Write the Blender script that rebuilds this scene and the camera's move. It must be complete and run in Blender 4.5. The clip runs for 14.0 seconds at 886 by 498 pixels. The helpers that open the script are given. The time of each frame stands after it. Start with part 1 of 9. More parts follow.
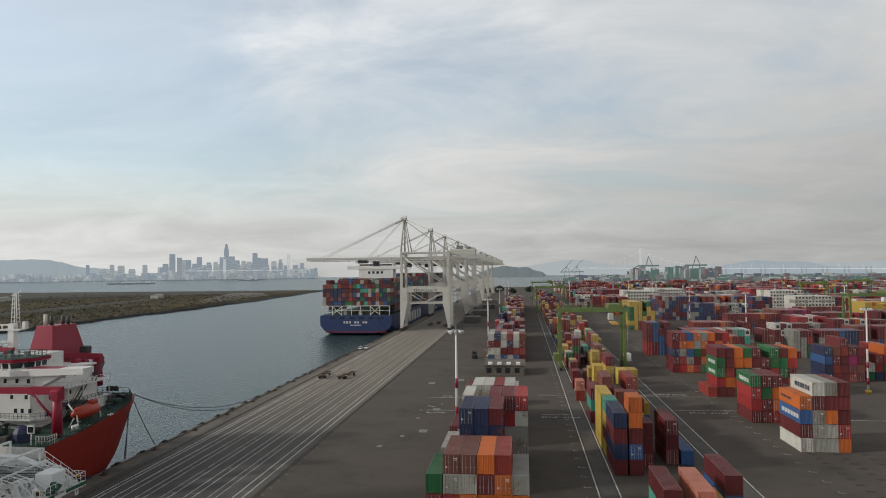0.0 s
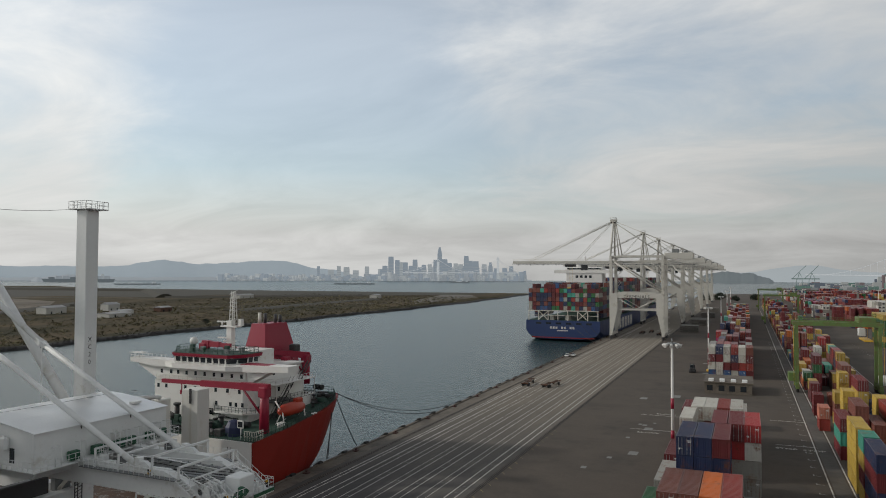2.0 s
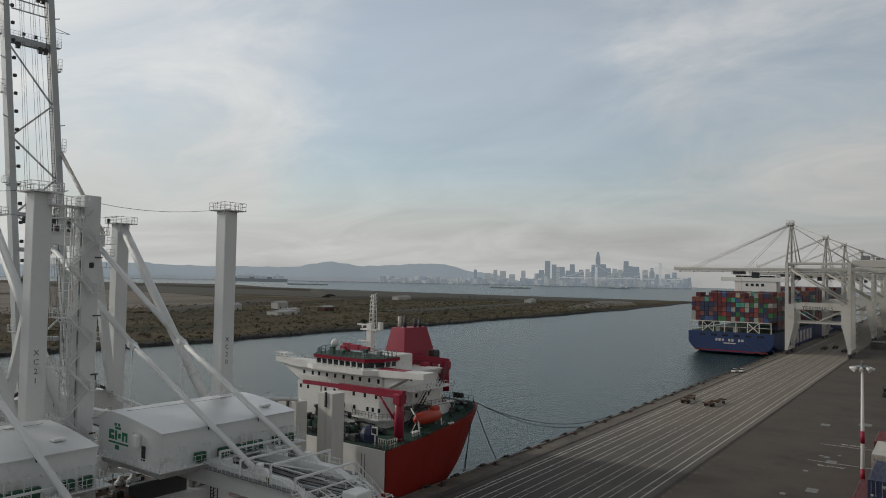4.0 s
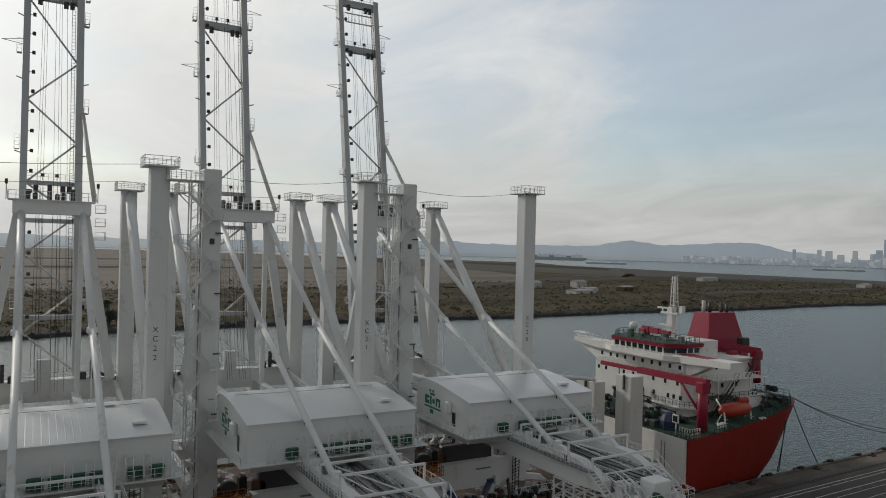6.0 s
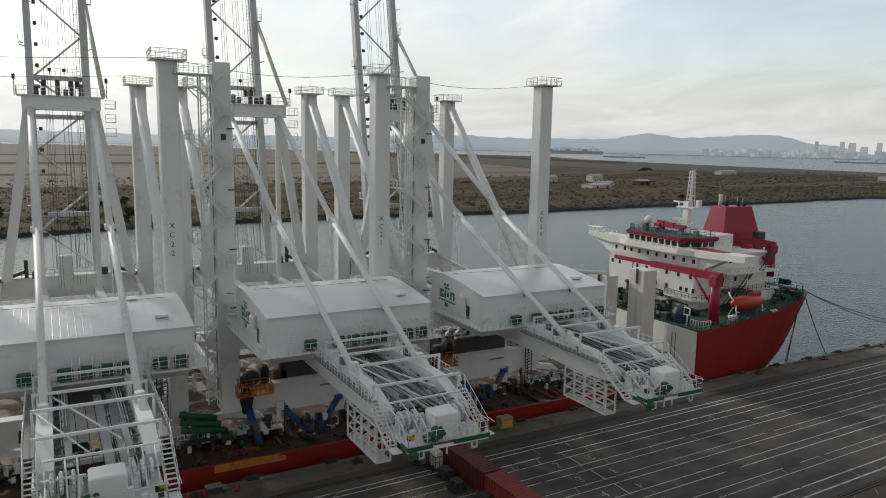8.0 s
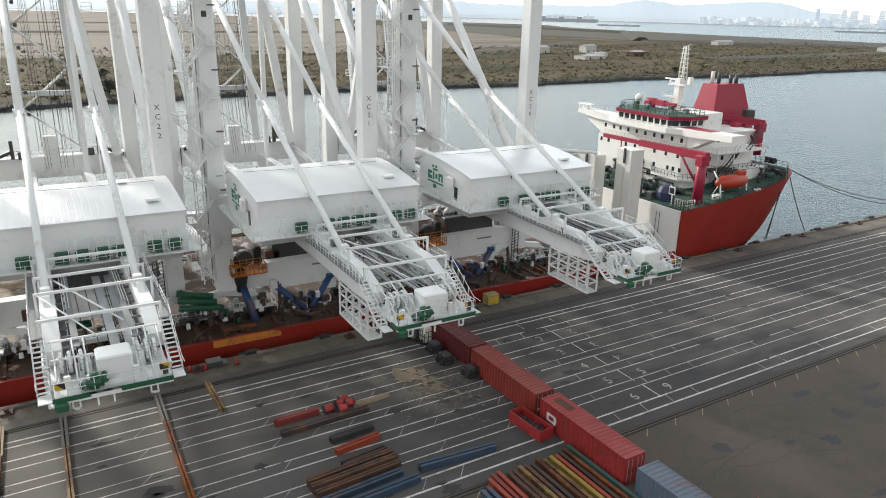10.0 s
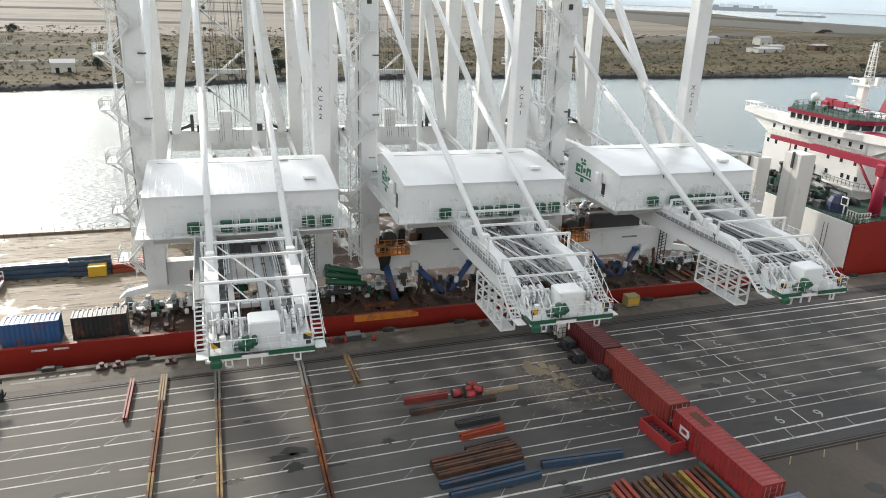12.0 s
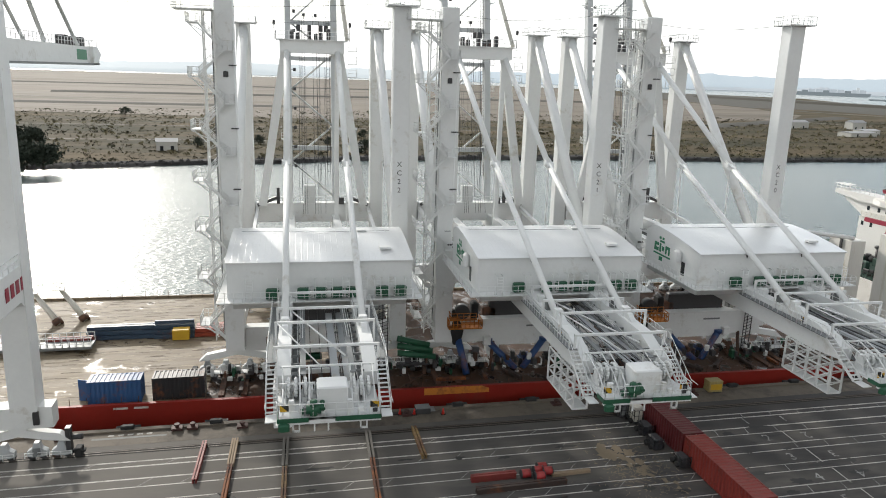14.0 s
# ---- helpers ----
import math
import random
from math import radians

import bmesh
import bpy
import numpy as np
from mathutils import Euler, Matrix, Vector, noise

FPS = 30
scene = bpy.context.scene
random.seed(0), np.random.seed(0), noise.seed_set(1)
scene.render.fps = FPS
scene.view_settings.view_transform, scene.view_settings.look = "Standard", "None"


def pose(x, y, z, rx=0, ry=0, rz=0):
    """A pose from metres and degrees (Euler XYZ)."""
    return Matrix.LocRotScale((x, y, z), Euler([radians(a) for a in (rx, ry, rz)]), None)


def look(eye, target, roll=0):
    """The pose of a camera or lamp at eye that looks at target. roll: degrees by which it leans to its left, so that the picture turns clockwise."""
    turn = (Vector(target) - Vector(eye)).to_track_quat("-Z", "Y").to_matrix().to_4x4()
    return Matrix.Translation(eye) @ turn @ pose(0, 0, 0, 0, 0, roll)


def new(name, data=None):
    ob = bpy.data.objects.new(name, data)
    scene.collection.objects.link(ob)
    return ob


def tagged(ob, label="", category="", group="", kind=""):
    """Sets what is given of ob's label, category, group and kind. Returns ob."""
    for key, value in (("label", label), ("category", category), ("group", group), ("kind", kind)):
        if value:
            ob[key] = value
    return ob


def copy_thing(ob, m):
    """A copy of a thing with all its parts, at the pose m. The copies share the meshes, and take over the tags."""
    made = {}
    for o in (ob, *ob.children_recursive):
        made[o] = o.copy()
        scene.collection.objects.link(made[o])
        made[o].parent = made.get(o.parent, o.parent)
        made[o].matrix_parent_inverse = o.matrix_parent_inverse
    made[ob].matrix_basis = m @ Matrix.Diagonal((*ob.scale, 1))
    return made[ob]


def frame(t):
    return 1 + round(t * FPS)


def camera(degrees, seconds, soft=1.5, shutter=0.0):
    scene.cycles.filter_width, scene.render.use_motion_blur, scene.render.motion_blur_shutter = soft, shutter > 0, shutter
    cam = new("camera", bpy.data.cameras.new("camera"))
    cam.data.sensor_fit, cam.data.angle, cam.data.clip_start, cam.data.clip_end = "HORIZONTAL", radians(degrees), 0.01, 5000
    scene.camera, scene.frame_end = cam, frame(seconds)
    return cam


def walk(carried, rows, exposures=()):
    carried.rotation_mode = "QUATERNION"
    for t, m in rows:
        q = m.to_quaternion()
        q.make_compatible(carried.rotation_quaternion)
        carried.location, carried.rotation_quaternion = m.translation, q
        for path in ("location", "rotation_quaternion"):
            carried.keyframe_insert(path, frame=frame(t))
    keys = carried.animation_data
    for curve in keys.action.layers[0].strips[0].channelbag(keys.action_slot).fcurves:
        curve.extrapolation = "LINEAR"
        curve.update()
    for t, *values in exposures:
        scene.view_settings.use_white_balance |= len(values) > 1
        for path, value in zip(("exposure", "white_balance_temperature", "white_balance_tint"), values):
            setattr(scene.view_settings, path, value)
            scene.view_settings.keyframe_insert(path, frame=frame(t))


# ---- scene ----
# ---- camera and its walk: seconds, x, y, z, yaw, pitch, roll ----
cam = camera(63.24, 14.0, soft=1.0)
PATH = [
    (0, -3.24, -1.95, 38.56, 6.29, 1.68, -0.58),
    (0.5, -3.48, 0.68, 38.52, 6.30, 1.71, -0.69),
    (1, -4.17, 3.20, 38.65, 12.55, 1.85, -0.33),
    (1.5, -4.17, 6.18, 38.69, 21.92, 1.98, 0.23),
    (2, -4.53, 9.38, 38.61, 22.83, 2.02, 0.16),
    (2.2, -4.67, 10.54, 38.70, 22.85, 2.00, 0.10),
    (4.3, -5.85, 18.56, 38.82, 39.82, 2.03, 0.94),
    (4.5, -5.90, 18.63, 38.78, 43.40, 1.78, 0.77),
    (5, -5.71, 18.40, 39.02, 53.16, 0.84, 1.50),
    (5.5, -5.53, 18.26, 39.22, 55.41, 0.37, 1.52),
    (6, -5.46, 18.17, 39.23, 58.71, 0.00, 1.47),
    (6.5, -5.40, 18.22, 39.30, 59.77, -0.34, 1.44),
    (7, -5.33, 18.23, 39.27, 59.77, -2.17, 1.28),
    (7.5, -5.52, 18.22, 39.24, 59.66, -5.34, 1.11),
    (8, -5.75, 18.51, 39.27, 59.72, -8.39, 1.15),
    (8.2, -5.74, 18.54, 39.32, 59.71, -9.54, 1.05),
    (10.3, -4.89, 18.15, 40.75, 59.52, -19.61, 1.62),
    (10.5, -4.92, 18.17, 40.88, 61.30, -19.97, 1.68),
    (11, -4.95, 18.38, 41.02, 66.62, -20.03, 1.96),
    (11.5, -4.91, 18.47, 40.97, 67.61, -19.83, 1.98),
    (12, -4.97, 18.44, 41.00, 70.54, -19.78, 2.10),
    (12.5, -4.94, 18.54, 41.05, 76.10, -19.85, 2.33),
    (13, -4.83, 18.85, 40.98, 76.88, -19.73, 2.26),
    (13.5, -4.75, 18.91, 40.74, 76.95, -19.54, 2.17),
    (14, -4.66, 18.95, 40.29, 77.21, -13.68, 1.84),
]
def heading(x, y, z, yaw, pitch, roll):
    """The pose of a camera at x, y, z that looks yaw degrees to the left of +y and pitch degrees up."""
    a, b = radians(yaw), radians(pitch)
    return look((x, y, z), (x - math.sin(a) * math.cos(b), y + math.cos(a) * math.cos(b), z + math.sin(b)), roll)


walk(cam, [(t, heading(*row)) for t, *row in PATH],
     exposures=[(0.0, 0.30), (1.1, 0.22), (2.2, 0.08), (4.3, -0.2), (7.0, -0.1), (8.2, 0.43), (10.3, 1.6), (11.0, 1.72), (12.0, 1.6), (13.5, 1.35), (14.0, 1.22)])

# ---- sky, sun ----
SUN_AZ, SUN_EL = radians(108), radians(24)          # azimuth from +y towards -x
SUN_DIR = Vector((-math.sin(SUN_AZ) * math.cos(SUN_EL), math.cos(SUN_AZ) * math.cos(SUN_EL), math.sin(SUN_EL)))
world = bpy.data.worlds.new("sky")
scene.world = world
world.use_nodes = True
wn, wl = world.node_tree.nodes, world.node_tree.links
wn.clear()


def wnode(kind, **values):
    n = wn.new(kind)
    for key, value in values.items():
        n.inputs[key].default_value = value
    return n


w_out, w_bg = wn.new("ShaderNodeOutputWorld"), wn.new("ShaderNodeBackground")
w_sky = wn.new("ShaderNodeTexSky")
w_sky.sky_type, w_sky.sun_disc = "NISHITA", False
w_sky.sun_elevation, w_sky.sun_rotation = SUN_EL, -SUN_AZ
w_sky.air_density, w_sky.dust_density, w_sky.ozone_density = 1.0, 1.2, 1.6
w_skyscale = wn.new("ShaderNodeVectorMath")
w_skyscale.operation = "MULTIPLY"
w_skyscale.inputs[1].default_value = (0.116, 0.130, 0.130)
wl.new(w_sky.outputs["Color"], w_skyscale.inputs[0])
# a broken layer of stratus: the view direction is laid onto a flat sheet overhead
w_co = wn.new("ShaderNodeTexCoord")
w_sep = wn.new("ShaderNodeSeparateXYZ")
wl.new(w_co.outputs["Generated"], w_sep.inputs[0])


def wmath(op, a, b=None, c=None):
    n = wn.new("ShaderNodeMath")
    n.operation = op
    for i, v in enumerate((a, b, c)):
        if v is None:
            continue
        if isinstance(v, (int, float)):
            n.inputs[i].default_value = v
        else:
            wl.new(v, n.inputs[i])
    return n.outputs[0]


w_h = wmath("ADD", wmath("MAXIMUM", w_sep.outputs["Z"], 0.0), 0.20)
w_flat = wn.new("ShaderNodeCombineXYZ")
wl.new(wmath("DIVIDE", w_sep.outputs["X"], w_h), w_flat.inputs[0])
wl.new(wmath("DIVIDE", w_sep.outputs["Y"], w_h), w_flat.inputs[1])
w_map = wn.new("ShaderNodeMapping")
w_map.inputs["Scale"].default_value = (0.55, 0.8, 1)
w_map.inputs["Rotation"].default_value = (0, 0, radians(35))
w_map.inputs["Location"].default_value = (3.1, 1.7, 0)
wl.new(w_flat.outputs[0], w_map.inputs[0])
w_n1 = wnode("ShaderNodeTexNoise", Scale=0.55, Detail=7.0, Roughness=0.56, Distortion=0.4)
w_n2 = wnode("ShaderNodeTexNoise", Scale=2.1, Detail=6.0, Roughness=0.6, Distortion=0.8)
wl.new(w_map.outputs[0], w_n1.inputs["Vector"])
wl.new(w_map.outputs[0], w_n2.inputs["Vector"])
w_cover = wnode("ShaderNodeMapRange", **{"From Min": 0.30, "From Max": 0.57, "To Min": 0.46, "To Max": 1.0})
w_cover.interpolation_type = "SMOOTHSTEP"
# the layer is torn open over the bay, where pale blue shows
w_gapdot = wn.new("ShaderNodeVectorMath")
w_gapdot.operation = "DOT_PRODUCT"
wl.new(w_co.outputs["Generated"], w_gapdot.inputs[0])
w_gapdot.inputs[1].default_value = (-math.sin(radians(34)) * math.cos(radians(9)), math.cos(radians(34)) * math.cos(radians(9)), math.sin(radians(9)))
w_gap = wnode("ShaderNodeMapRange", **{"From Min": 0.955, "From Max": 0.999, "To Min": 0.0, "To Max": 0.20})
w_gap.interpolation_type = "SMOOTHSTEP"
wl.new(w_gapdot.outputs["Value"], w_gap.inputs["Value"])
w_dense = wmath("SUBTRACT", wmath("ADD", wmath("MULTIPLY", w_n1.outputs[0], 0.66), wmath("MULTIPLY", w_n2.outputs[0], 0.34)), w_gap.outputs[0])
wl.new(w_dense, w_cover.inputs["Value"])
# thin cloud glows round the sun
w_dot = wn.new("ShaderNodeVectorMath")
w_dot.operation = "DOT_PRODUCT"
wl.new(w_co.outputs["Generated"], w_dot.inputs[0])
w_dot.inputs[1].default_value = SUN_DIR
w_near = wmath("MAXIMUM", w_dot.outputs["Value"], 0.0)
w_glow = wmath("ADD", wmath("MULTIPLY", wmath("POWER", w_near, 3.0), 0.22), wmath("MULTIPLY", wmath("POWER", w_near, 16.0), 0.28))
w_high = wnode("ShaderNodeMapRange", **{"From Min": 0.32, "From Max": 0.80, "To Min": 1.0, "To Max": 0.36})
w_high.interpolation_type = "SMOOTHSTEP"                # dimmed overhead, mostly above the view, to cut the ambient light
wl.new(w_sep.outputs["Z"], w_high.inputs["Value"])
w_low = wnode("ShaderNodeMapRange", **{"From Min": 0.0, "From Max": 0.30, "To Min": 0.0, "To Max": 0.22})
wl.new(w_sep.outputs["Z"], w_low.inputs["Value"])
w_tone = wmath("ADD", wmath("MULTIPLY", w_n2.outputs[0], 0.42), wmath("ADD", wmath("ADD", w_glow, w_low.outputs[0]), 0.33))
w_away = wnode("ShaderNodeMapRange", **{"From Min": -0.6, "From Max": 0.28, "To Min": 0.60, "To Max": 1.0})   # thicker away from the sun
wl.new(w_dot.outputs["Value"], w_away.inputs["Value"])
w_tone = wmath("MULTIPLY", wmath("MULTIPLY", w_tone, w_high.outputs[0]), w_away.outputs[0])
w_cloud = wn.new("ShaderNodeVectorMath")
w_cloud.operation = "SCALE"
w_cloud.inputs[0].default_value = (0.995, 0.995, 0.972)
wl.new(w_tone, w_cloud.inputs["Scale"])
w_mix = wn.new("ShaderNodeMix")
w_mix.data_type = "RGBA"
w_hor = wnode("ShaderNodeMapRange", **{"From Min": 0.05, "From Max": 0.22, "To Min": 1.0, "To Max": 0.0})       # closed towards the horizon
wl.new(w_sep.outputs["Z"], w_hor.inputs["Value"])
wl.new(wmath("MAXIMUM", w_cover.outputs[0], w_hor.outputs[0]), w_mix.inputs["Factor"])
wl.new(w_skyscale.outputs[0], w_mix.inputs["A"])
wl.new(w_cloud.outputs[0], w_mix.inputs["B"])
wl.new(w_mix.outputs["Result"], w_bg.inputs["Color"])
w_bg.inputs["Strength"].default_value = 1.0
wl.new(w_bg.outputs[0], w_out.inputs["Surface"])

sun = new("sun", bpy.data.lights.new("sun", "SUN"))
sun.data.energy, sun.data.angle, sun.data.color = 1.6, radians(4), (1.0, 0.95, 0.87)
sun.matrix_world = look(SUN_DIR * 100, (0, 0, 0))

# ---- tools: shapes, parts, materials ----
class Shape:
    """Collects vertices and faces of one mesh."""

    def __init__(self):
        self.v, self.f, self.soft = [], [], []

    def add(self, verts, faces, soft=False):
        n = len(self.v)
        self.v += [tuple(p) for p in verts]
        self.f += [[n + i for i in face] for face in faces]
        self.soft += [soft] * len(faces)
        return self

    def box(self, x0, x1, y0, y1, z0, z1):
        return self.add([(x, y, z) for z in (z0, z1) for x, y in ((x0, y0), (x1, y0), (x1, y1), (x0, y1))],
                        [(3, 2, 1, 0), (4, 5, 6, 7), (0, 1, 5, 4), (1, 2, 6, 5), (2, 3, 7, 6), (3, 0, 4, 7)])

    def block(self, x0, x1, y0, y1, z0, z1, c=0.08):
        """A box with its upright and top edges chamfered by c."""
        def ring(k, z):
            return [(x0 + k + c, y0 + k, z), (x1 - k - c, y0 + k, z), (x1 - k, y0 + k + c, z), (x1 - k, y1 - k - c, z),
                    (x1 - k - c, y1 - k, z), (x0 + k + c, y1 - k, z), (x0 + k, y1 - k - c, z), (x0 + k, y0 + k + c, z)]
        rings = [ring(0, z0), ring(0, z1 - c), ring(c, z1)]
        faces = [tuple(range(7, -1, -1)), tuple(range(16, 24))]
        for r in (0, 8):
            faces += [(r + i, r + (i + 1) % 8, r + 8 + (i + 1) % 8, r + 8 + i) for i in range(8)]
        return self.add([p for r in rings for p in r], faces)

    def beam(self, p, q, w, h=None, up=(0, 0, 1)):
        """A square beam from p to q, w wide and h high."""
        p, q, h = Vector(p), Vector(q), h or w
        d = (q - p).normalized()
        side = d.cross(Vector(up))
        side = side.normalized() if side.length > 1e-4 else Vector((1, 0, 0))
        top = side.cross(d)
        a, b = side * w / 2, top * h / 2
        return self.add([e + s for e in (p, q) for s in (-a - b, a - b, a + b, b - a)],
                        [(0, 1, 2, 3), (7, 6, 5, 4), (0, 4, 5, 1), (1, 5, 6, 2), (2, 6, 7, 3), (3, 7, 4, 0)])

    def tube(self, p, q, r, n=8, r2=None):
        p, q, r2 = Vector(p), Vector(q), r if r2 is None else r2
        d = (q - p).normalized()
        a = d.orthogonal().normalized()
        b = d.cross(a)
        ring = [a * math.cos(math.tau * i / n) + b * math.sin(math.tau * i / n) for i in range(n)]
        self.add([p + o * r for o in ring] + [q + o * r2 for o in ring],
                 [(i, (i + 1) % n, n + (i + 1) % n, n + i) for i in range(n)], True)
        n0 = len(self.v) - 2 * n
        self.f += [[n0 + i for i in range(n - 1, -1, -1)], [n0 + n + i for i in range(n)]]
        self.soft += [False, False]
        return self

    def prism(self, outline, axis, lo, hi):
        """A flat outline of (a, b) drawn out along an axis: x takes (y, z), y takes (x, z), z takes (x, y)."""
        put = {"x": lambda a, b, c: (c, a, b), "y": lambda a, b, c: (a, c, b), "z": lambda a, b, c: (a, b, c)}[axis]
        n = len(outline)
        return self.add([put(a, b, c) for c in (lo, hi) for a, b in outline],
                        [tuple(range(n - 1, -1, -1)), tuple(range(n, 2 * n))] + [(i, (i + 1) % n, n + (i + 1) % n, n + i) for i in range(n)])

    def loft(self, rings, soft=False, caps=True):
        n, faces = len(rings[0]), []
        for r in range(len(rings) - 1):
            faces += [(r * n + i, r * n + (i + 1) % n, (r + 1) * n + (i + 1) % n, (r + 1) * n + i) for i in range(n)]
        self.add([p for r in rings for p in r], faces, soft)
        if caps:
            k = len(self.v) - n * len(rings)
            self.f += [[k + i for i in range(n - 1, -1, -1)], [k + n * (len(rings) - 1) + i for i in range(n)]]
            self.soft += [False, False]
        return self

    def line(self, points, r, n=5):
        for a, b in zip(points, points[1:]):
            self.tube(a, b, r, n)
        return self

    def rail(self, points, height=1.1, r=0.04, step=2.0):
        """A guard rail along points at floor level: posts, a top bar and a knee bar."""
        for a, b in zip(points, points[1:]):
            a, b = Vector(a), Vector(b)
            up = Vector((0, 0, height))
            k = max(1, round((b - a).length / step))
            for i in range(k + 1):
                p = a.lerp(b, i / k)
                self.tube(p, p + up, r, 4)
            self.tube(a + up, b + up, r, 4).tube(a + up * 0.5, b + up * 0.5, r * 0.8, 4)
        return self

    def mesh(self, name, material):
        me = bpy.data.meshes.new(name)
        me.from_pydata(self.v, [], self.f)
        me.polygons.foreach_set("use_smooth", self.soft)
        bm = bmesh.new()
        bm.from_mesh(me)
        bmesh.ops.recalc_face_normals(bm, faces=bm.faces)
        bm.to_mesh(me)
        bm.free()
        if material:
            me.materials.append(material)
        return me


def part(name, shape, material, parent=None, label=""):
    """Links a shape (or a ready mesh) as one mesh object under a thing or a part."""
    ob = new(name, shape.mesh(name, material) if isinstance(shape, Shape) else shape)
    ob.parent = parent
    return tagged(ob, label)


def thing(name, label, category, group="", at=None):
    """An Empty at a thing's base, to hold its parts."""
    ob = new(name)
    ob.empty_display_size = 0.5
    if at is not None:
        ob.matrix_basis = at
    return tagged(ob, label, category, group)


def structure(name, shape, material, label="", parent=None):
    return tagged(part(name, shape, material, parent, label), kind="structure")


def text_mesh(text, size, material, name="lettering"):
    """Letters of the built-in font as a thin mesh in the x-y plane, centred."""
    cu = bpy.data.curves.new(name, "FONT")
    cu.body, cu.size, cu.extrude, cu.align_x, cu.align_y, cu.resolution_u = text, size, 0.004, "CENTER", "CENTER", 2
    ob = bpy.data.objects.new(name, cu)
    scene.collection.objects.link(ob)
    me = bpy.data.meshes.new_from_object(ob.evaluated_get(bpy.context.evaluated_depsgraph_get()))
    bpy.data.objects.remove(ob)
    me.name = name
    me.materials.clear()
    me.materials.append(material)
    return me


# ---- materials ----
def material(name, color, rough=0.6, metal=0.0, vary=0.15, scale=1.0, stain=None, stain_amount=0.0, stain_scale=0.3,
             bump=0.05, jitter=0.0, stretch=(1, 1, 1), specular=0.5, faded=0.0):
    """A painted or mineral surface: fine grain and broad blotches of tone, and stains of another colour."""
    m = bpy.data.materials.new(name)
    m.use_nodes = True
    nt = m.node_tree
    n, l = nt.nodes, nt.links
    bsdf = n["Principled BSDF"]
    bsdf.inputs["Metallic"].default_value = metal
    bsdf.inputs["Specular IOR Level"].default_value = specular
    geo, mp = n.new("ShaderNodeNewGeometry"), n.new("ShaderNodeMapping")
    mp.inputs["Scale"].default_value = stretch
    l.new(geo.outputs["Position"], mp.inputs[0])

    def tex(sc, detail=5.0, rough_=0.6):
        t = n.new("ShaderNodeTexNoise")
        t.inputs["Scale"].default_value, t.inputs["Detail"].default_value, t.inputs["Roughness"].default_value = sc, detail, rough_
        l.new(mp.outputs[0], t.inputs["Vector"])
        return t.outputs[0]

    def calc(op, a, b):
        t = n.new("ShaderNodeMath")
        t.operation = op
        for i, v in enumerate((a, b)):
            if isinstance(v, (int, float)):
                t.inputs[i].default_value = v
            else:
                l.new(v, t.inputs[i])
        return t.outputs[0]

    fine, broad = tex(4.0 * scale), tex(0.35 * scale, 4.0)
    tone = calc("ADD", calc("MULTIPLY", fine, vary), calc("MULTIPLY", broad, vary * 1.6))
    tone = calc("ADD", tone, 1.0 - vary * 1.3)
    if jitter:
        info = n.new("ShaderNodeObjectInfo")
        tone = calc("MULTIPLY", tone, calc("ADD", calc("MULTIPLY", info.outputs["Random"], jitter), 1.0 - jitter / 2))
    sc = n.new("ShaderNodeVectorMath")
    sc.operation = "SCALE"
    sc.inputs[0].default_value = color
    l.new(tone, sc.inputs["Scale"])
    colour = sc.outputs[0]
    if stain is not None:
        rg = n.new("ShaderNodeMapRange")
        rg.inputs["From Min"].default_value, rg.inputs["From Max"].default_value = 0.66 - 0.3 * stain_amount, 0.80 - 0.25 * stain_amount
        l.new(calc("ADD", calc("MULTIPLY", tex(stain_scale, 8.0, 0.65), 0.7), calc("MULTIPLY", tex(stain_scale * 7, 5.0), 0.3)), rg.inputs["Value"])
        mx = n.new("ShaderNodeMix")
        mx.data_type = "RGBA"
        l.new(rg.outputs[0], mx.inputs["Factor"])
        l.new(colour, mx.inputs["A"])
        mx.inputs["B"].default_value = (*stain, 1)
        colour = mx.outputs["Result"]
    if faded:                                            # roofs bleach and chalk in the sun, in patches
        sep, mf = n.new("ShaderNodeSeparateXYZ"), n.new("ShaderNodeMix")
        l.new(geo.outputs["True Normal"], sep.inputs[0])
        mf.data_type = "RGBA"
        up_ = n.new("ShaderNodeMapRange")
        up_.inputs["From Min"].default_value, up_.inputs["From Max"].default_value = 0.6, 0.95
        l.new(sep.outputs["Z"], up_.inputs["Value"])
        worn = n.new("ShaderNodeMapRange")
        worn.inputs["From Min"].default_value, worn.inputs["From Max"].default_value = 0.38, 0.64
        l.new(tex(0.55, 6.0, 0.7), worn.inputs["Value"])
        l.new(calc("MULTIPLY", up_.outputs[0], calc("MULTIPLY", calc("ADD", worn.outputs[0], 0.25), faded)), mf.inputs["Factor"])
        l.new(colour, mf.inputs["A"])
        mf.inputs["B"].default_value = (color[0] * 0.6 + 0.11, color[1] * 0.6 + 0.085, color[2] * 0.6 + 0.07, 1)
        colour = mf.outputs["Result"]
    l.new(colour, bsdf.inputs["Base Color"])
    l.new(calc("ADD", calc("MULTIPLY", broad, 0.25), rough - 0.12), bsdf.inputs["Roughness"])
    if bump:
        bp = n.new("ShaderNodeBump")
        bp.inputs["Strength"].default_value, bp.inputs["Distance"].default_value = 0.5, bump
        l.new(fine, bp.inputs["Height"])
        l.new(bp.outputs[0], bsdf.inputs["Normal"])
    return m


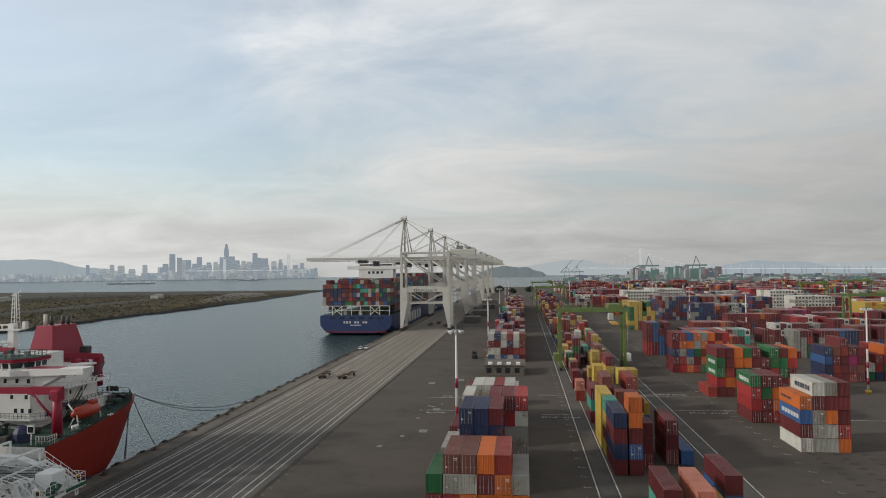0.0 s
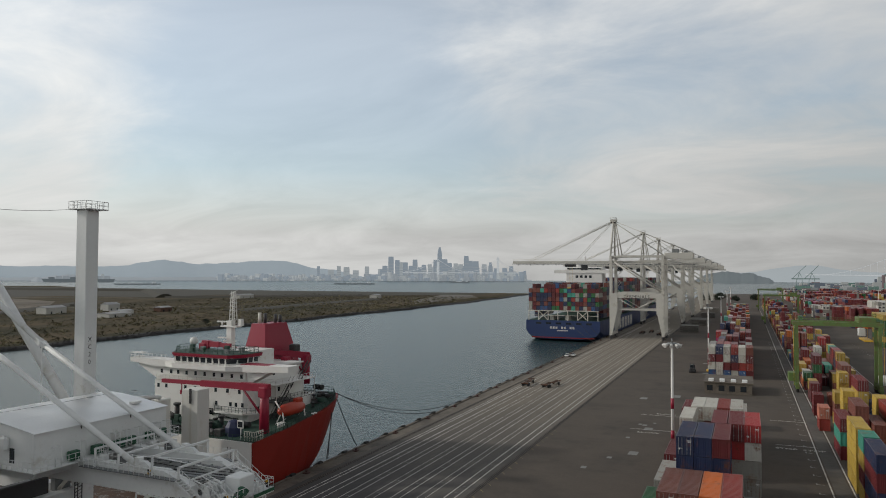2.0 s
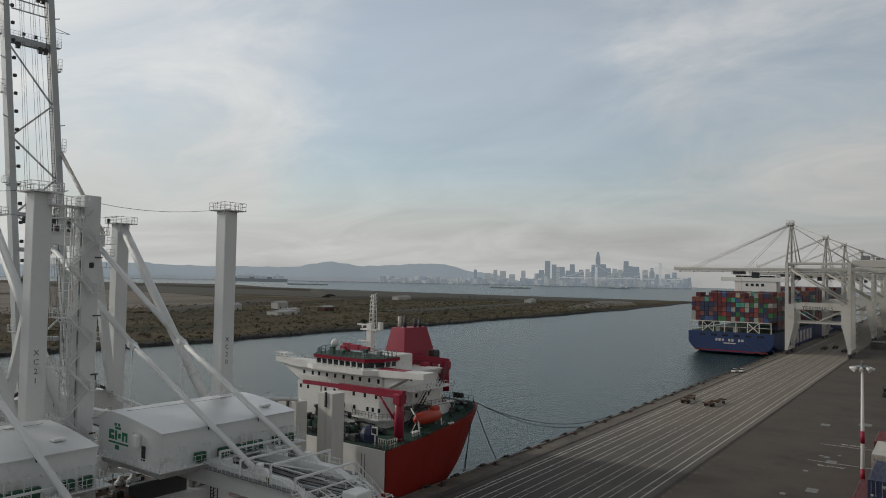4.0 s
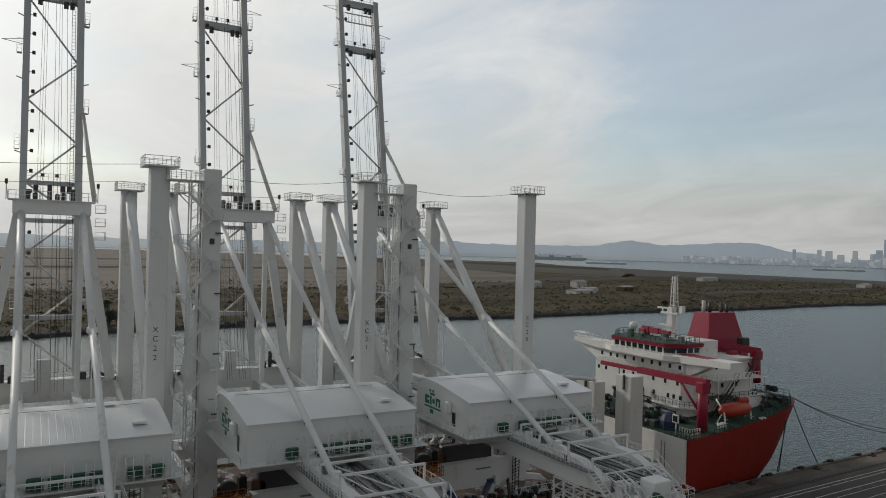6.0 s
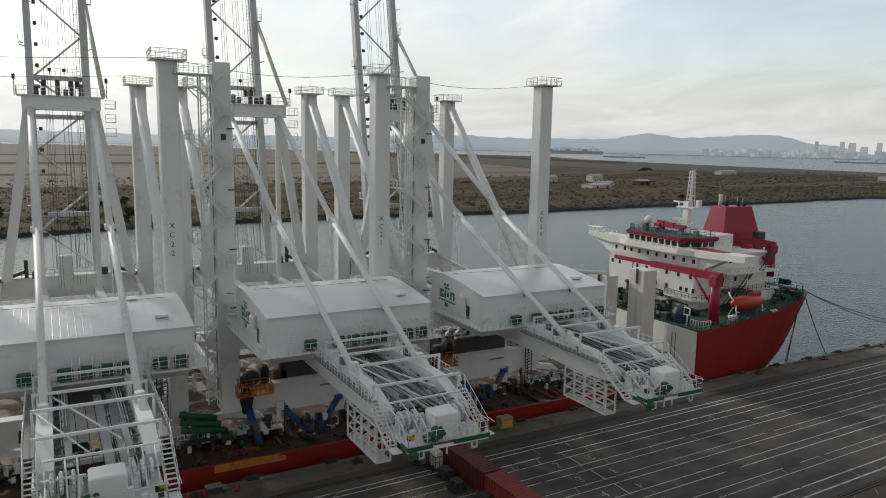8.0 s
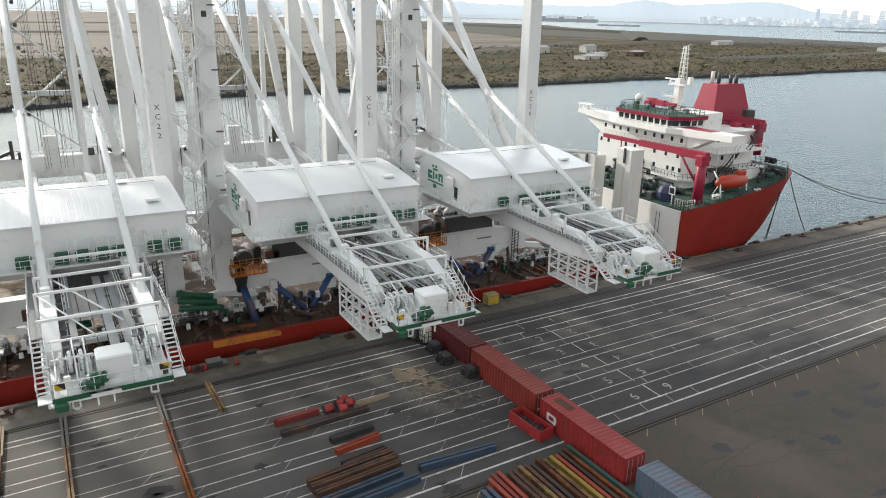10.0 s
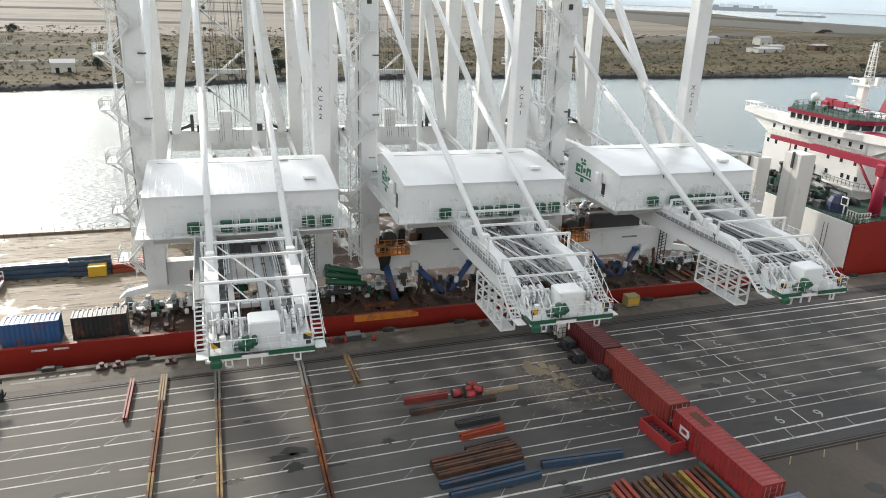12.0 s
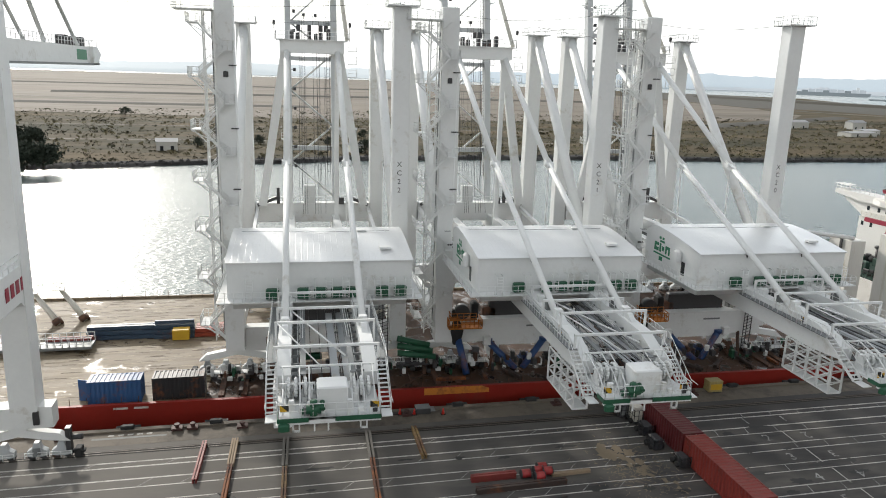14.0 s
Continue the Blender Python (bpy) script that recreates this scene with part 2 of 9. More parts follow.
RUST = (0.16, 0.055, 0.02)
M_ASPHALT = material("yard_asphalt", (0.096, 0.080, 0.066), 0.9, vary=0.35, scale=0.5, stain=(0.066, 0.058, 0.050), stain_amount=0.6, stain_scale=0.05, bump=0.02, specular=0.25)
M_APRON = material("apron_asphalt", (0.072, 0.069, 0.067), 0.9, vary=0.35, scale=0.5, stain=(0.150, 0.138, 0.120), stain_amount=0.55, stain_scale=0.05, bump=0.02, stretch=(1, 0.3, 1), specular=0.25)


def pale_over(m, tint, y0, y1, amount, size=(0.12, 0.02, 1)):
    """A paler colour over a surface, growing from y0 to y1 in drawn-out patches."""
    n, l = m.node_tree.nodes, m.node_tree.links
    b = n["Principled BSDF"].inputs["Base Color"]
    old = b.links[0].from_socket
    geo, sep, grow, mp, noise, mix = (n.new("ShaderNode" + k) for k in ("NewGeometry", "SeparateXYZ", "MapRange", "Mapping", "TexNoise", "Mix"))
    l.new(geo.outputs["Position"], sep.inputs[0])
    l.new(geo.outputs["Position"], mp.inputs[0])
    mp.inputs["Scale"].default_value = size
    noise.inputs["Scale"].default_value, noise.inputs["Detail"].default_value = 1.0, 6.0
    l.new(mp.outputs[0], noise.inputs["Vector"])
    grow.inputs["From Min"].default_value, grow.inputs["From Max"].default_value, grow.inputs["To Max"].default_value = y0, y1, amount
    l.new(sep.outputs["Y"], grow.inputs["Value"])
    k = n.new("ShaderNodeMath")
    k.operation, k.inputs[1].default_value = "MULTIPLY_ADD", 0.7
    k.inputs[2].default_value = 0.62
    l.new(noise.outputs[0], k.inputs[0])
    f = n.new("ShaderNodeMath")
    f.operation, f.use_clamp = "MULTIPLY", True
    l.new(grow.outputs[0], f.inputs[0])
    l.new(k.outputs[0], f.inputs[1])
    mix.data_type = "RGBA"
    l.new(f.outputs[0], mix.inputs["Factor"])
    l.new(old, mix.inputs["A"])
    mix.inputs["B"].default_value = (*tint, 1)
    l.new(mix.outputs["Result"], b)


# tan colour, stronger farther along the apron
pale_over(M_APRON, (0.22, 0.19, 0.150), 125, 260, 0.85)
# sunlight on the near apron, put into its colour towards low y
pale_over(M_APRON, (0.19, 0.175, 0.155), 56, -8, 0.8, (0.10, 0.05, 1))
M_COPING = material("quay_concrete", (0.145, 0.122, 0.095), 0.85, vary=0.25, stain=(0.07, 0.06, 0.05), stain_amount=0.7, stain_scale=0.15)
M_LINE = material("road_paint", (0.55, 0.53, 0.49), 0.8, vary=0.4, scale=2.0, stain=(0.17, 0.155, 0.13), stain_amount=0.55, stain_scale=0.5, bump=0)
M_YELLOWLINE = material("yellow_road_paint", (0.36, 0.27, 0.08), 0.7, vary=0.35, scale=2.0, stain=(0.14, 0.13, 0.12), stain_amount=0.8, stain_scale=0.5, bump=0)
M_CRANE = material("crane_white_paint", (0.70, 0.71, 0.70), 0.58, vary=0.1, scale=0.5, stain=(0.45, 0.42, 0.36), stain_amount=0.3, stain_scale=0.2, bump=0.01)
M_ROOF = material("roof_white", (0.70, 0.71, 0.71), 0.34, metal=0.25, vary=0.1, scale=0.8, bump=0.01)
M_GREEN = material("machine_green", (0.014, 0.085, 0.042), 0.5, vary=0.2)
M_STEEL = material("dark_steel", (0.06, 0.06, 0.062), 0.5, metal=0.4, vary=0.3, stain=RUST, stain_amount=0.3)
M_BLACK = material("black_rubber", (0.02, 0.02, 0.02), 0.8, vary=0.3)
M_RTG = material("yard_crane_green", (0.105, 0.175, 0.045), 0.55, vary=0.3, stain=(0.13, 0.10, 0.04), stain_amount=0.6, stain_scale=0.5)
M_HULLRED = material("hull_red", (0.23, 0.017, 0.010), 0.55, specular=0.25, vary=0.15, scale=0.4, stain=(0.17, 0.030, 0.018), stain_amount=0.35, stain_scale=0.1)
M_DECK = material("wood_deck", (0.19, 0.145, 0.088), 0.7, specular=0.4, vary=0.9, scale=2.2, stain=(0.085, 0.052, 0.024), stain_amount=0.8, stain_scale=0.25, stretch=(1.3, 0.18, 1))
pale_over(M_DECK, (0.25, 0.205, 0.145), 34, 0, 0.5, (0.5, 0.14, 1))
M_SHIPWHITE = material("ship_white", (0.72, 0.71, 0.68), 0.5, vary=0.08, stain=(0.45, 0.36, 0.27), stain_amount=0.25, stain_scale=0.4)
M_SHIPRED = material("ship_crimson", (0.27, 0.010, 0.034), 0.45, vary=0.12)
M_DECKGREEN = material("deck_green", (0.022, 0.058, 0.042), 0.7, vary=0.25)
M_HULLBLUE = material("hull_navy", (0.012, 0.03, 0.105), 0.45, vary=0.12, scale=0.3)
M_GLASS = material("dark_window", (0.02, 0.025, 0.03), 0.15, vary=0.1, bump=0)

M_HAZARD = material("hazard_yellow", (0.55, 0.33, 0.02), 0.5, vary=0.15)
M_STRIPE = material("hazard_stripe", (0.55, 0.33, 0.02), 0.5, vary=0.15)
hz = M_STRIPE.node_tree                                   # slanting black bars over the yellow
hz_wave, hz_step, hz_mix = hz.nodes.new("ShaderNodeTexWave"), hz.nodes.new("ShaderNodeMath"), hz.nodes.new("ShaderNodeMix")
hz_wave.bands_direction, hz_wave.inputs["Scale"].default_value = "DIAGONAL", 0.55
hz_step.operation, hz_step.inputs[1].default_value, hz_mix.data_type = "GREATER_THAN", 0.5, "RGBA"
hz_old = hz.nodes["Principled BSDF"].inputs["Base Color"].links[0].from_socket
hz_geo = hz.nodes.new("ShaderNodeNewGeometry")
hz.links.new(hz_geo.outputs["Position"], hz_wave.inputs["Vector"])
hz.links.new(hz_wave.outputs["Fac"], hz_step.inputs[0])
hz.links.new(hz_step.outputs[0], hz_mix.inputs["Factor"])
hz.links.new(hz_old, hz_mix.inputs["A"])
hz_mix.inputs["B"].default_value = (0.02, 0.02, 0.02, 1)
hz.links.new(hz_mix.outputs["Result"], hz.nodes["Principled BSDF"].inputs["Base Color"])
M_GRATE = material("steel_grating", (0.20, 0.21, 0.21), 0.6, metal=0.3, vary=0.3)
M_BLUEPIPE = material("blue_strut_paint", (0.02, 0.06, 0.17), 0.5, vary=0.2, stain=RUST, stain_amount=0.5)
M_RUSTY = material("rusty_steel", (0.11, 0.05, 0.028), 0.8, vary=0.4, stain=(0.04, 0.03, 0.025), stain_amount=0.7, stain_scale=0.8)
M_ORANGE = material("orange_basket_paint", (0.50, 0.17, 0.02), 0.5, vary=0.2, stain=RUST, stain_amount=0.4)
M_LETTER = material("black_lettering", (0.02, 0.02, 0.02), 0.6, vary=0.1, bump=0)
M_LOGO = material("green_sign_paint", (0.01, 0.17, 0.08), 0.5, vary=0.1, bump=0)
M_BOOM = material("boom_grey_paint", (0.44, 0.46, 0.47), 0.55, vary=0.15, stain=(0.34, 0.30, 0.20), stain_amount=0.35, stain_scale=0.12)
M_CREAM = material("weathered_cream_paint", (0.54, 0.52, 0.46), 0.5, vary=0.15, stain=RUST, stain_amount=0.25)


def water_material():
    m = bpy.data.materials.new("harbour_water")
    m.use_nodes = True
    n, l = m.node_tree.nodes, m.node_tree.links
    b = n["Principled BSDF"]
    b.inputs["Base Color"].default_value = (0.022, 0.050, 0.050, 1)
    b.inputs["Roughness"].default_value = 0.27
    b.inputs["IOR"].default_value = 1.333
    geo = n.new("ShaderNodeNewGeometry")
    mp = n.new("ShaderNodeMapping")
    mp.inputs["Scale"].default_value = (1, 0.6, 1)
    l.new(geo.outputs["Position"], mp.inputs[0])
    last = None
    for scale, detail, dist in ((2.4, 6.0, 0.09), (0.9, 3.0, 0.28), (0.14, 2.0, 0.30)):
        t = n.new("ShaderNodeTexNoise")
        t.inputs["Scale"].default_value, t.inputs["Detail"].default_value = scale, detail
        l.new(mp.outputs[0], t.inputs["Vector"])
        bp = n.new("ShaderNodeBump")
        bp.inputs["Strength"].default_value, bp.inputs["Distance"].default_value = 1.0, dist
        l.new(t.outputs[0], bp.inputs["Height"])
        if last:
            l.new(last, bp.inputs["Normal"])
        last = bp.outputs[0]
    l.new(last, b.inputs["Normal"])
    return m


M_WATER = water_material()


def wet_over(m, scale, level, rough):
    """Puddles of rain water: smooth, slightly darker patches with soft edges."""
    n, l = m.node_tree.nodes, m.node_tree.links
    b = n["Principled BSDF"]
    geo, noise, rg, mr, mc = (n.new("ShaderNode" + k) for k in ("NewGeometry", "TexNoise", "MapRange", "Mix", "Mix"))
    noise.inputs["Scale"].default_value, noise.inputs["Detail"].default_value, noise.inputs["Roughness"].default_value = scale, 9.0, 0.68
    l.new(geo.outputs["Position"], noise.inputs["Vector"])
    rg.inputs["From Min"].default_value, rg.inputs["From Max"].default_value = level, level + 0.05
    l.new(noise.outputs[0], rg.inputs["Value"])
    old = b.inputs["Roughness"].links[0].from_socket
    l.new(rg.outputs[0], mr.inputs["Factor"])
    l.new(old, mr.inputs["A"])
    mr.inputs["B"].default_value = rough
    l.new(mr.outputs["Result"], b.inputs["Roughness"])
    old = b.inputs["Base Color"].links[0].from_socket
    mc.data_type, mc.blend_type = "RGBA", "MULTIPLY"
    l.new(rg.outputs[0], mc.inputs["Factor"])
    l.new(old, mc.inputs["A"])
    mc.inputs["B"].default_value = (0.55, 0.52, 0.48, 1)
    l.new(mc.outputs["Result"], b.inputs["Base Color"])


wet_over(M_DECK, 0.20, 0.565, 0.10)

# ---- the ground: yard, quay, water, the far flat ----
QUAY, WATER = -84.75, -3.2
structure("ground", Shape().box(-50.0, 1400, -400, 1600, -8, 0), M_ASPHALT, "dark asphalt container yard with tyre stains")
apron = structure("pavement", Shape().box(QUAY + 3.6, -50.0, -400, 1600, -8, 0.004), M_APRON, "worn grey asphalt crane apron with white lane lines")
edge = structure("quay_edge", Shape().box(QUAY, QUAY + 3.6, -400, 1600, -8, 0.012).box(QUAY, QUAY + 0.7, -400, 1600, -2, 0.22), M_COPING, "stained concrete quay coping with a raised kerb")
structure("water", Shape().add([(-5000, -5000, WATER), (5000, -5000, WATER), (5000, 5000, WATER), (-5000, 5000, WATER)], [(0, 1, 2, 3)]), M_WATER, "grey-green harbour water")

M_WORNLINE = material("worn_road_paint", (0.42, 0.41, 0.39), 0.85, vary=0.5, scale=2.0, stain=(0.10, 0.098, 0.095), stain_amount=0.75, stain_scale=0.8, bump=0)
M_SLOT = material("rail_slot_dirt", (0.020, 0.017, 0.014), 0.9, vary=0.4)
M_RAILHEAD = material("rail_head", (0.085, 0.066, 0.050), 0.65, vary=0.4)
# crane rails in the apron: two steel heads in a dark slot
for x in (-79.6, -49.45):
    r = Shape().box(x - 0.45, x + 0.45, -200, 1200, 0.0, 0.012)
    slot = structure("rail_slot", r, M_SLOT, "dark slot of the crane rail", apron)
    structure("crane_rail", Shape().box(x - 0.30, x - 0.18, -200, 1200, 0.0, 0.05).box(x + 0.1, x + 0.22, -200, 1200, 0.0, 0.03), M_RAILHEAD, "worn rusty steel crane rail", slot)
# lane lines along the quay, with rungs between the pairs
rnd = random.Random(5)
for i, (x, w) in enumerate(((-77.4, 0.2), (-76.4, 0.2), (-73.95, 0.2), (-72.4, 0.14), (-69.9, 0.14), (-68.45, 0.14), (-65.6, 0.1), (-64.25, 0.14), (-61.6, 0.14), (-60.1, 0.16), (-57.4, 0.12), (-56.0, 0.12), (-53.1, 0.2), (-51.4, 0.22))):
    s = Shape()
    y = -120.0
    while y < 460:
        run = rnd.uniform(60, 160) if w < 0.15 else rnd.uniform(120, 220)
        s.box(x - w * 0.52, x + w * 0.52, y, y + run, 0.0, 0.010)
        y += run + (rnd.uniform(0.2, 1.0) if w < 0.15 else 0.2)
    structure("lane_line", s, M_LINE, "worn white lane line", apron)
rungs = Shape()
for (a, b), k0 in zip(((-77.4, -76.4), (-73.95, -72.4), (-69.9, -68.45), (-65.6, -64.25), (-61.6, -60.1), (-57.4, -56.0), (-53.1, -51.4)), (2.1, 0.2, 3.9, 3.5, 3.1, 1.5, 0.9)):
    for k in range(118):
        y = -100 + k0 + k * 4.0
        if k % 9 in (2, 5) or (k + round(a)) % 7 == 0:
            continue
        d = 1.45 if y < 62 else 0.25
        rungs.prism([(a, y + d), (b, y), (b, y + 0.09), (a, y + d + 0.09)], "z", 0.002, 0.0105)
structure("lane_rungs", rungs, M_WORNLINE, "short white rungs between the lane lines", apron)
hatch = Shape()
for k in range(70):
    y = -100 + k * 4.15
    hatch.prism([(-49.0, y), (-48.0, y - 1.1), (-48.0, y - 0.95), (-49.0, y + 0.15)], "z", 0.002, 0.0105)
structure("yellow_hatching", hatch, M_YELLOWLINE, "faded yellow hatching beside the landside rail", apron)
for i, x in enumerate((-75.4, -71.2, -66.9, -62.7, -58.6, -54.4)):
    for y, turn in ((73.8, 90), (79.0, -90)):
        n = structure("lane_number", text_mesh(str(i + 1), 2.0, M_WORNLINE, "lane_number"), None, "white painted lane number", apron)
        n.matrix_basis = pose(x, y, 0.012, 0, 0, turn)
    if i:
        structure("lane_mark", Shape().beam((x - 1.4, 76.6, 0.008), (x + 1.5, 76.5, 0.008), 0.14, 0.008), M_LINE, "white painted mark", apron)
# patches, skid marks and spilt sawdust on the apron
M_DUST = material("spilt_sawdust", (0.22, 0.175, 0.12), 0.9, vary=0.3)
M_TAR = material("oil_stain", (0.03, 0.029, 0.028), 0.7, vary=0.3, bump=0)


def blotch(x, y, rx, ry, m, name, label, seed, z=0.013):
    r = random.Random(seed)
    n = 18
    pts = []
    for i in range(n):
        k = r.uniform(0.55, 1.1)
        pts.append((x + rx * k * math.cos(math.tau * i / n), y + ry * k * math.sin(math.tau * i / n)))
    structure(name, Shape().prism(pts, "z", 0.001, z), m, label, apron)


for i in range(46):
    r = random.Random(300 + i)
    k = r.random() ** 1.7
    size = (1.0 - 0.75 * k) * r.uniform(0.25, 1.0)
    blotch(-71.5 + 10.6 * k + r.gauss(0, 0.7), 53.5 + 5.2 * k + r.gauss(0, 0.8), size * 1.1, size * 0.7, M_DUST, "dust_spill", "pale sawdust spilt on the asphalt", 500 + i, 0.0125 + i * 0.00002)
for i in range(80):
    r = random.Random(90 + i)
    blotch(r.uniform(-75, -50), r.uniform(2, 118), r.uniform(0.15, 0.35) + 0.55 * r.random() ** 3, r.uniform(0.3, 0.9) + 1.7 * r.random() ** 3, M_TAR, "oil_stain", "dark oil stain on the asphalt", i, 0.011)

# loose splinters raked out of the sawdust, and cracks in the yard asphalt
chips = Shape()
rc = random.Random(77)
for k in range(420):
    x, y, a, ln = -67.5 + rc.gauss(0, 3.6), 55.0 + rc.gauss(0, 2.6), rc.uniform(0, math.pi), rc.uniform(0.15, 0.7)
    chips.beam((x, y, 0.016), (x + ln * math.cos(a), y + ln * math.sin(a), 0.016), 0.05, 0.01)
tagged(part("wood_splinters", chips, M_DUST), "pale wood splinters strewn on the asphalt", "splinters", kind="stuff")
cracks = Shape()
for k in range(34):
    x, y, a = rc.uniform(-47, -24), rc.uniform(45, 120), rc.choice((0.0, math.pi / 2)) + rc.gauss(0, 0.25)
    for j in range(rc.randint(6, 16)):
        a2 = a + rc.gauss(0, 0.35)
        nx, ny = x + 0.9 * math.cos(a2), y + 0.9 * math.sin(a2)
        if nx < -47.5:
            break
        cracks.beam((x, y, 0.006), (nx, ny, 0.006), 0.07, 0.006)
        x, y = nx, ny
structure("asphalt_cracks", cracks, M_TAR, "dark tarred cracks in the yard asphalt")
for i in range(22):
    rb = random.Random(700 + i)
    blotch(rb.uniform(-46, -26), rb.uniform(42, 120), rb.uniform(0.3, 1.4), rb.uniform(0.3, 2.2), M_TAR, "oil_stain", "dark oil stain on the asphalt", 40 + i, 0.007)
# marks in the yard: stop lines, arrows, patches
M_PATCH = material("pale_patch", (0.20, 0.20, 0.19), 0.8, vary=0.3, bump=0)
yard_marks = Shape()
for x0, x1, y in ((-32.0, -19.6, 196.1), (-32.1, -19.7, 215.9), (1.2, 11.1, 191.7), (1.0, 10.9, 221.4), (36.8, 53.6, 199.6), (36.7, 53.5, 220.4), (68.4, 78.3, 210.5), (70.5, 94.3, 188.7)):
    yard_marks.box(x0, x1, y, y + 0.25, 0, 0.006)
structure("stop_line", yard_marks, M_LINE, "white painted stop lines")
for x, y, w in ((-28.5, 168.9, 2.0), (-32.1, 164.0, 1.0), (-31.3, 184.8, 0.9), (-28.5, 195.6, 2.0), (-29.5, 200.6, 1.1), (-30.6, 201.6, 0.9), (-27.1, 248.1, 3.0), (-35.6, 154.1, 1.1), (-27.2, 204.5, 0.7), (-35.6, 241.2, 2.2), (-20.7, 310.4, 2.0), (-22.3, 343.1, 2.4), (-13.3, 375.8, 1.6)):
    structure("pale_patch", Shape().box(x, x + w, y, y + w * 1.6, 0, 0.006), M_PATCH, "pale repaired patch in the asphalt")
for word, x, y in (("SLOW", -27.1, 192.7), ("SLOW", -25.3, 218.4), ("STOP  STOP", 6.1, 188.2), ("STOP  STOP", 45.2, 196.1), ("STOP STOP", 41.1, 223.8)):
    t = structure("painted_word", text_mesh(word, 1.9, M_LINE, "painted_word"), None, "white painted word on the asphalt")
    t.matrix_basis = pose(x, y, 0.007)
M_RUNWAY = material("worn_runway", (0.105, 0.096, 0.085), 0.9, vary=0.35, scale=0.6, stain=(0.07, 0.064, 0.058), stain_amount=0.8, stain_scale=0.15, bump=0.02)
# the rubber-tyred crane's runways
for x in (11.0, 34.6):
    structure("crane_runway", Shape().box(x - 1.3, x + 1.3, 60, 1000, 0, 0.008), M_RUNWAY, "pale worn runway of the yard crane")
    structure("runway_line", Shape().box(x - 1.9, x - 1.65, 60, 1000, 0, 0.01).box(x + 1.65, x + 1.9, 60, 1000, 0, 0.01), M_LINE, "worn white runway line")
bays = Shape()
for k in range(60):
    y = 96 + k * 6.4
    for x in (7.0, 49.8):
        bays.box(x, x + 1.4, y, y + 0.2, 0, 0.006).box(x, x + 0.2, y, y + 1.0, 0, 0.006)
structure("bay_marks", bays, M_WORNLINE, "small white bay marks in rows")
M_SLOTMARK = material("worn_slot_mark", (0.035, 0.032, 0.03), 0.9, vary=0.3, bump=0)
slots = Shape()
for k in range(16):
    for j in range(9):
        slots.box(54.5 + j * 5.2, 55.1 + j * 5.2 + 1.0, 100 + k * 3.6, 101.1 + k * 3.6, 0, 0.006)
structure("slot_marks", slots, M_SLOTMARK, "dark worn slot marks on the empty stacking ground")

# fenders and bollards along the quay
bollard = Shape().tube((0, 0, 0.2), (0, 0, 0.5), 0.22, 10).tube((0, 0, 0.5), (0, 0, 0.64), 0.32, 10).box(-0.5, 0.5, -0.6, 0.6, 0.0, 0.24)
bollard_me = bollard.mesh("bollard", material("bollard_paint", (0.055, 0.022, 0.018), 0.7, vary=0.4))
fender_me = Shape().box(-0.55, 0.0, -1.3, 1.3, -2.4, 0.25).tube((-0.3, -1.6, -0.4), (-0.3, 1.6, -0.4), 0.45, 8).block(-0.2, 0.5, -0.7, 0.7, 0.1, 0.62, 0.1).mesh("fender", M_BLACK)
for k in range(62):
    y = -66 + k * 9.6
    tagged(part("quay_fender", fender_me, None), "black rubber fender on the quay edge", "fender", "quay fenders").location = (QUAY, y, 0)
    if k % 2 == 0:
        tagged(part("mooring_bollard", bollard_me, None), "dark iron mooring bollard on the quay", "bollard", "quay bollards").location = (QUAY + 1.3, y + 3.0, 0)

# ---- the flat across the channel ----
M_SCRUB = material("scrub_ground", (0.105, 0.080, 0.048), 0.95, vary=0.6, scale=0.10, stain=(0.040, 0.038, 0.022), stain_amount=0.85, stain_scale=0.022, bump=0.2, stretch=(1.0, 0.22, 1), specular=0.08)
M_SAND = material("sand_flat", (0.165, 0.140, 0.112), 0.9, vary=0.4, scale=0.05, stain=(0.070, 0.060, 0.042), stain_amount=0.55, stain_scale=0.012, bump=0.05, stretch=(1, 0.22, 1), specular=0.2)
M_RIPRAP = material("riprap", (0.032, 0.03, 0.029), 0.9, vary=0.5, scale=0.3, bump=0.3)
M_TRACK = material("dirt_track", (0.135, 0.122, 0.102), 0.9, vary=0.25, scale=0.1)


def shore_x(y):
    """The near shoreline: straight, then bending away towards the tip."""
    bend = 1 / (1 + math.exp(-(y - 1250) / 160))
    return -371 - 60 * bend + 0.3 * max(0.0, 70 - y) - 0.25 * max(0.0, -150 - y) + 3.0 * math.sin(y / 37) + 1.5 * math.sin(y / 11)


near = [(shore_x(y), y) for y in range(-1400, 1490, 20)]
back = [(-440, 1500), (-640, 1480), (-1150, 1450), (-1700, 1480), (-2050, 1650), (-2300, 1500), (-2700, 1150), (-3600, 400), (-3900, -1100), (-3900, -1400)]
flat = structure("spit", Shape().prism([(x - 3.5, y) for x, y in near] + back, "z", -6, -1.5), M_SCRUB, "scrubby brown flat across the channel")
rr = Shape()
rk = random.Random(8)
ring_v = []
for x, y in near:
    ring_v += [(x - 4.5, y, -1.2), (x - 1.5 + rk.uniform(-0.6, 0.6), y, -1.9 + rk.uniform(-0.4, 0.4)), (x + 2.5 + rk.uniform(-0.8, 0.8), y, -4.0)]
rr.add(ring_v, [(3 * i + j, 3 * i + j + 1, 3 * i + j + 4, 3 * i + j + 3) for i in range(len(near) - 1) for j in (0, 1)])
structure("riprap_bank", rr, M_RIPRAP, "dark rock bank along the channel", flat)
stones = Shape()
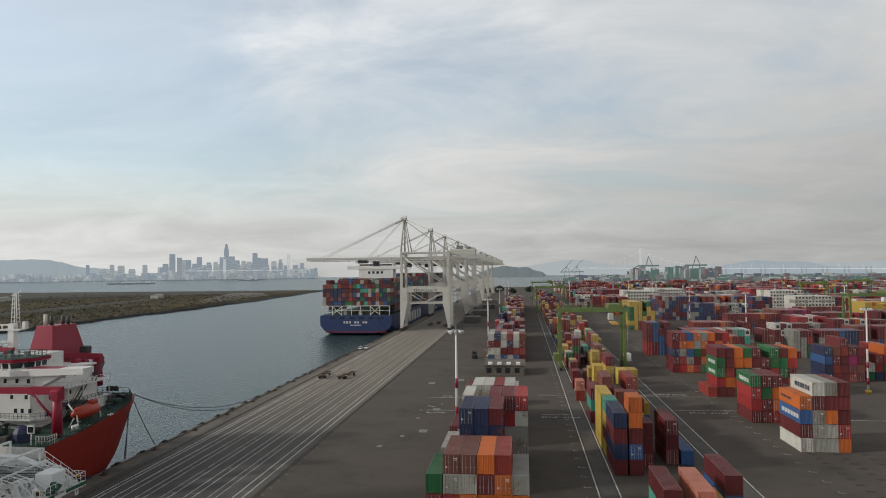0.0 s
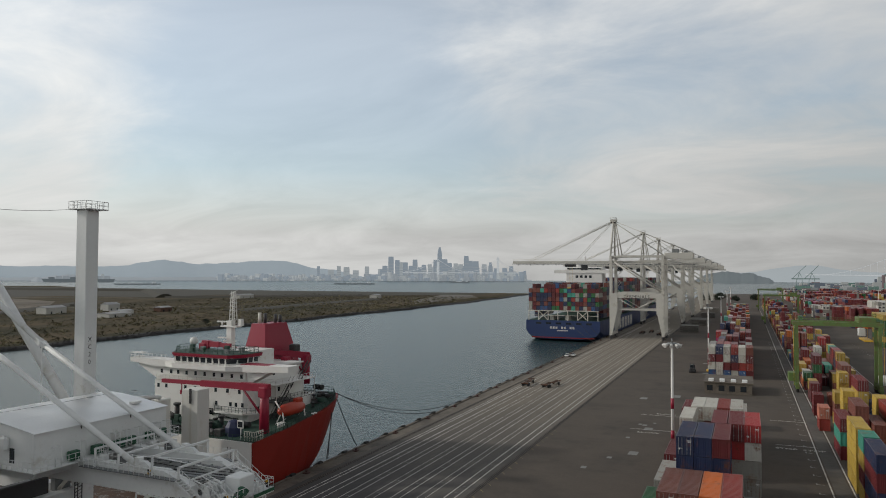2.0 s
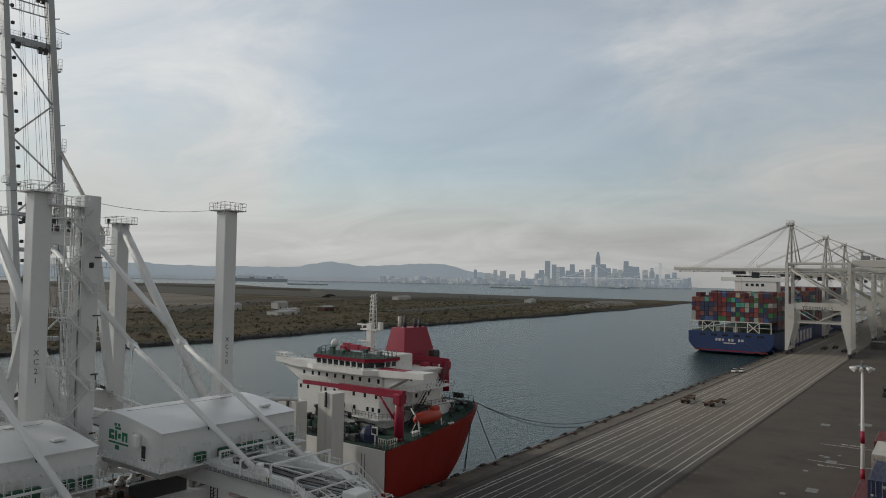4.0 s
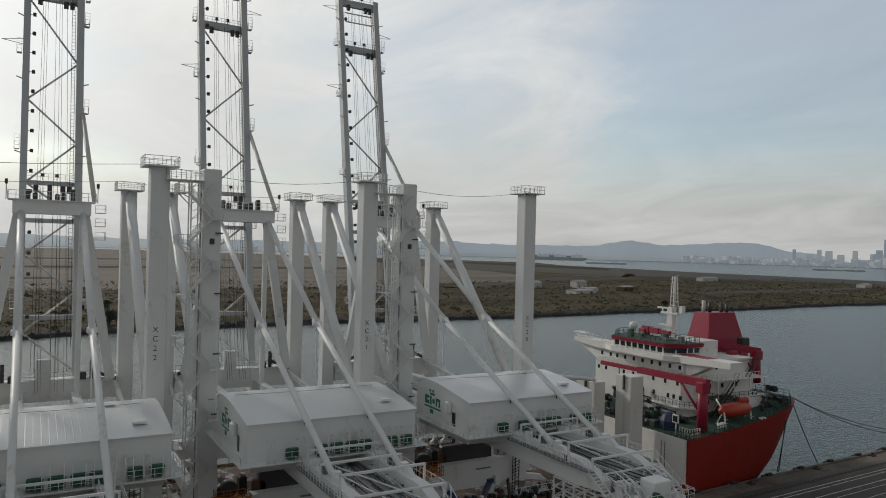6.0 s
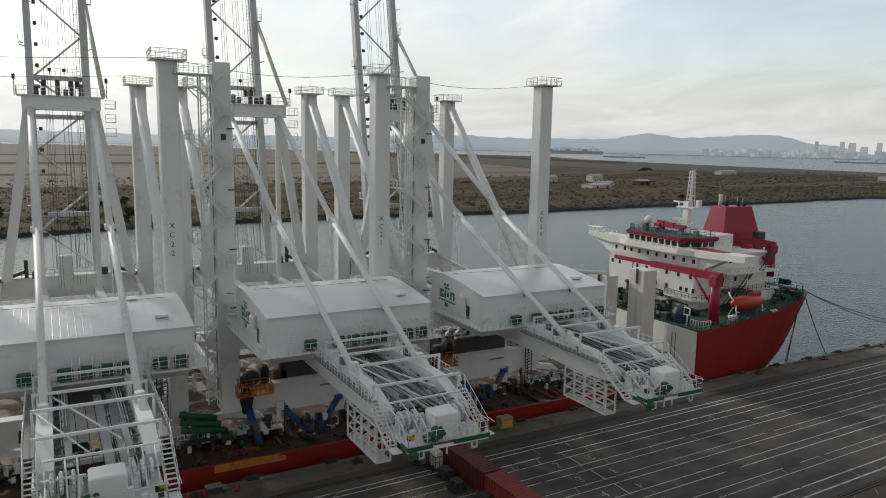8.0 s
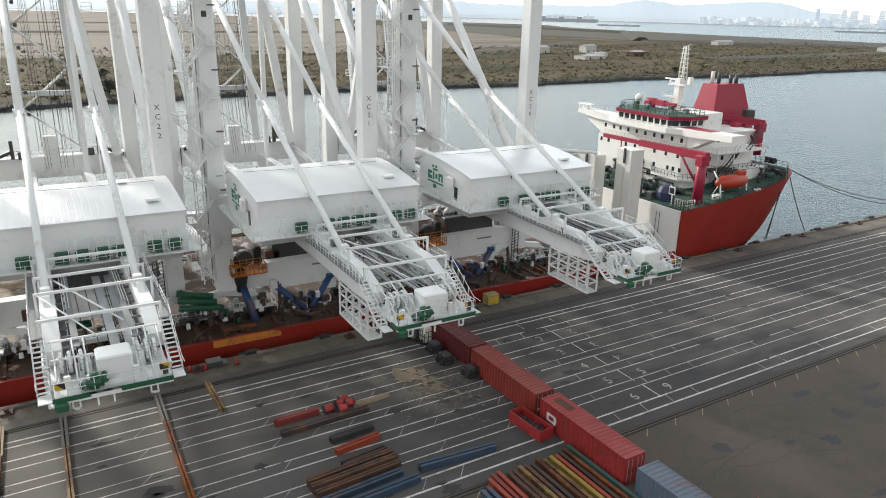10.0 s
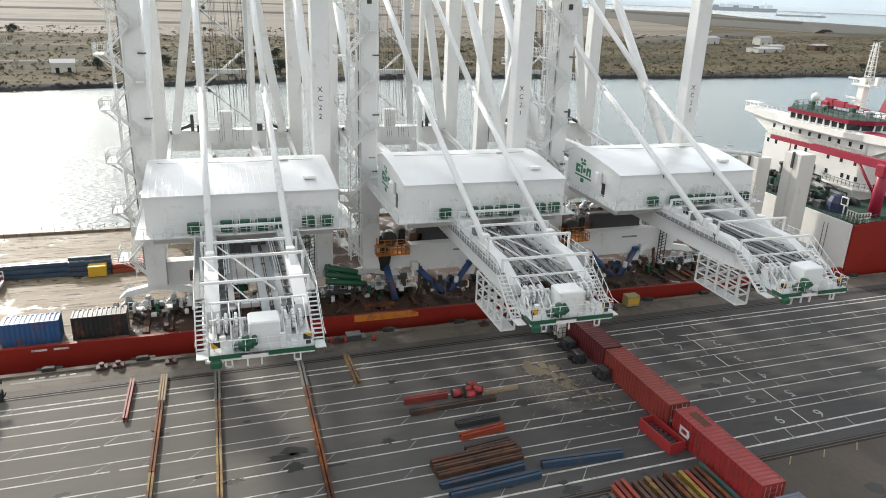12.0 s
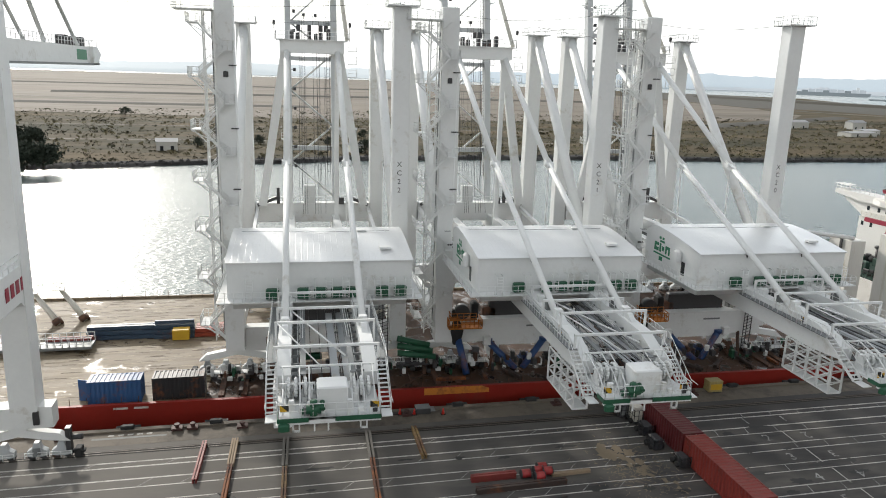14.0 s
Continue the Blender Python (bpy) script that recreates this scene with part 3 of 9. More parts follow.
for k in range(1500):
    y = rk.uniform(-200, 900)
    x, r = shore_x(y) + rk.uniform(-3.5, 1.5), rk.uniform(0.5, 1.3)
    z = -2.2 - (x - shore_x(y)) * 0.35
    v = [(x + r * rk.uniform(0.6, 1.1) * a, y + r * rk.uniform(0.6, 1.2) * b, z + r * 0.7 * c) for a, b, c in ((1, 0, 0), (0, 1, 0), (-1, 0, 0), (0, -1, 0), (0.2, 0.1, 1))]
    stones.add(v, [(0, 1, 4), (1, 2, 4), (2, 3, 4), (3, 0, 4)])
tagged(part("bank_stones", stones, M_RIPRAP), "loose dark rocks along the bank", "rocks", kind="stuff")
structure("sand_flat", Shape().prism([(-660, -1380), (-690, -200), (-650, 60), (-680, 300), (-755, 540), (-775, 620), (-910, 740), (-1120, 815), (-1800, 880), (-2600, 1050), (-3550, 300), (-3850, -1090), (-3850, -1380)], "z", -3, -1.46), M_SAND, "pale open sand flat", flat)
structure("sand_flat", Shape().prism([(-420, 900), (-440, 1200), (-500, 1330), (-560, 1330), (-470, 1000)], "z", -3, -1.46), M_TRACK, "pale dry ground near the tip", flat)
for a, b, w in (((-440, -500), (-448, 200), 3), ((-560, -400), (-545, 250), 3), ((-870, 530), (-714, 629), 6), ((-714, 629), (-629, 693), 6), ((-629, 693), (-543, 768), 6), ((-543, 768), (-468, 900), 6), ((-468, 900), (-432, 1120), 6),
                ((-1000, -900), (-990, 500), 10), ((-1120, 830), (-900, 905), 9), ((-900, 905), (-780, 1090), 6)):
    structure("dirt_track", Shape().beam((*a, -1.44), (*b, -1.44), w, 0.03), M_TRACK, "pale dirt track across the flat", flat)
M_DARKBRUSH = material("dark_brush", (0.040, 0.036, 0.026), 0.95, vary=0.5, scale=0.1, bump=0.4)
structure("brush_ground", Shape().prism([(-1150, 826), (-1128, 930), (-925, 938), (-940, 1120), (-804, 1136), (-615, 1229), (-470, 1420), (-640, 1470), (-1150, 1445), (-1700, 1475), (-2280, 1490), (-2500, 1240), (-1800, 930)], "z", -3, -1.43), M_DARKBRUSH, "dark brush along the far side of the flat", flat)
dike = Shape()
for (ax, ay), (bx, by), h in (((-640, 420), (-860, 760), 1.6), ((-520, 640), (-560, 1040), 1.2), ((-1150, -300), (-1230, 560), 2.2), ((-900, 940), (-1260, 1260), 6.0), ((-1260, 1260), (-1900, 1180), 5.0), ((-620, 1180), (-900, 940), 2.5), ((-1600, -800), (-1750, 500), 2.0), ((-840, -700), (-850, 60), 1.6)):
    d = Vector((bx - ax, by - ay, 0)).normalized()
    n = Vector((-d.y, d.x, 0)) * 16
    a, b, up = Vector((ax, ay, -1.5)), Vector((bx, by, -1.5)), Vector((0, 0, h))
    dike.add([a - n, a + n, a + n * 0.3 + up, a - n * 0.3 + up, b - n, b + n, b + n * 0.3 + up, b - n * 0.3 + up], [(0, 1, 2, 3), (7, 6, 5, 4), (0, 3, 7, 4), (2, 1, 5, 6), (3, 2, 6, 7)])
structure("dike", dike, M_DARKBRUSH, "low dark dikes across the flat", flat)
# scrub: clumps of small leaf-like facets
brush = Shape()
for k in range(14000):
    u = rk.random()
    y = rk.uniform(-420, 1250)
    x = shore_x(y) - 8 - (rk.random() ** 1.3) * 420
    r = rk.uniform(0.4, 1.2) * (1.0 if u > 0.06 else 1.8)
    for j in range(5 if u > 0.06 else 12):
        a, b = rk.uniform(0, math.tau), rk.uniform(0.1, 1.0)
        c = Vector((x + r * b * math.cos(a), y + 1.5 * r * b * math.sin(a), -1.5 + r * (1 - b * 0.6) * rk.uniform(0.2, 0.8)))
        d, e = Vector((rk.uniform(-1, 1), rk.uniform(-1, 1), rk.uniform(0, 1))) * r * 0.5, Vector((rk.uniform(-1, 1), rk.uniform(-1, 1), rk.uniform(0, 1))) * r * 0.5
        brush.add([c - d, c + e, c + d, c - e * 0.6 + Vector((0, 0, r * 0.3))], [(0, 1, 2), (0, 2, 3)])
M_BRUSH = material("scrub_leaf", (0.052, 0.048, 0.024), 0.9, vary=0.6, scale=0.05, bump=0)
tufts = Shape()
for k in range(2600):                                    # bleached pampas tufts and dry bushes
    y = rk.uniform(-380, 1150)
    x = shore_x(y) - 14 - (rk.random() ** 1.2) * 300 - 14 * math.sin(y / 31) ** 2
    r = rk.uniform(0.6, 1.6)
    for j in range(6):
        a, b = rk.uniform(0, math.tau), rk.uniform(0.1, 0.9)
        c = Vector((x + r * b * math.cos(a), y + 1.6 * r * b * math.sin(a), -1.5 + r * rk.uniform(0.3, 1.1)))
        d, e = Vector((rk.uniform(-1, 1), rk.uniform(-1, 1), rk.uniform(0, 1))) * r * 0.6, Vector((rk.uniform(-1, 1), rk.uniform(-1, 1), rk.uniform(0, 1))) * r * 0.6
        tufts.add([c - d, c + e, c + d, c - e], [(0, 1, 2), (0, 2, 3)])
M_TUFT = material("dry_tuft", (0.17, 0.15, 0.085), 0.9, vary=0.5, scale=0.05, bump=0)
tagged(part("dry_tufts", tufts, M_TUFT), "bleached dry tufts of grass on the flat", "grass", kind="stuff")
tagged(part("scrub", brush, M_BRUSH), "low dry scrub on the flat", "scrub", kind="stuff")

# ---- the three new quay cranes, carried low on the heavy-lift ship ----
DECK = 0.4
TURN = -1.4                                             # the ship lies a little askew of the quay


def aboard(x, y, z=0.0):
    """A pose on the moored ship: x, y along its own axes about the middle crane."""
    return pose(-97.32, 50.72, z, 0, 0, TURN) @ pose(x + 97.0, y - 49.75, 0)


CRANE_Y = (77.25, 49.75, 22.25)
LEG_X = -97.0



def stair_tower(parent):
    """Zigzag stairs across the landside face of a leg, a lattice lift mast beside it and railed landings."""
    y_in, y_out, step = -10.9, -13.7, 3.1
    for x in (-0.9, 0.7):
        for y in (-13.2, -12.1):
            part("mast_post", Shape().beam((x, y, 5.0), (x, y, 46.5), 0.16), M_CRANE, parent)
    mesh_ = Shape()
    for k in range(42):
        z = 5.4 + k * 0.98
        mesh_.line([(-0.9, -13.2, z), (0.7, -13.2, z), (0.7, -12.1, z + 0.5), (-0.9, -12.1, z)], 0.04, 4)
        if k % 2:
            mesh_.line([(0.7, -13.2, z), (0.7, -12.1, z + 0.98)], 0.05, 4)
    part("mast_lattice", mesh_, M_CRANE, parent)
    for i in range(13):
        z = 4.6 + i * step
        ya, yb = (y_in, y_out) if i % 2 == 0 else (y_out, y_in)
        s = Shape()
        for x in (1.35, 2.15):
            s.beam((x, ya, z), (x, yb, z + step), 0.05, 0.2)
            for up_, r in ((1.0, 0.035), (0.7, 0.022), (0.4, 0.022)):
                s.line([(x, ya, z + up_), (x, yb, z + step + up_)], r, 4)
            for k in range(7):
                p = Vector((x, ya, z)).lerp(Vector((x, yb, z + step)), k / 6)
                s.tube(p, p + Vector((0, 0, 1.0)), 0.028, 4)
        for k in range(1, 15):
            p = Vector((1.75, ya, z)).lerp(Vector((1.75, yb, z + step)), k / 15)
            s.box(1.35, 2.15, p.y - 0.1, p.y + 0.1, p.z, p.z + 0.04)
        part("stair_flight", s, M_CRANE, parent)
        zl = z + step
        if i % 2 == 0:
            p = Shape().box(-1.1, 2.3, -14.9, y_out, zl - 0.1, zl)
            p.rail([(-1.1, y_out, zl), (-1.1, -14.9, zl), (2.3, -14.9, zl), (2.3, y_out, zl)], 1.1, 0.035, 0.5)
            p.beam((0.9, -13.3, zl - 1.6), (0.9, -14.8, zl - 0.1), 0.12).beam((2.2, -11.9, zl - 1.6), (2.2, -14.8, zl - 0.1), 0.1)
        else:
            p = Shape().box(1.2, 2.3, y_in, -9.7, zl - 0.1, zl).rail([(2.3, y_in, zl), (2.3, -9.7, zl), (1.2, -9.7, zl)], 1.1, 0.035, 0.5)
        part("landing", p, M_CRANE, parent)
    z = 4.6 + 13 * step
    top = Shape().box(-1.1, 2.3, -16.4, -11.9, z + 1.4, z + 1.5).rail([(2.3, -11.9, z + 1.5), (2.3, -16.4, z + 1.5), (-1.1, -16.4, z + 1.5), (-1.1, -11.9, z + 1.5)], 1.1, 0.035, 0.6)
    for k in range(7):
        top.box(1.4, 2.2, -12.2 + k * 0.2, -12.0 + k * 0.2, z + 0.2 * k, z + 0.2 * k + 0.04)
    part("top_platform", top, M_CRANE, parent)
    part("cable_riser", Shape().beam((1.0, -12.1, 5.0), (1.0, -12.1, 45.0), 0.14), M_GRATE, parent)


def bogie_meshes():
    """One equaliser with four trucks about the leg's centre: each kind of piece is a mesh to share."""
    eq = Shape().prism([(-4.9, 2.0), (-3.9, 2.9), (-0.8, 3.5), (-0.8, 4.4), (0.8, 4.4), (0.8, 3.5), (3.9, 2.9), (4.9, 2.0), (3.0, 2.2), (0, 2.8), (-3.0, 2.2)], "x", -0.45, 0.45)
    truck = Shape().prism([(-1.0, 0.5), (-0.95, 1.0), (-0.45, 1.3), (-0.25, 1.95), (0.25, 1.95), (0.45, 1.3), (0.95, 1.0), (1.0, 0.5), (0.5, 0.38), (-0.5, 0.38)], "x", -0.34, 0.34).tube((-0.42, 0, 1.7), (0.42, 0, 1.7), 0.16, 8)
    wheel = Shape().tube((-0.2, 0, 0.42), (0.2, 0, 0.42), 0.42, 12).tube((-0.26, 0, 0.42), (0.26, 0, 0.42), 0.14, 8)
    motor = Shape().tube((0.36, 0, 0.95), (1.05, 0, 0.95), 0.22, 8).box(0.34, 0.62, -0.34, 0.34, 0.65, 1.35)
    guard = Shape().line([(0.75, -1.05, 0.5), (0.75, -1.05, 1.05), (0.75, 1.05, 1.05), (0.75, 1.05, 0.5)], 0.045, 4).line([(0.75, -1.05, 0.78), (0.75, 1.05, 0.78)], 0.035, 4).tube((0.75, 0, 0.3), (0.75, 0, 1.05), 0.035, 4)
    clamp = Shape().block(-0.5, 0.6, -0.35, 0.35, 0.15, 1.1, 0.08).box(-0.3, 0.3, -0.6, 0.6, 0.5, 0.75)
    return {"bogie": eq.mesh("bogie", M_CRANE), "truck": truck.mesh("truck", M_BOOM), "wheel": wheel.mesh("wheel", M_STEEL), "drive_motor": motor.mesh("drive_motor", M_GRATE), "truck_guard": guard.mesh("truck_guard", M_CRANE), "rail_clamp": clamp.mesh("rail_clamp", M_BLACK)}


BOGIE = bogie_meshes()


def add_bogie(parent, x, y):
    eq = part("bogie", BOGIE["bogie"], None, parent)
    eq.location = (x, y, 0)
    for c in (-3.9, -1.55, 1.55, 3.9):
        part("truck", BOGIE["truck"], None, eq).location.y = c
        part("truck_guard", BOGIE["truck_guard"], None, eq).location.y = c
        for d in (-0.58, 0.58):
            part("wheel", BOGIE["wheel"], None, eq).location.y = c + d
    for c in (-3.9, 1.55):
        part("drive_motor", BOGIE["drive_motor"], None, eq).location.y = c
    for c in (-5.5, 5.5):
        part("rail_clamp", BOGIE["rail_clamp"], None, eq).location.y = c


def machine_house(parent):
    w = 9.95
    crown = [(17.0, 20.15), (14.5, 20.55), (11.5, 20.95), (8.5, 21.25), (6.2, 21.35), (4.6, 21.2), (3.0, 20.6)]
    wall = Shape().prism([(3.0, 15.6), (17.0, 15.6)] + crown, "y", -w, w)
    house = part("machine_house", wall, M_CRANE, parent, "white machinery house with a gently curved roof")
    house.location.z = -0.4
    roof, n = Shape(), 30                               # shallow seams of the one roof sheet
    rings = []
    out = [(17.18, 20.12)] + crown[1:-1] + [(2.85, 20.44)]
    for i in range(n):
        y, dy = -w - 0.12 + (2 * w + 0.24) * i / n, (2 * w + 0.24) / n
        for at, up in ((0.0, 0.0), (0.86, 0.0), (0.89, 0.006), (0.97, 0.006)):
            rings.append([(x, y + dy * at, z + 0.05 + up) for x, z in out] + [(x, y + dy * at, z - 0.06) for x, z in reversed(out)])
    rings.append([(x, w + 0.12, z) for x, _, z in rings[0]])
    roof.loft(rings)
    part("roof", roof, M_ROOF, house, "smooth pale metal roof")
    part("skirting", Shape().box(2.9, 17.06, -w - 0.05, w + 0.05, 15.58, 15.72), M_CRANE, house)
    part("apron_plate", Shape().prism([(3.0, 14.7), (16.0, 14.7), (17.2, 16.0), (3.0, 16.0)], "y", -w + 0.5, w - 0.5), M_CRANE, house)
    part("roof_hatch", Shape().box(13.6, 14.5, 6.6, 7.9, 20.75, 21.02), M_CRANE, house)
    part("roof_hatch", Shape().box(7.0, 7.8, 4.6, 5.6, 21.35, 21.55), M_CRANE, house)
    vent = Shape().block(11.6, 13.0, -w - 0.7, -w, 18.1, 19.6, 0.25)
    part("vent_hood", vent, M_CRANE, house)
    part("wall_door", Shape().box(12.9, 13.7, -w - 0.05, -w, 16.5, 18.2), M_GLASS, house)
    # plain blocks where a green company sign stands on the end wall
    for x, z, dx, dz in ((6.7, 19.75, 0.5, 0.35), (7.5, 19.75, 0.5, 0.35), (6.9, 19.35, 1.3, 0.3), (5.5, 18.8, 1.2, 0.4), (5.5, 18.05, 1.2, 0.5), (5.5, 18.5, 0.5, 0.3), (6.9, 18.05, 0.45, 1.15), (7.6, 18.3, 0.6, 0.6),
                         (8.5, 18.05, 0.4, 1.1), (9.3, 18.05, 0.4, 1.1), (8.5, 18.75, 1.2, 0.4), (5.4, 17.6, 4.5, 0.22), (7.0, 16.9, 0.9, 0.55)):
        part("green_sign", Shape().box(x, x + dx, -w - 0.02, -w, z, z + dz), M_LOGO, house, "green painted sign shape")
    for y in (-3.75, 3.75):
        part("stay_notch", Shape().prism([(y - 0.12, 20.3), (y + 0.12, 20.3), (y + 0.1, 19.5), (y - 0.06, 19.7)], "x", 17.0, 17.02), M_STEEL, house, "dark notch under a stay")
        part("stay_notch", Shape().prism([(y - 0.3, 16.2), (y + 0.3, 16.2), (y + 0.2, 17.0), (y - 0.2, 17.0)], "z", 20.40, 20.43), M_GRATE, house)
    part("roof_cable", Shape().line([(7.5, -w + 1.0, 21.47), (8.2, 0, 21.47), (7.8, w - 1.5, 21.47)], 0.03, 4), M_GRATE, house)
    walk = Shape().box(1.6, 17.0, -w - 1.1, -w, 16.0, 16.12).box(17.0, 18.4, -w - 1.1, w + 1.1, 16.0, 16.12).box(1.6, 17.0, w, w + 1.1, 16.0, 16.12)
    part("walkway", walk, M_CRANE, house)
    rail = Shape().rail([(1.6, -w - 1.05, 16.1), (18.35, -w - 1.05, 16.1), (18.35, -4.6, 16.1)], 1.1, 0.035, 0.9)
    rail.rail([(18.35, -2.8, 16.1), (18.35, 2.8, 16.1)], 1.1, 0.035, 0.9).rail([(18.35, 4.6, 16.1), (18.35, w + 1.05, 16.1), (1.6, w + 1.05, 16.1)], 1.1, 0.035, 0.9)
    part("railing", rail, M_CRANE, house)
    for y in (-5.2, -1.9, -0.1, 1.7, 3.3, 6.6, 8.6):
        u = Shape().block(17.2, 17.95, y - 0.7, y + 0.7, 16.3, 17.35, 0.1).box(17.95, 18.0, y - 0.5, y + 0.5, 16.5, 17.2)
        part("cooling_unit", u, M_GREEN, house, "green cooling unit")
    for y in (-7.6, -4.3, -1.0, 0.8, 2.6, 4.5, 6.0, 7.6, 9.4):
        f = Shape()
        for d in (-0.35, 0.35):
            f.line([(18.1, y + d, 16.1), (18.1, y + d, 18.3), (17.2, y + d, 18.3)], 0.05, 4)
        for k in range(6):
            f.tube((18.1, y - 0.35, 16.4 + 0.35 * k), (18.1, y + 0.35, 16.4 + 0.35 * k), 0.03, 4)
        part("access_ladder", f, M_CRANE, house)


def girder_and_tail(parent):
    for side in (-1, 1):
        y = 3.7 * side
        s = Shape().prism([(-33.0, 13.6), (-31.0, 12.9), (30.5, 12.9), (35.0, 13.3), (35.0, 14.5), (31.0, 15.8), (-33.0, 15.8)], "y", y - 0.6, y + 0.6)
        girder = part("girder", s, M_CRANE, parent, "white box girder")
        rails = Shape().box(-30, 36.5, y - side * 1.05 - 0.07, y - side * 1.05 + 0.07, 13.6, 13.72).box(-30, 36.5, y - side * 0.95 - 0.3, y - side * 0.95 + 0.3, 13.3, 13.42)
        part("trolley_rail", rails, M_GRATE, girder)
        tray = Shape().box(18.0, 36.0, y - side * 1.6 - 0.25, y - side * 1.6 + 0.25, 14.9, 15.0)
        for k in range(10):
            tray.box(18.2 + k * 1.9, 18.3 + k * 1.9, y - side * 1.6 - 0.25, y - side * 0.6, 14.7, 14.9)
        part("cable_tray", tray, M_GRATE, girder)
        yo = y + side * 1.45
        w = Shape().box(18.4, 33.7, min(y + side * 0.6, yo), max(y + side * 0.6, yo), 15.1, 15.18)
        part("side_walkway", w, M_GRATE, girder)
        r = Shape().rail([(18.4, yo, 15.18), (29.0, yo, 15.18), (33.6, yo, 15.18)], 1.15, 0.035, 0.8)
        r.rail([(19.5, y - side * 0.5, 15.8), (25.0, y - side * 0.5, 15.8)], 1.0, 0.04, 1.2)
        part("railing", r, M_CRANE, girder)
        lug = Shape().prism([(26.0, 15.8), (28.8, 15.8), (27.8, 16.4), (26.8, 16.4)], "y", y - 0.28, y + 0.28)
        part("stay_lug", lug, M_CRANE, girder)
        part("hazard_stripe", Shape().box(28.6, 29.5, y + side * 0.6 - 0.015, y + side * 0.6 + 0.015, 15.1, 15.75), M_STRIPE, girder, "black and yellow hazard stripes")
        for k in range(3):
            yy = y - side * (1.15 + 0.22 * k)
            part("girder_conduit", Shape().line([(18.5, yy, 15.05), (27.0, yy, 15.05), (33.0, yy, 14.2), (36.5, yy, 13.6)], 0.05, 4), M_CRANE, girder)
        for x in (20.6, 23.4, 26.2):
            part("gear_box", Shape().block(x, x + 0.8, y - 0.4, y + 0.4, 15.8, 16.5 + 0.3 * (x > 22), 0.06), M_CRANE if x != 23.4 else M_GRATE, girder)
        st = Shape()                                     # the outer stair from the girder walk down to the platform
        a0, a1 = y + side * 0.55, y + side * 1.45
        for yy in (a0, a1):
            st.beam((33.6, yy, 15.1), (38.0, yy, 12.4), 0.08, 0.28)
            st.line([(33.6, yy, 16.2), (38.0, yy, 13.5), (39.2, yy, 13.5)], 0.035, 4)
            for k in range(5):
                st.tube((33.8 + k * 1.05, yy, 14.95 - k * 0.645), (33.8 + k * 1.05, yy, 16.05 - k * 0.645), 0.03, 4)
        for k in range(11):
            st.box(33.7 + 0.4 * k, 33.95 + 0.4 * k, min(a0, a1), max(a0, a1), 14.95 - 0.245 * k, 14.99 - 0.245 * k)
        st.box(37.9, 39.3, min(a0, a1), max(a0, a1), 12.3, 12.38)
        part("outer_stair", st, M_CRANE, girder, "white steel stair")
    for x, z in ((20.4, 17.4), (24.2, 17.0), (29.5, 17.4), (33.5, 16.6)):
        s = Shape().box(x - 0.12, x + 0.12, -4.6, 4.6, z - 0.22, z)
        for y in (-4.5, 4.5):
            s.box(x - 0.1, x + 0.1, y - 0.1, y + 0.1, 15.1, z)
        part("portal_rail", s, M_CRANE, parent)
    s = Shape()
    s.tube((24.0, -3.2, 16.6), (34.5, 1.5, 15.9), 0.09, 5).tube((29.5, -4.4, 17.3), (36.0, -0.6, 15.6), 0.07, 5)
    part("hoist_rope", s, M_CRANE, parent)
    for x in (19.0, 25.0, 31.0):
        part("cross_beam", Shape().box(x - 0.2, x + 0.2, -3.1, 3.1, 12.9, 13.3), M_CRANE, parent)
    for y0, y1 in ((0.35, 1.05), (1.45, 2.3)):
        part("runway_plate", Shape().box(17.4, 36.0, y0, y1, 13.9, 14.0), M_BOOM, parent, "pale flat rope runway")
    for y in (-2.6, -2.1, -1.4, -0.5, 0.25, 1.12, 1.3, 2.4):
        part("trolley_rope", Shape().line([(17.5, y * 1.04, 14.4), (27.0, y, 14.2), (36.4, y, 14.5)], 0.045, 4), M_STEEL, parent, "dark trolley rope")
    # the tail platform
    tail = part("tail_platform", Shape().box(34.6, 40.0, -4.1, 4.1, 12.75, 12.95).box(39.6, 40.0, -4.1, 4.1, 12.4, 12.95), M_CRANE, parent, "white tail platform with green edges")
    part("green_edge", Shape().box(40.0, 40.08, -4.1, -1.7, 12.6, 12.97), M_GREEN, tail, "green painted edge plate")
    part("green_edge", Shape().box(40.0, 40.08, 0.4, 4.1, 12.56, 12.94), M_GREEN, tail, "green painted edge plate")
    part("green_edge", Shape().box(38.6, 40.04, -4.18, -4.1, 12.6, 12.97), M_GREEN, tail, "green painted edge plate")
    part("green_bumper", Shape().block(39.8, 40.4, -4.1, -3.2, 12.0, 12.6, 0.15), M_GREEN, tail, "green wrapped bumper")
    part("railing", Shape().rail([(38.2, -4.05, 12.95), (39.95, -4.05, 12.95), (39.95, 4.05, 12.95), (38.2, 4.05, 12.95)], 1.15, 0.035, 0.9), M_CRANE, tail)
    part("drum_cabinet", Shape().block(37.0, 39.2, -1.0, 1.5, 12.95, 15.1, 0.12), M_CRANE, tail, "white winch cabinet")
    for y in (-3.3, -2.7, -1.9, 2.1, 2.7, 3.3):
        x0 = 36.6 + 0.3 * (y > 0)
        s = Shape()
        for k in range(8):
            c = (x0 + 0.5 * math.cos(k * 0.7854), y, 14.1 + 0.5 * math.sin(k * 0.7854))
            s.tube((x0, y, 14.1), c, 0.07, 4)
        rim = [(x0 + 0.72 * math.cos(math.tau * k / 16), y, 14.1 + 0.72 * math.sin(math.tau * k / 16)) for k in range(17)]
        s.line(rim, 0.14, 6).tube((x0, y - 0.2, 14.1), (x0, y + 0.2, 14.1), 0.22, 8)
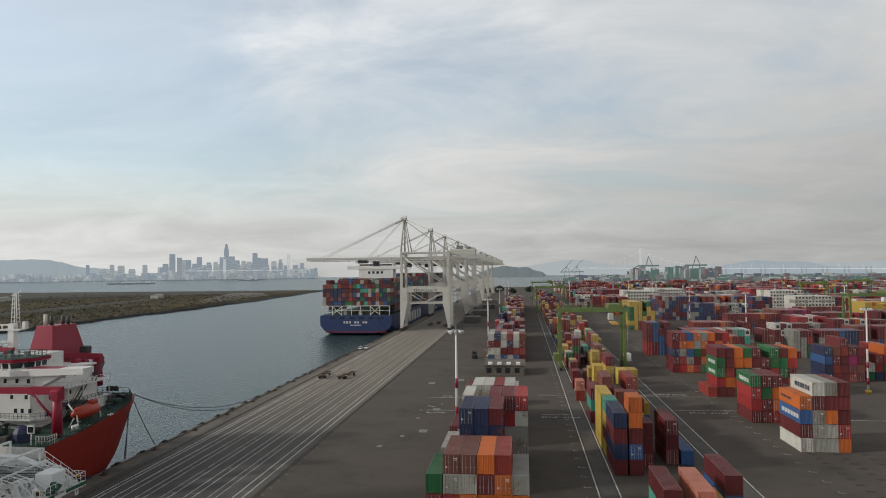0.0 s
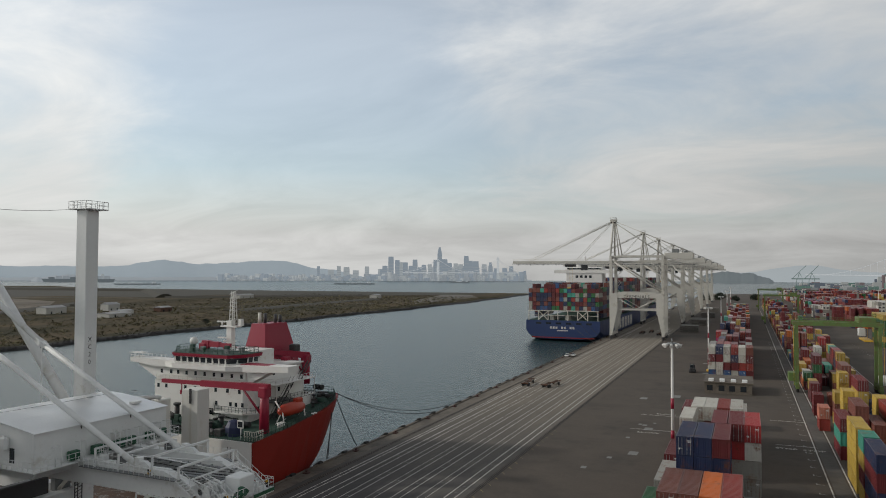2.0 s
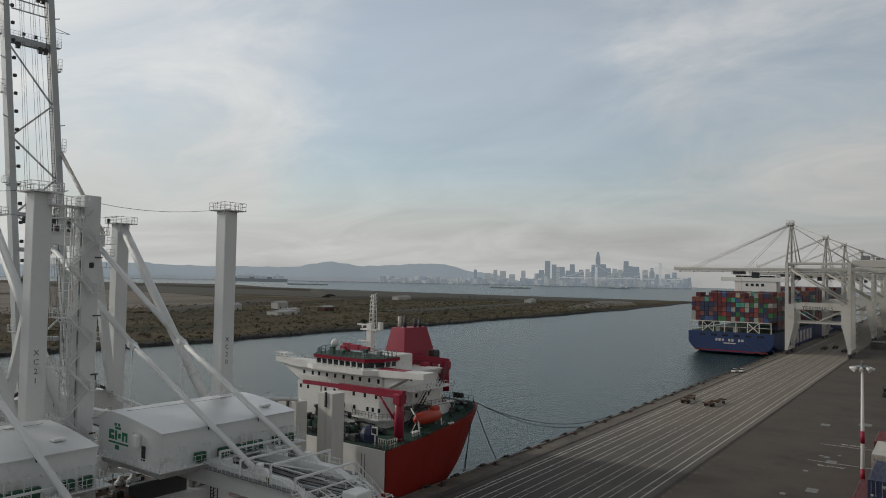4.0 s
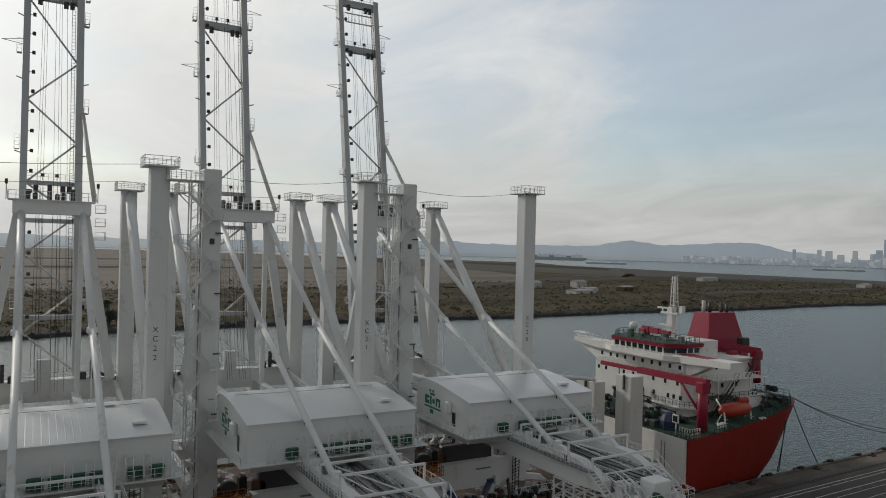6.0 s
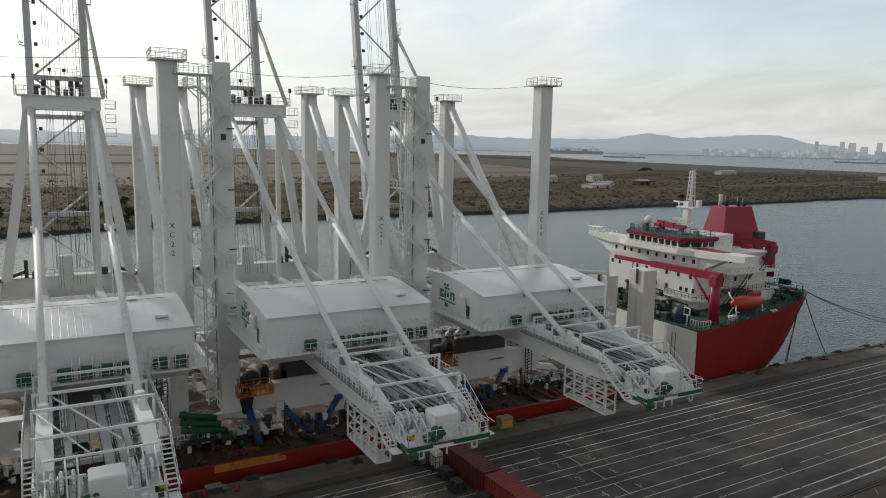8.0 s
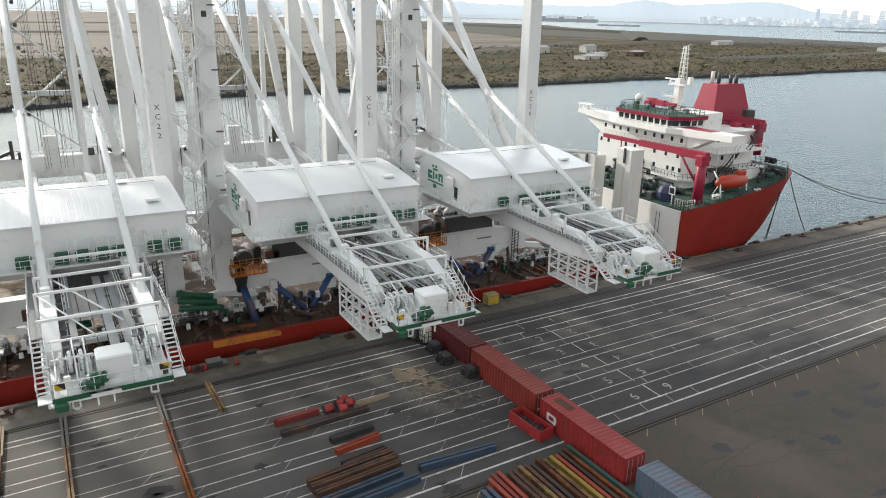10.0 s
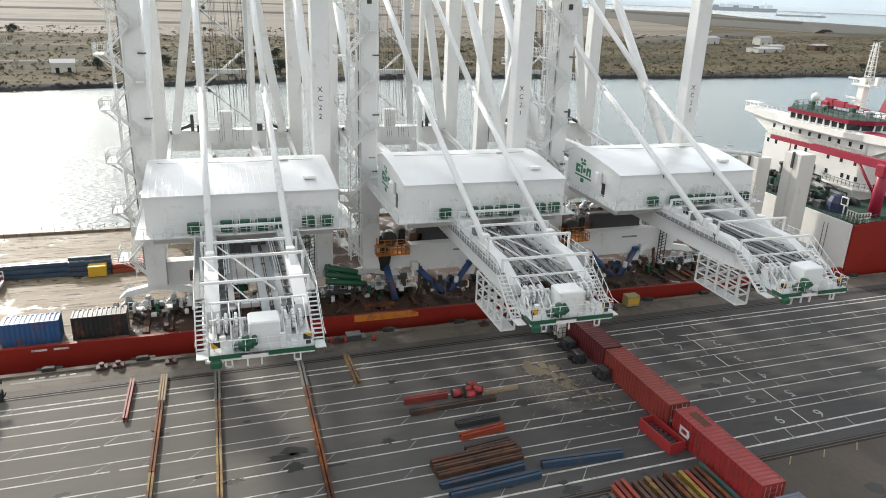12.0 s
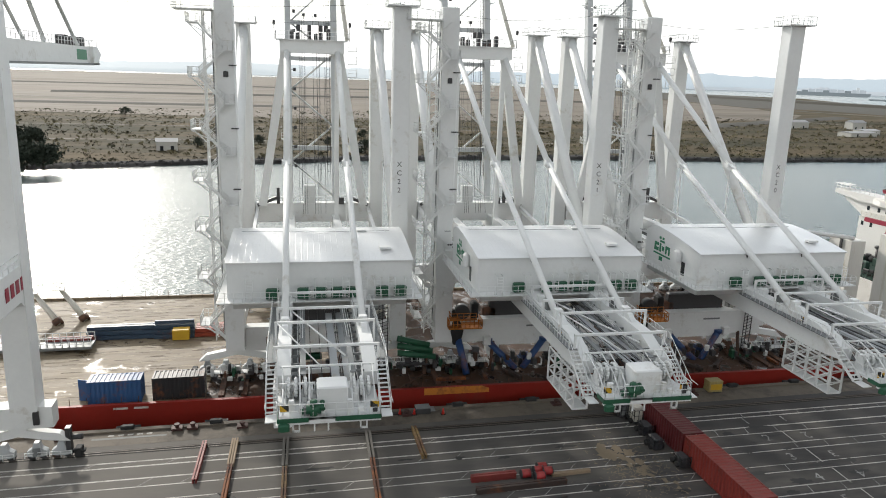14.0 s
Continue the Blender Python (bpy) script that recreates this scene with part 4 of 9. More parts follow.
        s.prism([(x0 - 0.8, 12.95), (x0 + 0.8, 12.95), (x0 + 0.2, 14.6), (x0 - 0.2, 14.6)], "y", y - 0.26, y - 0.2)
        part("rope_sheave", s, M_CRANE, tail)
    tidy = random.Random(41)
    for k in range(34):                                 # boxes, brackets and lockers on the platform
        x, y, h = tidy.uniform(34.9, 39.4), tidy.uniform(-3.9, 3.6), tidy.uniform(0.3, 1.3)
        if not (36.9 < x < 39.3 and -1.5 < y < 1.6):
            part("platform_fitting", Shape().block(x, x + tidy.uniform(0.15, 0.6), y, y + tidy.uniform(0.15, 0.5), 12.95, 12.95 + h, 0.03), tidy.choice((M_CRANE, M_CRANE, M_CRANE, M_GRATE, M_STEEL)), tail)
    s = Shape()
    for y in (-1.5, 1.8, 2.3):
        part("winch_gear", Shape().block(36.2, 37.6, y - 0.2, y + 0.2, 12.95, 14.3, 0.08), M_CRANE, tail)
    g = Shape().tube((39.6, -1.9, 13.5), (39.6, -0.7, 13.5), 0.4, 10).block(39.3, 39.9, -1.6, -1.0, 13.0, 14.3, 0.12).tube((39.2, -0.6, 13.9), (40.0, -0.6, 13.6), 0.22, 8).tube((39.4, -2.3, 13.2), (39.4, -1.7, 13.3), 0.25, 8)
    part("green_motor", g, M_GREEN, tail, "green winch motor")
    pipes = Shape()
    for y in (-3.8, -2.4, -1.6, 1.9, 2.9, 3.8):
        pipes.line([(34.8, y, 13.0), (34.8, y, 15.2), (37.6, y * 0.98, 14.4), (39.4, y * 0.98, 13.0)], 0.07, 5)
    pipes.box(34.7, 34.9, -4.0, 4.0, 15.1, 15.25).box(36.9, 37.05, -4.0, -1.1, 14.5, 14.65)
    part("rope_guard", pipes, M_CRANE, tail)
    for y in (-3.6, 3.6):
        part("hazard_plate", Shape().box(39.4, 39.47, y - 0.35, y + 0.35, 13.3, 13.9), M_STRIPE, tail, "black and yellow hazard plate")
    hang = Shape()
    for y in (-3.0, -2.5, -1.3, -0.2, 2.4, 2.9):
        hang.box(39.6, 39.75, y, y + 0.12, 11.6, 12.75)
    hang.box(39.6, 39.75, -3.0, -2.38, 11.6, 11.75).box(39.6, 39.75, 2.4, 3.02, 11.6, 11.75)
    part("hanger_bracket", hang, M_CRANE, tail)
    # the lattice access cage below the girder
    c = Shape()
    xs, ys, zs = (27.2, 29.0, 30.8, 32.6, 34.4), (-4.6, -3.2), (9.4, 10.6, 11.8, 12.9)
    for y in ys:
        for x in xs:
            c.beam((x, y, zs[0]), (x, y, zs[-1]), 0.16)
        for z in zs:
            c.beam((xs[0], y, z), (xs[-1], y, z), 0.14)
        for x0, x1 in zip(xs, xs[1:]):
            for z0, z1 in zip(zs, zs[1:]):
                c.beam((x0, y, z0), (x1, y, z1), 0.08)
    for x in xs:
        for z in zs:
            c.beam((x, ys[0], z), (x, ys[1], z), 0.12)
    c.box(xs[0], xs[-1], ys[0], ys[1], zs[0], zs[0] + 0.1)
    part("access_cage", c, M_CRANE, parent, "white lattice access cage")


def a_frame_and_boom(parent):
    ax, az = -27.0, 44.3
    plat = part("apex_platform", Shape().box(ax - 1.6, ax + 1.8, -5.0, 5.0, az - 1.9, az).box(ax - 2.0, ax + 2.2, -5.6, 5.6, az, az + 0.12), M_CRANE, parent, "white apex platform")
    part("railing", Shape().rail([(ax + 2.15, -5.6, az + 0.1), (ax + 2.15, 5.6, az + 0.1)], 1.2, 0.05, 1.0).rail([(ax + 2.15, -5.6, az + 0.1), (ax - 2, -5.6, az + 0.1)], 1.2, 0.05, 1.0)
         .rail([(ax + 2.15, 5.6, az + 0.1), (ax - 2, 5.6, az + 0.1)], 1.2, 0.05, 1.0), M_CRANE, plat)
    for y, h in ((-3.1, 1.6), (-2.2, 1.2), (-0.4, 2.4), (0.6, 1.1), (1.4, 1.3), (2.6, 1.9)):
        part("sheave_gear", Shape().block(ax - 0.5, ax + 0.6, y - 0.3, y + 0.3, az + 0.1, az + h, 0.1), M_STEEL, plat)
    post = Shape()
    for y in (-5.8, 5.9):
        post.tube((ax + 1.0, y, az), (ax + 1.0, y, az + 2.4), 0.06, 5).block(ax + 0.8, ax + 1.2, y - 0.2, y + 0.2, az + 2.2, az + 2.9, 0.05)
    part("signal_post", post, M_STEEL, plat)
    steps = Shape()
    for k in range(3):
        steps.box(ax, ax + 1.4, 5.6, 7.0, az - 1.5 - 2.0 * k, az - 1.4 - 2.0 * k).rail([(ax + 1.4, 5.6, az - 1.4 - 2 * k), (ax + 1.4, 7.0, az - 1.4 - 2 * k), (ax, 7.0, az - 1.4 - 2 * k)], 1.1, 0.04, 1.4)
    part("side_ladder", steps, M_CRANE, plat)
    for side in (-1, 1):
        part("a_frame_leg", Shape().beam((ax, 4.2 * side, az - 1.5), (ax - 0.5, 8.3 * side, 17.8), 1.0, 1.3, (0, 1, 0)), M_CRANE, parent)
        part("a_frame_post", Shape().beam((ax + 0.6, 3.9 * side, az - 1.9), (ax + 0.9, 3.7 * side, 15.8), 0.7, 0.7, (0, 1, 0)), M_CRANE, parent)
        # the back stay: two lengths with a pinned joint
        a, m, b = Vector((ax + 1.2, 3.95 * side, az - 1.6)), Vector((-0.5, 3.8 * side, 28.3)), Vector((27.0, 3.7 * side, 15.5))
        stay = part("back_stay", Shape().tube(a, m, 0.42, 12), M_CRANE, parent, "white tubular back stay")
        part("lower_stay", Shape().tube(m, b, 0.36, 12), M_CRANE, stay)
        part("pin_joint", Shape().beam(m + Vector((-0.9, 0, 0.45)), m + Vector((0.9, 0, -0.45)), 0.8, 0.7).tube(m - Vector((0, 0.6, 0)), m + Vector((0, 0.6, 0)), 0.35, 8), M_CRANE, stay)
        part("stay_prop", Shape().tube(m, (m.x + 0.3, m.y, 17.8), 0.09, 5), M_CRANE, stay)
    # the boom, hoisted nearly upright beyond the waterside legs
    foot, head = Vector((-33.0, 0, 14.5)), Vector((-46.6, 0, 90.0))

    def up(k, y=0.0, out=0.0):
        p = foot.lerp(head, k)
        return (p.x + out, p.y + y, p.z)

    boom = part("boom", Shape().beam(up(0, -3.9), up(1, -3.9), 1.0, 1.7, (1, 0, 0)).beam(up(0, 3.9), up(1, 3.9), 1.1, 1.7, (1, 0, 0)), M_BOOM, parent, "raised boom of two grey-white box chords")
    for k in (0.02, 0.16, 0.36, 0.44, 0.855, 0.985):
        part("boom_tie", Shape().beam(up(k, -3.9), up(k, 3.9), 0.9, 1.3 if k > 0.8 else 0.7), M_BOOM, boom)
    zig = [0.05, 0.13, 0.21, 0.29, 0.37, 0.44, 0.53, 0.62, 0.71, 0.845]
    for i, (a, b) in enumerate(zip(zig, zig[1:])):
        s = -1 if i % 2 else 1
        part("boom_brace", Shape().tube(up(a, 3.6 * s), up(b, -3.6 * s), 0.17, 6), M_CRANE, boom)
    for i in range(20):
        k = 0.12 + i * 0.043
        lamp = Shape().block(up(k)[0] + 0.3, up(k)[0] + 0.8, -3.1, -2.6, up(k)[2] - 0.25, up(k)[2] + 0.3, 0.06).tube(up(k, -3.5, 0.5), up(k, -2.9, 0.5), 0.05, 4)
        part("flood_lamp", lamp, M_STEEL, boom)
    ladder = Shape()
    for d in (2.6, 3.1):
        ladder.line([up(0.1, d, 0.9), up(0.97, d, 0.9)], 0.05, 4)
    for i in range(110):
        k = 0.1 + 0.87 * i / 110
        ladder.tube(up(k, 2.6, 0.9), up(k, 3.1, 0.9), 0.035, 4)
    part("boom_ladder", ladder, M_STEEL, boom)
    for k, y in ((0.18, -4.9), (0.30, 4.9), (0.36, 4.9), (0.51, -4.9), (0.60, 4.9), (0.72, -4.9), (0.80, 4.9), (0.86, 5.0), (0.86, -5.0)):
        x, _, z = up(k)
        b = Shape().box(x - 0.4, x + 0.8, y - 0.35, y + 0.35, z - 0.08, z).rail([(x - 0.4, y - 0.35, z), (x + 0.8, y - 0.35, z), (x + 0.8, y + 0.35, z), (x - 0.4, y + 0.35, z)], 1.1, 0.035, 0.6).rail([(x + 0.8, y - 0.35, z + 1.1), (x + 0.8, y + 0.35, z + 1.1)], 1.1, 0.03, 0.6)
        part("boom_basket", b, M_CRANE, boom)
    for k in (0.44, 0.855, 0.985):                       # lamps, hoist motors and hand rails on the cross ties
        x, _, z = up(k)
        part("tie_railing", Shape().rail([(x + 0.5, -3.6, z + 0.5), (x + 0.5, 3.6, z + 0.5)], 1.0, 0.035, 0.8), M_BOOM, boom)
        for y in (-2.1, 1.7, 2.6):
            part("tie_motor", Shape().block(x + 0.2, x + 0.9, y - 0.35, y + 0.35, z - 1.5, z - 0.4, 0.08), M_STEEL, boom)
        for y in (-1.2, 0.8):
            part("tie_lamp", Shape().tube((x + 0.5, y, z + 0.5), (x + 0.5, y, z + 1.2), 0.05, 4).block(x + 0.3, x + 0.8, y - 0.25, y + 0.25, z + 1.0, z + 1.5, 0.06), M_STEEL, boom)
    for y in (-3.9, 3.9):
        for k in (0.28, 0.5, 0.66, 0.8, 0.93):
            x, _, z = up(k)
            part("chord_bracket", Shape().beam((x + 0.5, y, z), (x + 1.0, y + (1.3 if y > 0 else -1.3), z + 0.35), 0.16), M_BOOM, boom)
    for k, e in ((0.74, -1), (0.9, 1), (0.96, -1)):
        x, _, z = up(k)
        part("wind_vane", Shape().line([(x, 4.2 * e, z), (x, 7.4 * e, z + 0.4), (x, 4.2 * e, z + 0.9)], 0.05, 4), M_STEEL, boom)
    frame_ = Shape()
    for k in (0.93, 0.955):
        frame_.beam(up(k, -3.0, 0.6), up(k, 3.0, 0.6), 0.2)
    for k in range(9):
        frame_.tube(up(0.93, -3.0 + k * 0.75, 0.6), up(0.955, -3.0 + k * 0.75, 0.6), 0.035, 4)
    part("boom_head_frame", frame_, M_BOOM, boom)
    ropes = Shape()
    for y in (-1.9, -1.5, -1.1, 0.3, 0.9, 1.3, 2.2):
        ropes.line([up(0.05, y * 1.2, 0.6), up(0.97, y * 0.8, 0.4)], 0.03, 3)
        ropes.line([up(0.43, y, 1.0), (-26.5, y * 0.9, 16.5)], 0.03, 3)
    part("boom_ropes", ropes, M_STEEL, boom)
    fold = Shape().tube(up(0.595, 4.4, 0.7), (ax + 0.2, 5.5, az + 0.4), 0.34, 8)
    part("folded_stay", fold, M_CREAM, boom, "cream folded stay bar")


def low_crane(at):
    c = thing("quay_crane", "new white quay crane carried lowered on a ship deck", "crane", "new quay cranes", at)
    for x, y, top, kind in ((0, -10.7, 48.0, 1), (0, 10.7, 47.8, 0), (-30.5, -10.7, 46.7, 0), (-30.5, 10.7, 46.7, 0)):
        s = Shape().block(x - 1.15, x + 1.05, y - 1.15, y + 1.05, 4.2, top, 0.1)
        if kind:
            s.prism([(0.0, 4.2), (2.6, 4.2), (1.19, 17.0), (0.0, 17.0)], "y", y - 1.17, y + 1.17)
        leg = part("leg", s, M_CRANE, c, "white box leg")
        if kind:
            stair_tower(leg)
            part("porthole", Shape().block(1.03, 1.2, y - 0.3, y + 0.3, 38.7, 39.4, 0.1), M_STEEL, leg)
            vents = Shape()
            for k in range(5):
                vents.box(1.0, 1.35, y + 0.4, y + 1.3, 10.0 + k * 7.5, 10.15 + k * 7.5)
            part("step_bracket", vents, M_STEEL, leg)
        else:
            cap = Shape().box(x - 1.9, x + 1.9, y - 2.0, y + 2.0, top, top + 0.15)
            part("cap_platform", cap, M_CRANE, leg)
            q = top + 0.15
            part("cap_railing", Shape().rail([(x - 1.85, y - 1.95, q), (x + 1.85, y - 1.95, q), (x + 1.85, y + 1.95, q), (x - 1.85, y + 1.95, q), (x - 1.85, y - 1.95, q)], 1.1, 0.045, 0.9), M_CRANE, leg)
        add_bogie(c, x, y)
    for side in (-1, 1):
        part("leg_brace", Shape().tube((-29.8, 10.7 * side, 46.0), (-1.0, 10.6 * side, 15.5), 0.75, 12), M_CRANE, c, "white tubular diagonal brace")
        part("sill_tie", Shape().beam((-30.5, 10.7 * side, 5.4), (0, 10.7 * side, 5.4), 1.3, 1.8), M_CRANE, c)
        part("side_beam", Shape().beam((-29.5, 9.2 * side, 16.8), (-1.0, 9.2 * side, 14.0), 0.5, 0.7), M_CRANE, c)
    for x, z0, z1 in ((0.3, 3.3, 6.7), (-30.5, 3.3, 6.3)):
        s = Shape().prism([(-9.5, z1), (-9.5, z0 + 0.2), (-4.6, z0 + 0.2), (-4.3, z0 - 0.5), (-4.0, z0 - 1.9), (-2.6, z0 - 1.9), (-2.3, z0 - 0.4), (3.2, z0 - 0.4), (3.5, z0 - 1.7), (4.9, z0 - 1.7), (5.2, z0 - 0.2), (9.5, z0 + 0.2), (9.5, z1)], "x", x - 0.8, x + 0.8)
        sill = part("sill_beam", s, M_CRANE, c, "white portal sill beam")
        part("cream_edge", Shape().box(x - 0.83, x + 0.83, -9.4, 9.4, z1 + 0.003, z1 + 0.08), M_CRANE, sill)
        part("small_lettering_bar", Shape().box(x + 0.8, x + 0.82, 1.5, 4.2, z1 - 1.2, z1 - 0.95), M_GRATE, sill)
    top = part("portal_beam", Shape().box(-31.5, -29.3, -9.5, 9.5, 14.6, 17.8), M_CRANE, c, "white upper portal beam")
    part("portal_railing", Shape().rail([(-29.3, -9.4, 17.8), (-29.3, 9.4, 17.8)], 1.1, 0.045, 1.4), M_CRANE, top)
    part("hoist_cabinet", Shape().block(-30.8, -29.5, -1.6, 0.4, 17.8, 20.8, 0.1), M_CRANE, top)
    for side in (-1, 1):
        jack = Shape().beam((-28.8, 9.2 * side, 17.6), (-28.6, 5.8 * side, 19.0), 0.5).beam((-28.6, 5.8 * side, 17.9), (-28.6, 5.8 * side, 20.6), 0.5).block(-29, -28.2, 4.6 * side - 0.5, 4.6 * side + 0.5, 17.8, 18.9, 0.1)
        part("lifting_jack", jack, M_STEEL, top)
    gear = random.Random(17)
    for y0 in (-14.4, -11.8, -8.2, -4.0, 0.4, 5.0, 8.4, 11.6):
        for k in range(9):
            y, z, w, h = y0 + k * 0.45, gear.uniform(0.0, 1.4), gear.uniform(0.25, 0.7), gear.uniform(0.4, 1.2)
            m = gear.choice((M_CRANE, M_CRANE, M_STEEL, M_BLACK, M_RUSTY, M_GREEN, M_STEEL))
            x = gear.uniform(0.9, 3.4)
            part("bogie_gear", Shape().block(x, x + gear.uniform(0.4, 0.9), y, y + w, z, z + h, 0.06), m, c)
        if abs(y0) > 7:
            part("bogie_railing", Shape().rail([(2.3, y0, 1.0), (2.3, y0 + 4.2, 1.0), (1.2, y0 + 4.2, 1.0)], 1.1, 0.045, 0.9).box(1.2, 2.35, y0, y0 + 4.2, 0.92, 1.0), M_CRANE, c)
    for y in (-12.2, -9.4, 9.3, 12.2):
        part("rail_chair", Shape().box(-2.0, 7.5, y - 0.35, y + 0.35, 0.0, 0.32), M_RUSTY, c, "rusty load-out rail under the bogies")
    for y, h in ((-5.6, 2.4), (-2.6, 1.4), (1.8, 1.2), (6.6, 1.6)):
        part("sea_fastening", Shape().prism([(-1.4, 0), (1.6, 0), (0.5, h), (-0.3, h)], "y", y - 0.5, y + 0.5).box(-1.2, 1.4, y - 0.7, y + 0.7, 0, 0.25), gear.choice((M_STEEL, M_RUSTY, M_BLUEPIPE)), c)
    machine_house(c)
    girder_and_tail(c)
    a_frame_and_boom(c)
    for y0, y1, z0, z1, m in ((-3.6, 5.4, 6.72, 9.2, M_STEEL), (-4.6, -2.6, 6.72, 8.0, M_RUSTY), (6.4, 9.0, 6.72, 8.6, M_GRATE)):
        part("stored_gear", Shape().block(-1.6, -0.4, y0, y1, z0, z1, 0.15), m, c)
    part("trunk_pipe", Shape().tube((0.9, 6.0, 7.4), (-4.0, 14.5, 9.6), 0.28, 8), M_CREAM, c, "cream pipe leaning on the sill")
    ladder = Shape()
    for y in (8.0, 8.5, 9.2):
        ladder.tube((1.6, y, 0.6), (1.6, y, 14.0), 0.07, 4)
    for k in range(26):
        ladder.tube((1.6, 8.0, 0.8 + k * 0.5), (1.6, 9.2, 0.8 + k * 0.5 + 0.35), 0.05, 4)
    part("leg_ladder", ladder, M_STEEL, c)
    for y in (4.6, -4.8):
        part("electric_box", Shape().block(1.1, 1.9, y, y + 1.0, 3.2, 4.4, 0.06), M_CRANE, c)
    return c


def strut_pair(c, m, label):
    for y in (-4.0, 4.1):
        part("sea_strut", Shape().tube((1.2, y, 3.5), (3.0, 0.1 + 0.12 * y, 0.0), 0.46, 8).tube((1.2, y, 3.4), (1.2, y, 3.9), 0.6, 8), m, c, label)


def work_platform(c):
    part("sea_strut", Shape().tube((2.2, -8.6, 4.4), (4.3, -7.7, 0.0), 0.5, 8), M_BLUEPIPE, c, "blue sea-fastening strut")
    part("tarpaulin", Shape().loft([[(2.0 + r * math.cos(k * 0.7854), -8.9 + r * 1.2 * math.sin(k * 0.7854), z) for k in range(8)] for r, z in ((0.3, 3.6), (0.75, 4.6), (0.9, 5.6), (0.6, 6.6), (0.25, 7.2))], True), M_BLACK, c, "black wrapped gear hung under the basket")
    for y in (7.6, -3.2):
        part("sea_strut", Shape().tube((0.9, y, 3.4), (3.2, y - 1.0, 0.0), 0.25, 8), M_RUSTY, c, "rusty sea-fastening strut")
    basket = Shape().box(1.2, 3.6, -10.2, -5.6, 6.3, 6.45).rail([(1.2, -10.2, 6.4), (3.6, -10.2, 6.4), (3.6, -5.6, 6.4), (1.2, -5.6, 6.4), (1.2, -10.2, 6.4)], 1.2, 0.06, 0.6)
    basket.rail([(1.4, -10.0, 7.6), (3.4, -10.0, 7.6), (3.4, -6.4, 7.6)], 0.9, 0.05, 0.8).box(1.4, 3.4, -10.0, -6.4, 7.5, 7.6)
    part("work_basket", basket, M_ORANGE, c, "rusty orange work basket")
    part("motor_reel", Shape().tube((1.6, -8.2, 8.5), (3.0, -8.2, 8.5), 0.95, 12), M_STEEL, c)
    part("motor_box", Shape().block(1.3, 2.8, -7.0, -6.0, 7.6, 9.8, 0.2), M_BLACK, c)
    part("motor_drum", Shape().tube((1.8, -9.6, 7.9), (1.8, -8.9, 7.9), 0.7, 10), M_BLACK, c)


def drum_rack(c):
    for k in range(3):
        part("cable_drum", Shape().tube((1.8 + 0.25 * k, -17.0, 4.7 - k * 0.95), (2.2 + 0.25 * k, -12.6 + 0.4 * k, 3.7 - k * 0.75), 0.42, 10), M_GREEN, c, "green cable drum tube")
    part("drum_rack", Shape().beam((1.6, -16.4, 0.0), (1.6, -16.4, 5.0), 0.25).beam((1.6, -13.4, 0.0), (1.6, -13.4, 4.2), 0.25).box(1.0, 3.2, -17.0, -12.6, 1.2, 1.4), M_STEEL, c)


first_crane = low_crane(aboard(LEG_X, CRANE_Y[0], DECK))
cranes = [first_crane] + [copy_thing(first_crane, aboard(LEG_X, y, DECK)) for y in CRANE_Y[1:]]
strut_pair(cranes[0], M_BLUEPIPE, "blue sea-fastening strut")
strut_pair(cranes[1], M_BLUEPIPE, "blue sea-fastening strut")
strut_pair(cranes[2], M_RUSTY, "rusty sea-fastening strut")
work_platform(cranes[0])
work_platform(cranes[1])
drum_rack(cranes[1])
for y0, y1, z in ((-3.0, 0.2, 2.2), (1.4, 4.5, 2.4), (-2.8, 0.4, 1.4)):
    part("cable_drum", Shape().tube((-1.2, y0, z), (-1.2, y1, z), 0.45, 10), M_GREEN, cranes[2], "green cable drum tube")
part("brown_crate", Shape().block(1.4, 2.2, -6.8, -5.6, 4.4, 5.6, 0.05), M_RUSTY, cranes[2], "brown wooden crate")
for c, digit in zip(cranes, "012"):
    for i, ch in enumerate(("X", "C", "2", digit)):
        letter = part("leg_letter", text_mesh(ch, 0.95, M_LETTER, "leg_letter"), None, c)
        letter.matrix_basis = pose(1.062, 10.5, 28.3 - 1.12 * i, 90, 0, 90)
# the thin signal wires strung between the leg heads
for y0, y1, x in ((88.4, 60.4, -97), (60.4, 32.6, -97), (67.1, 32.6, -127.5), (88.4, 60.4, -127.5), (32.6, -20, -97), (32.6, -20, -127.5)):
    pts = [(x, y0 + (y1 - y0) * k / 8, 48.6 - 1.4 * math.sin(math.pi * k / 8)) for k in range(9)]
    tagged(part("overhead_wire", Shape().line(pts, 0.037, 4), M_STEEL), "thin dark wire strung between crane legs", "wire", "crane wires").matrix_basis = aboard(0, 0)

# ---- the heavy-lift ship: red hull, timbered deck, white deckhouse aft ----
M_LIFEBOAT = material("lifeboat_orange", (0.38, 0.035, 0.012), 0.4, vary=0.1)
M_CREAMWHITE = material("casing_white", (0.62, 0.61, 0.57), 0.55, vary=0.12, stain=(0.40, 0.33, 0.22), stain_amount=0.35, stain_scale=0.5, stretch=(1, 1, 0.15))
M_BOXNAVY = material("navy_cover", (0.014, 0.022, 0.07), 0.6, vary=0.2)
PORT, STAR = -131.8, -86.9
SHIP = thing("heavy_lift_ship", "red heavy-lift ship with white deckhouse moored at the quay", "ship", at=aboard(0, -0.8))
hull = Shape()
xm = (PORT + STAR) / 2
half = (STAR - PORT) / 2


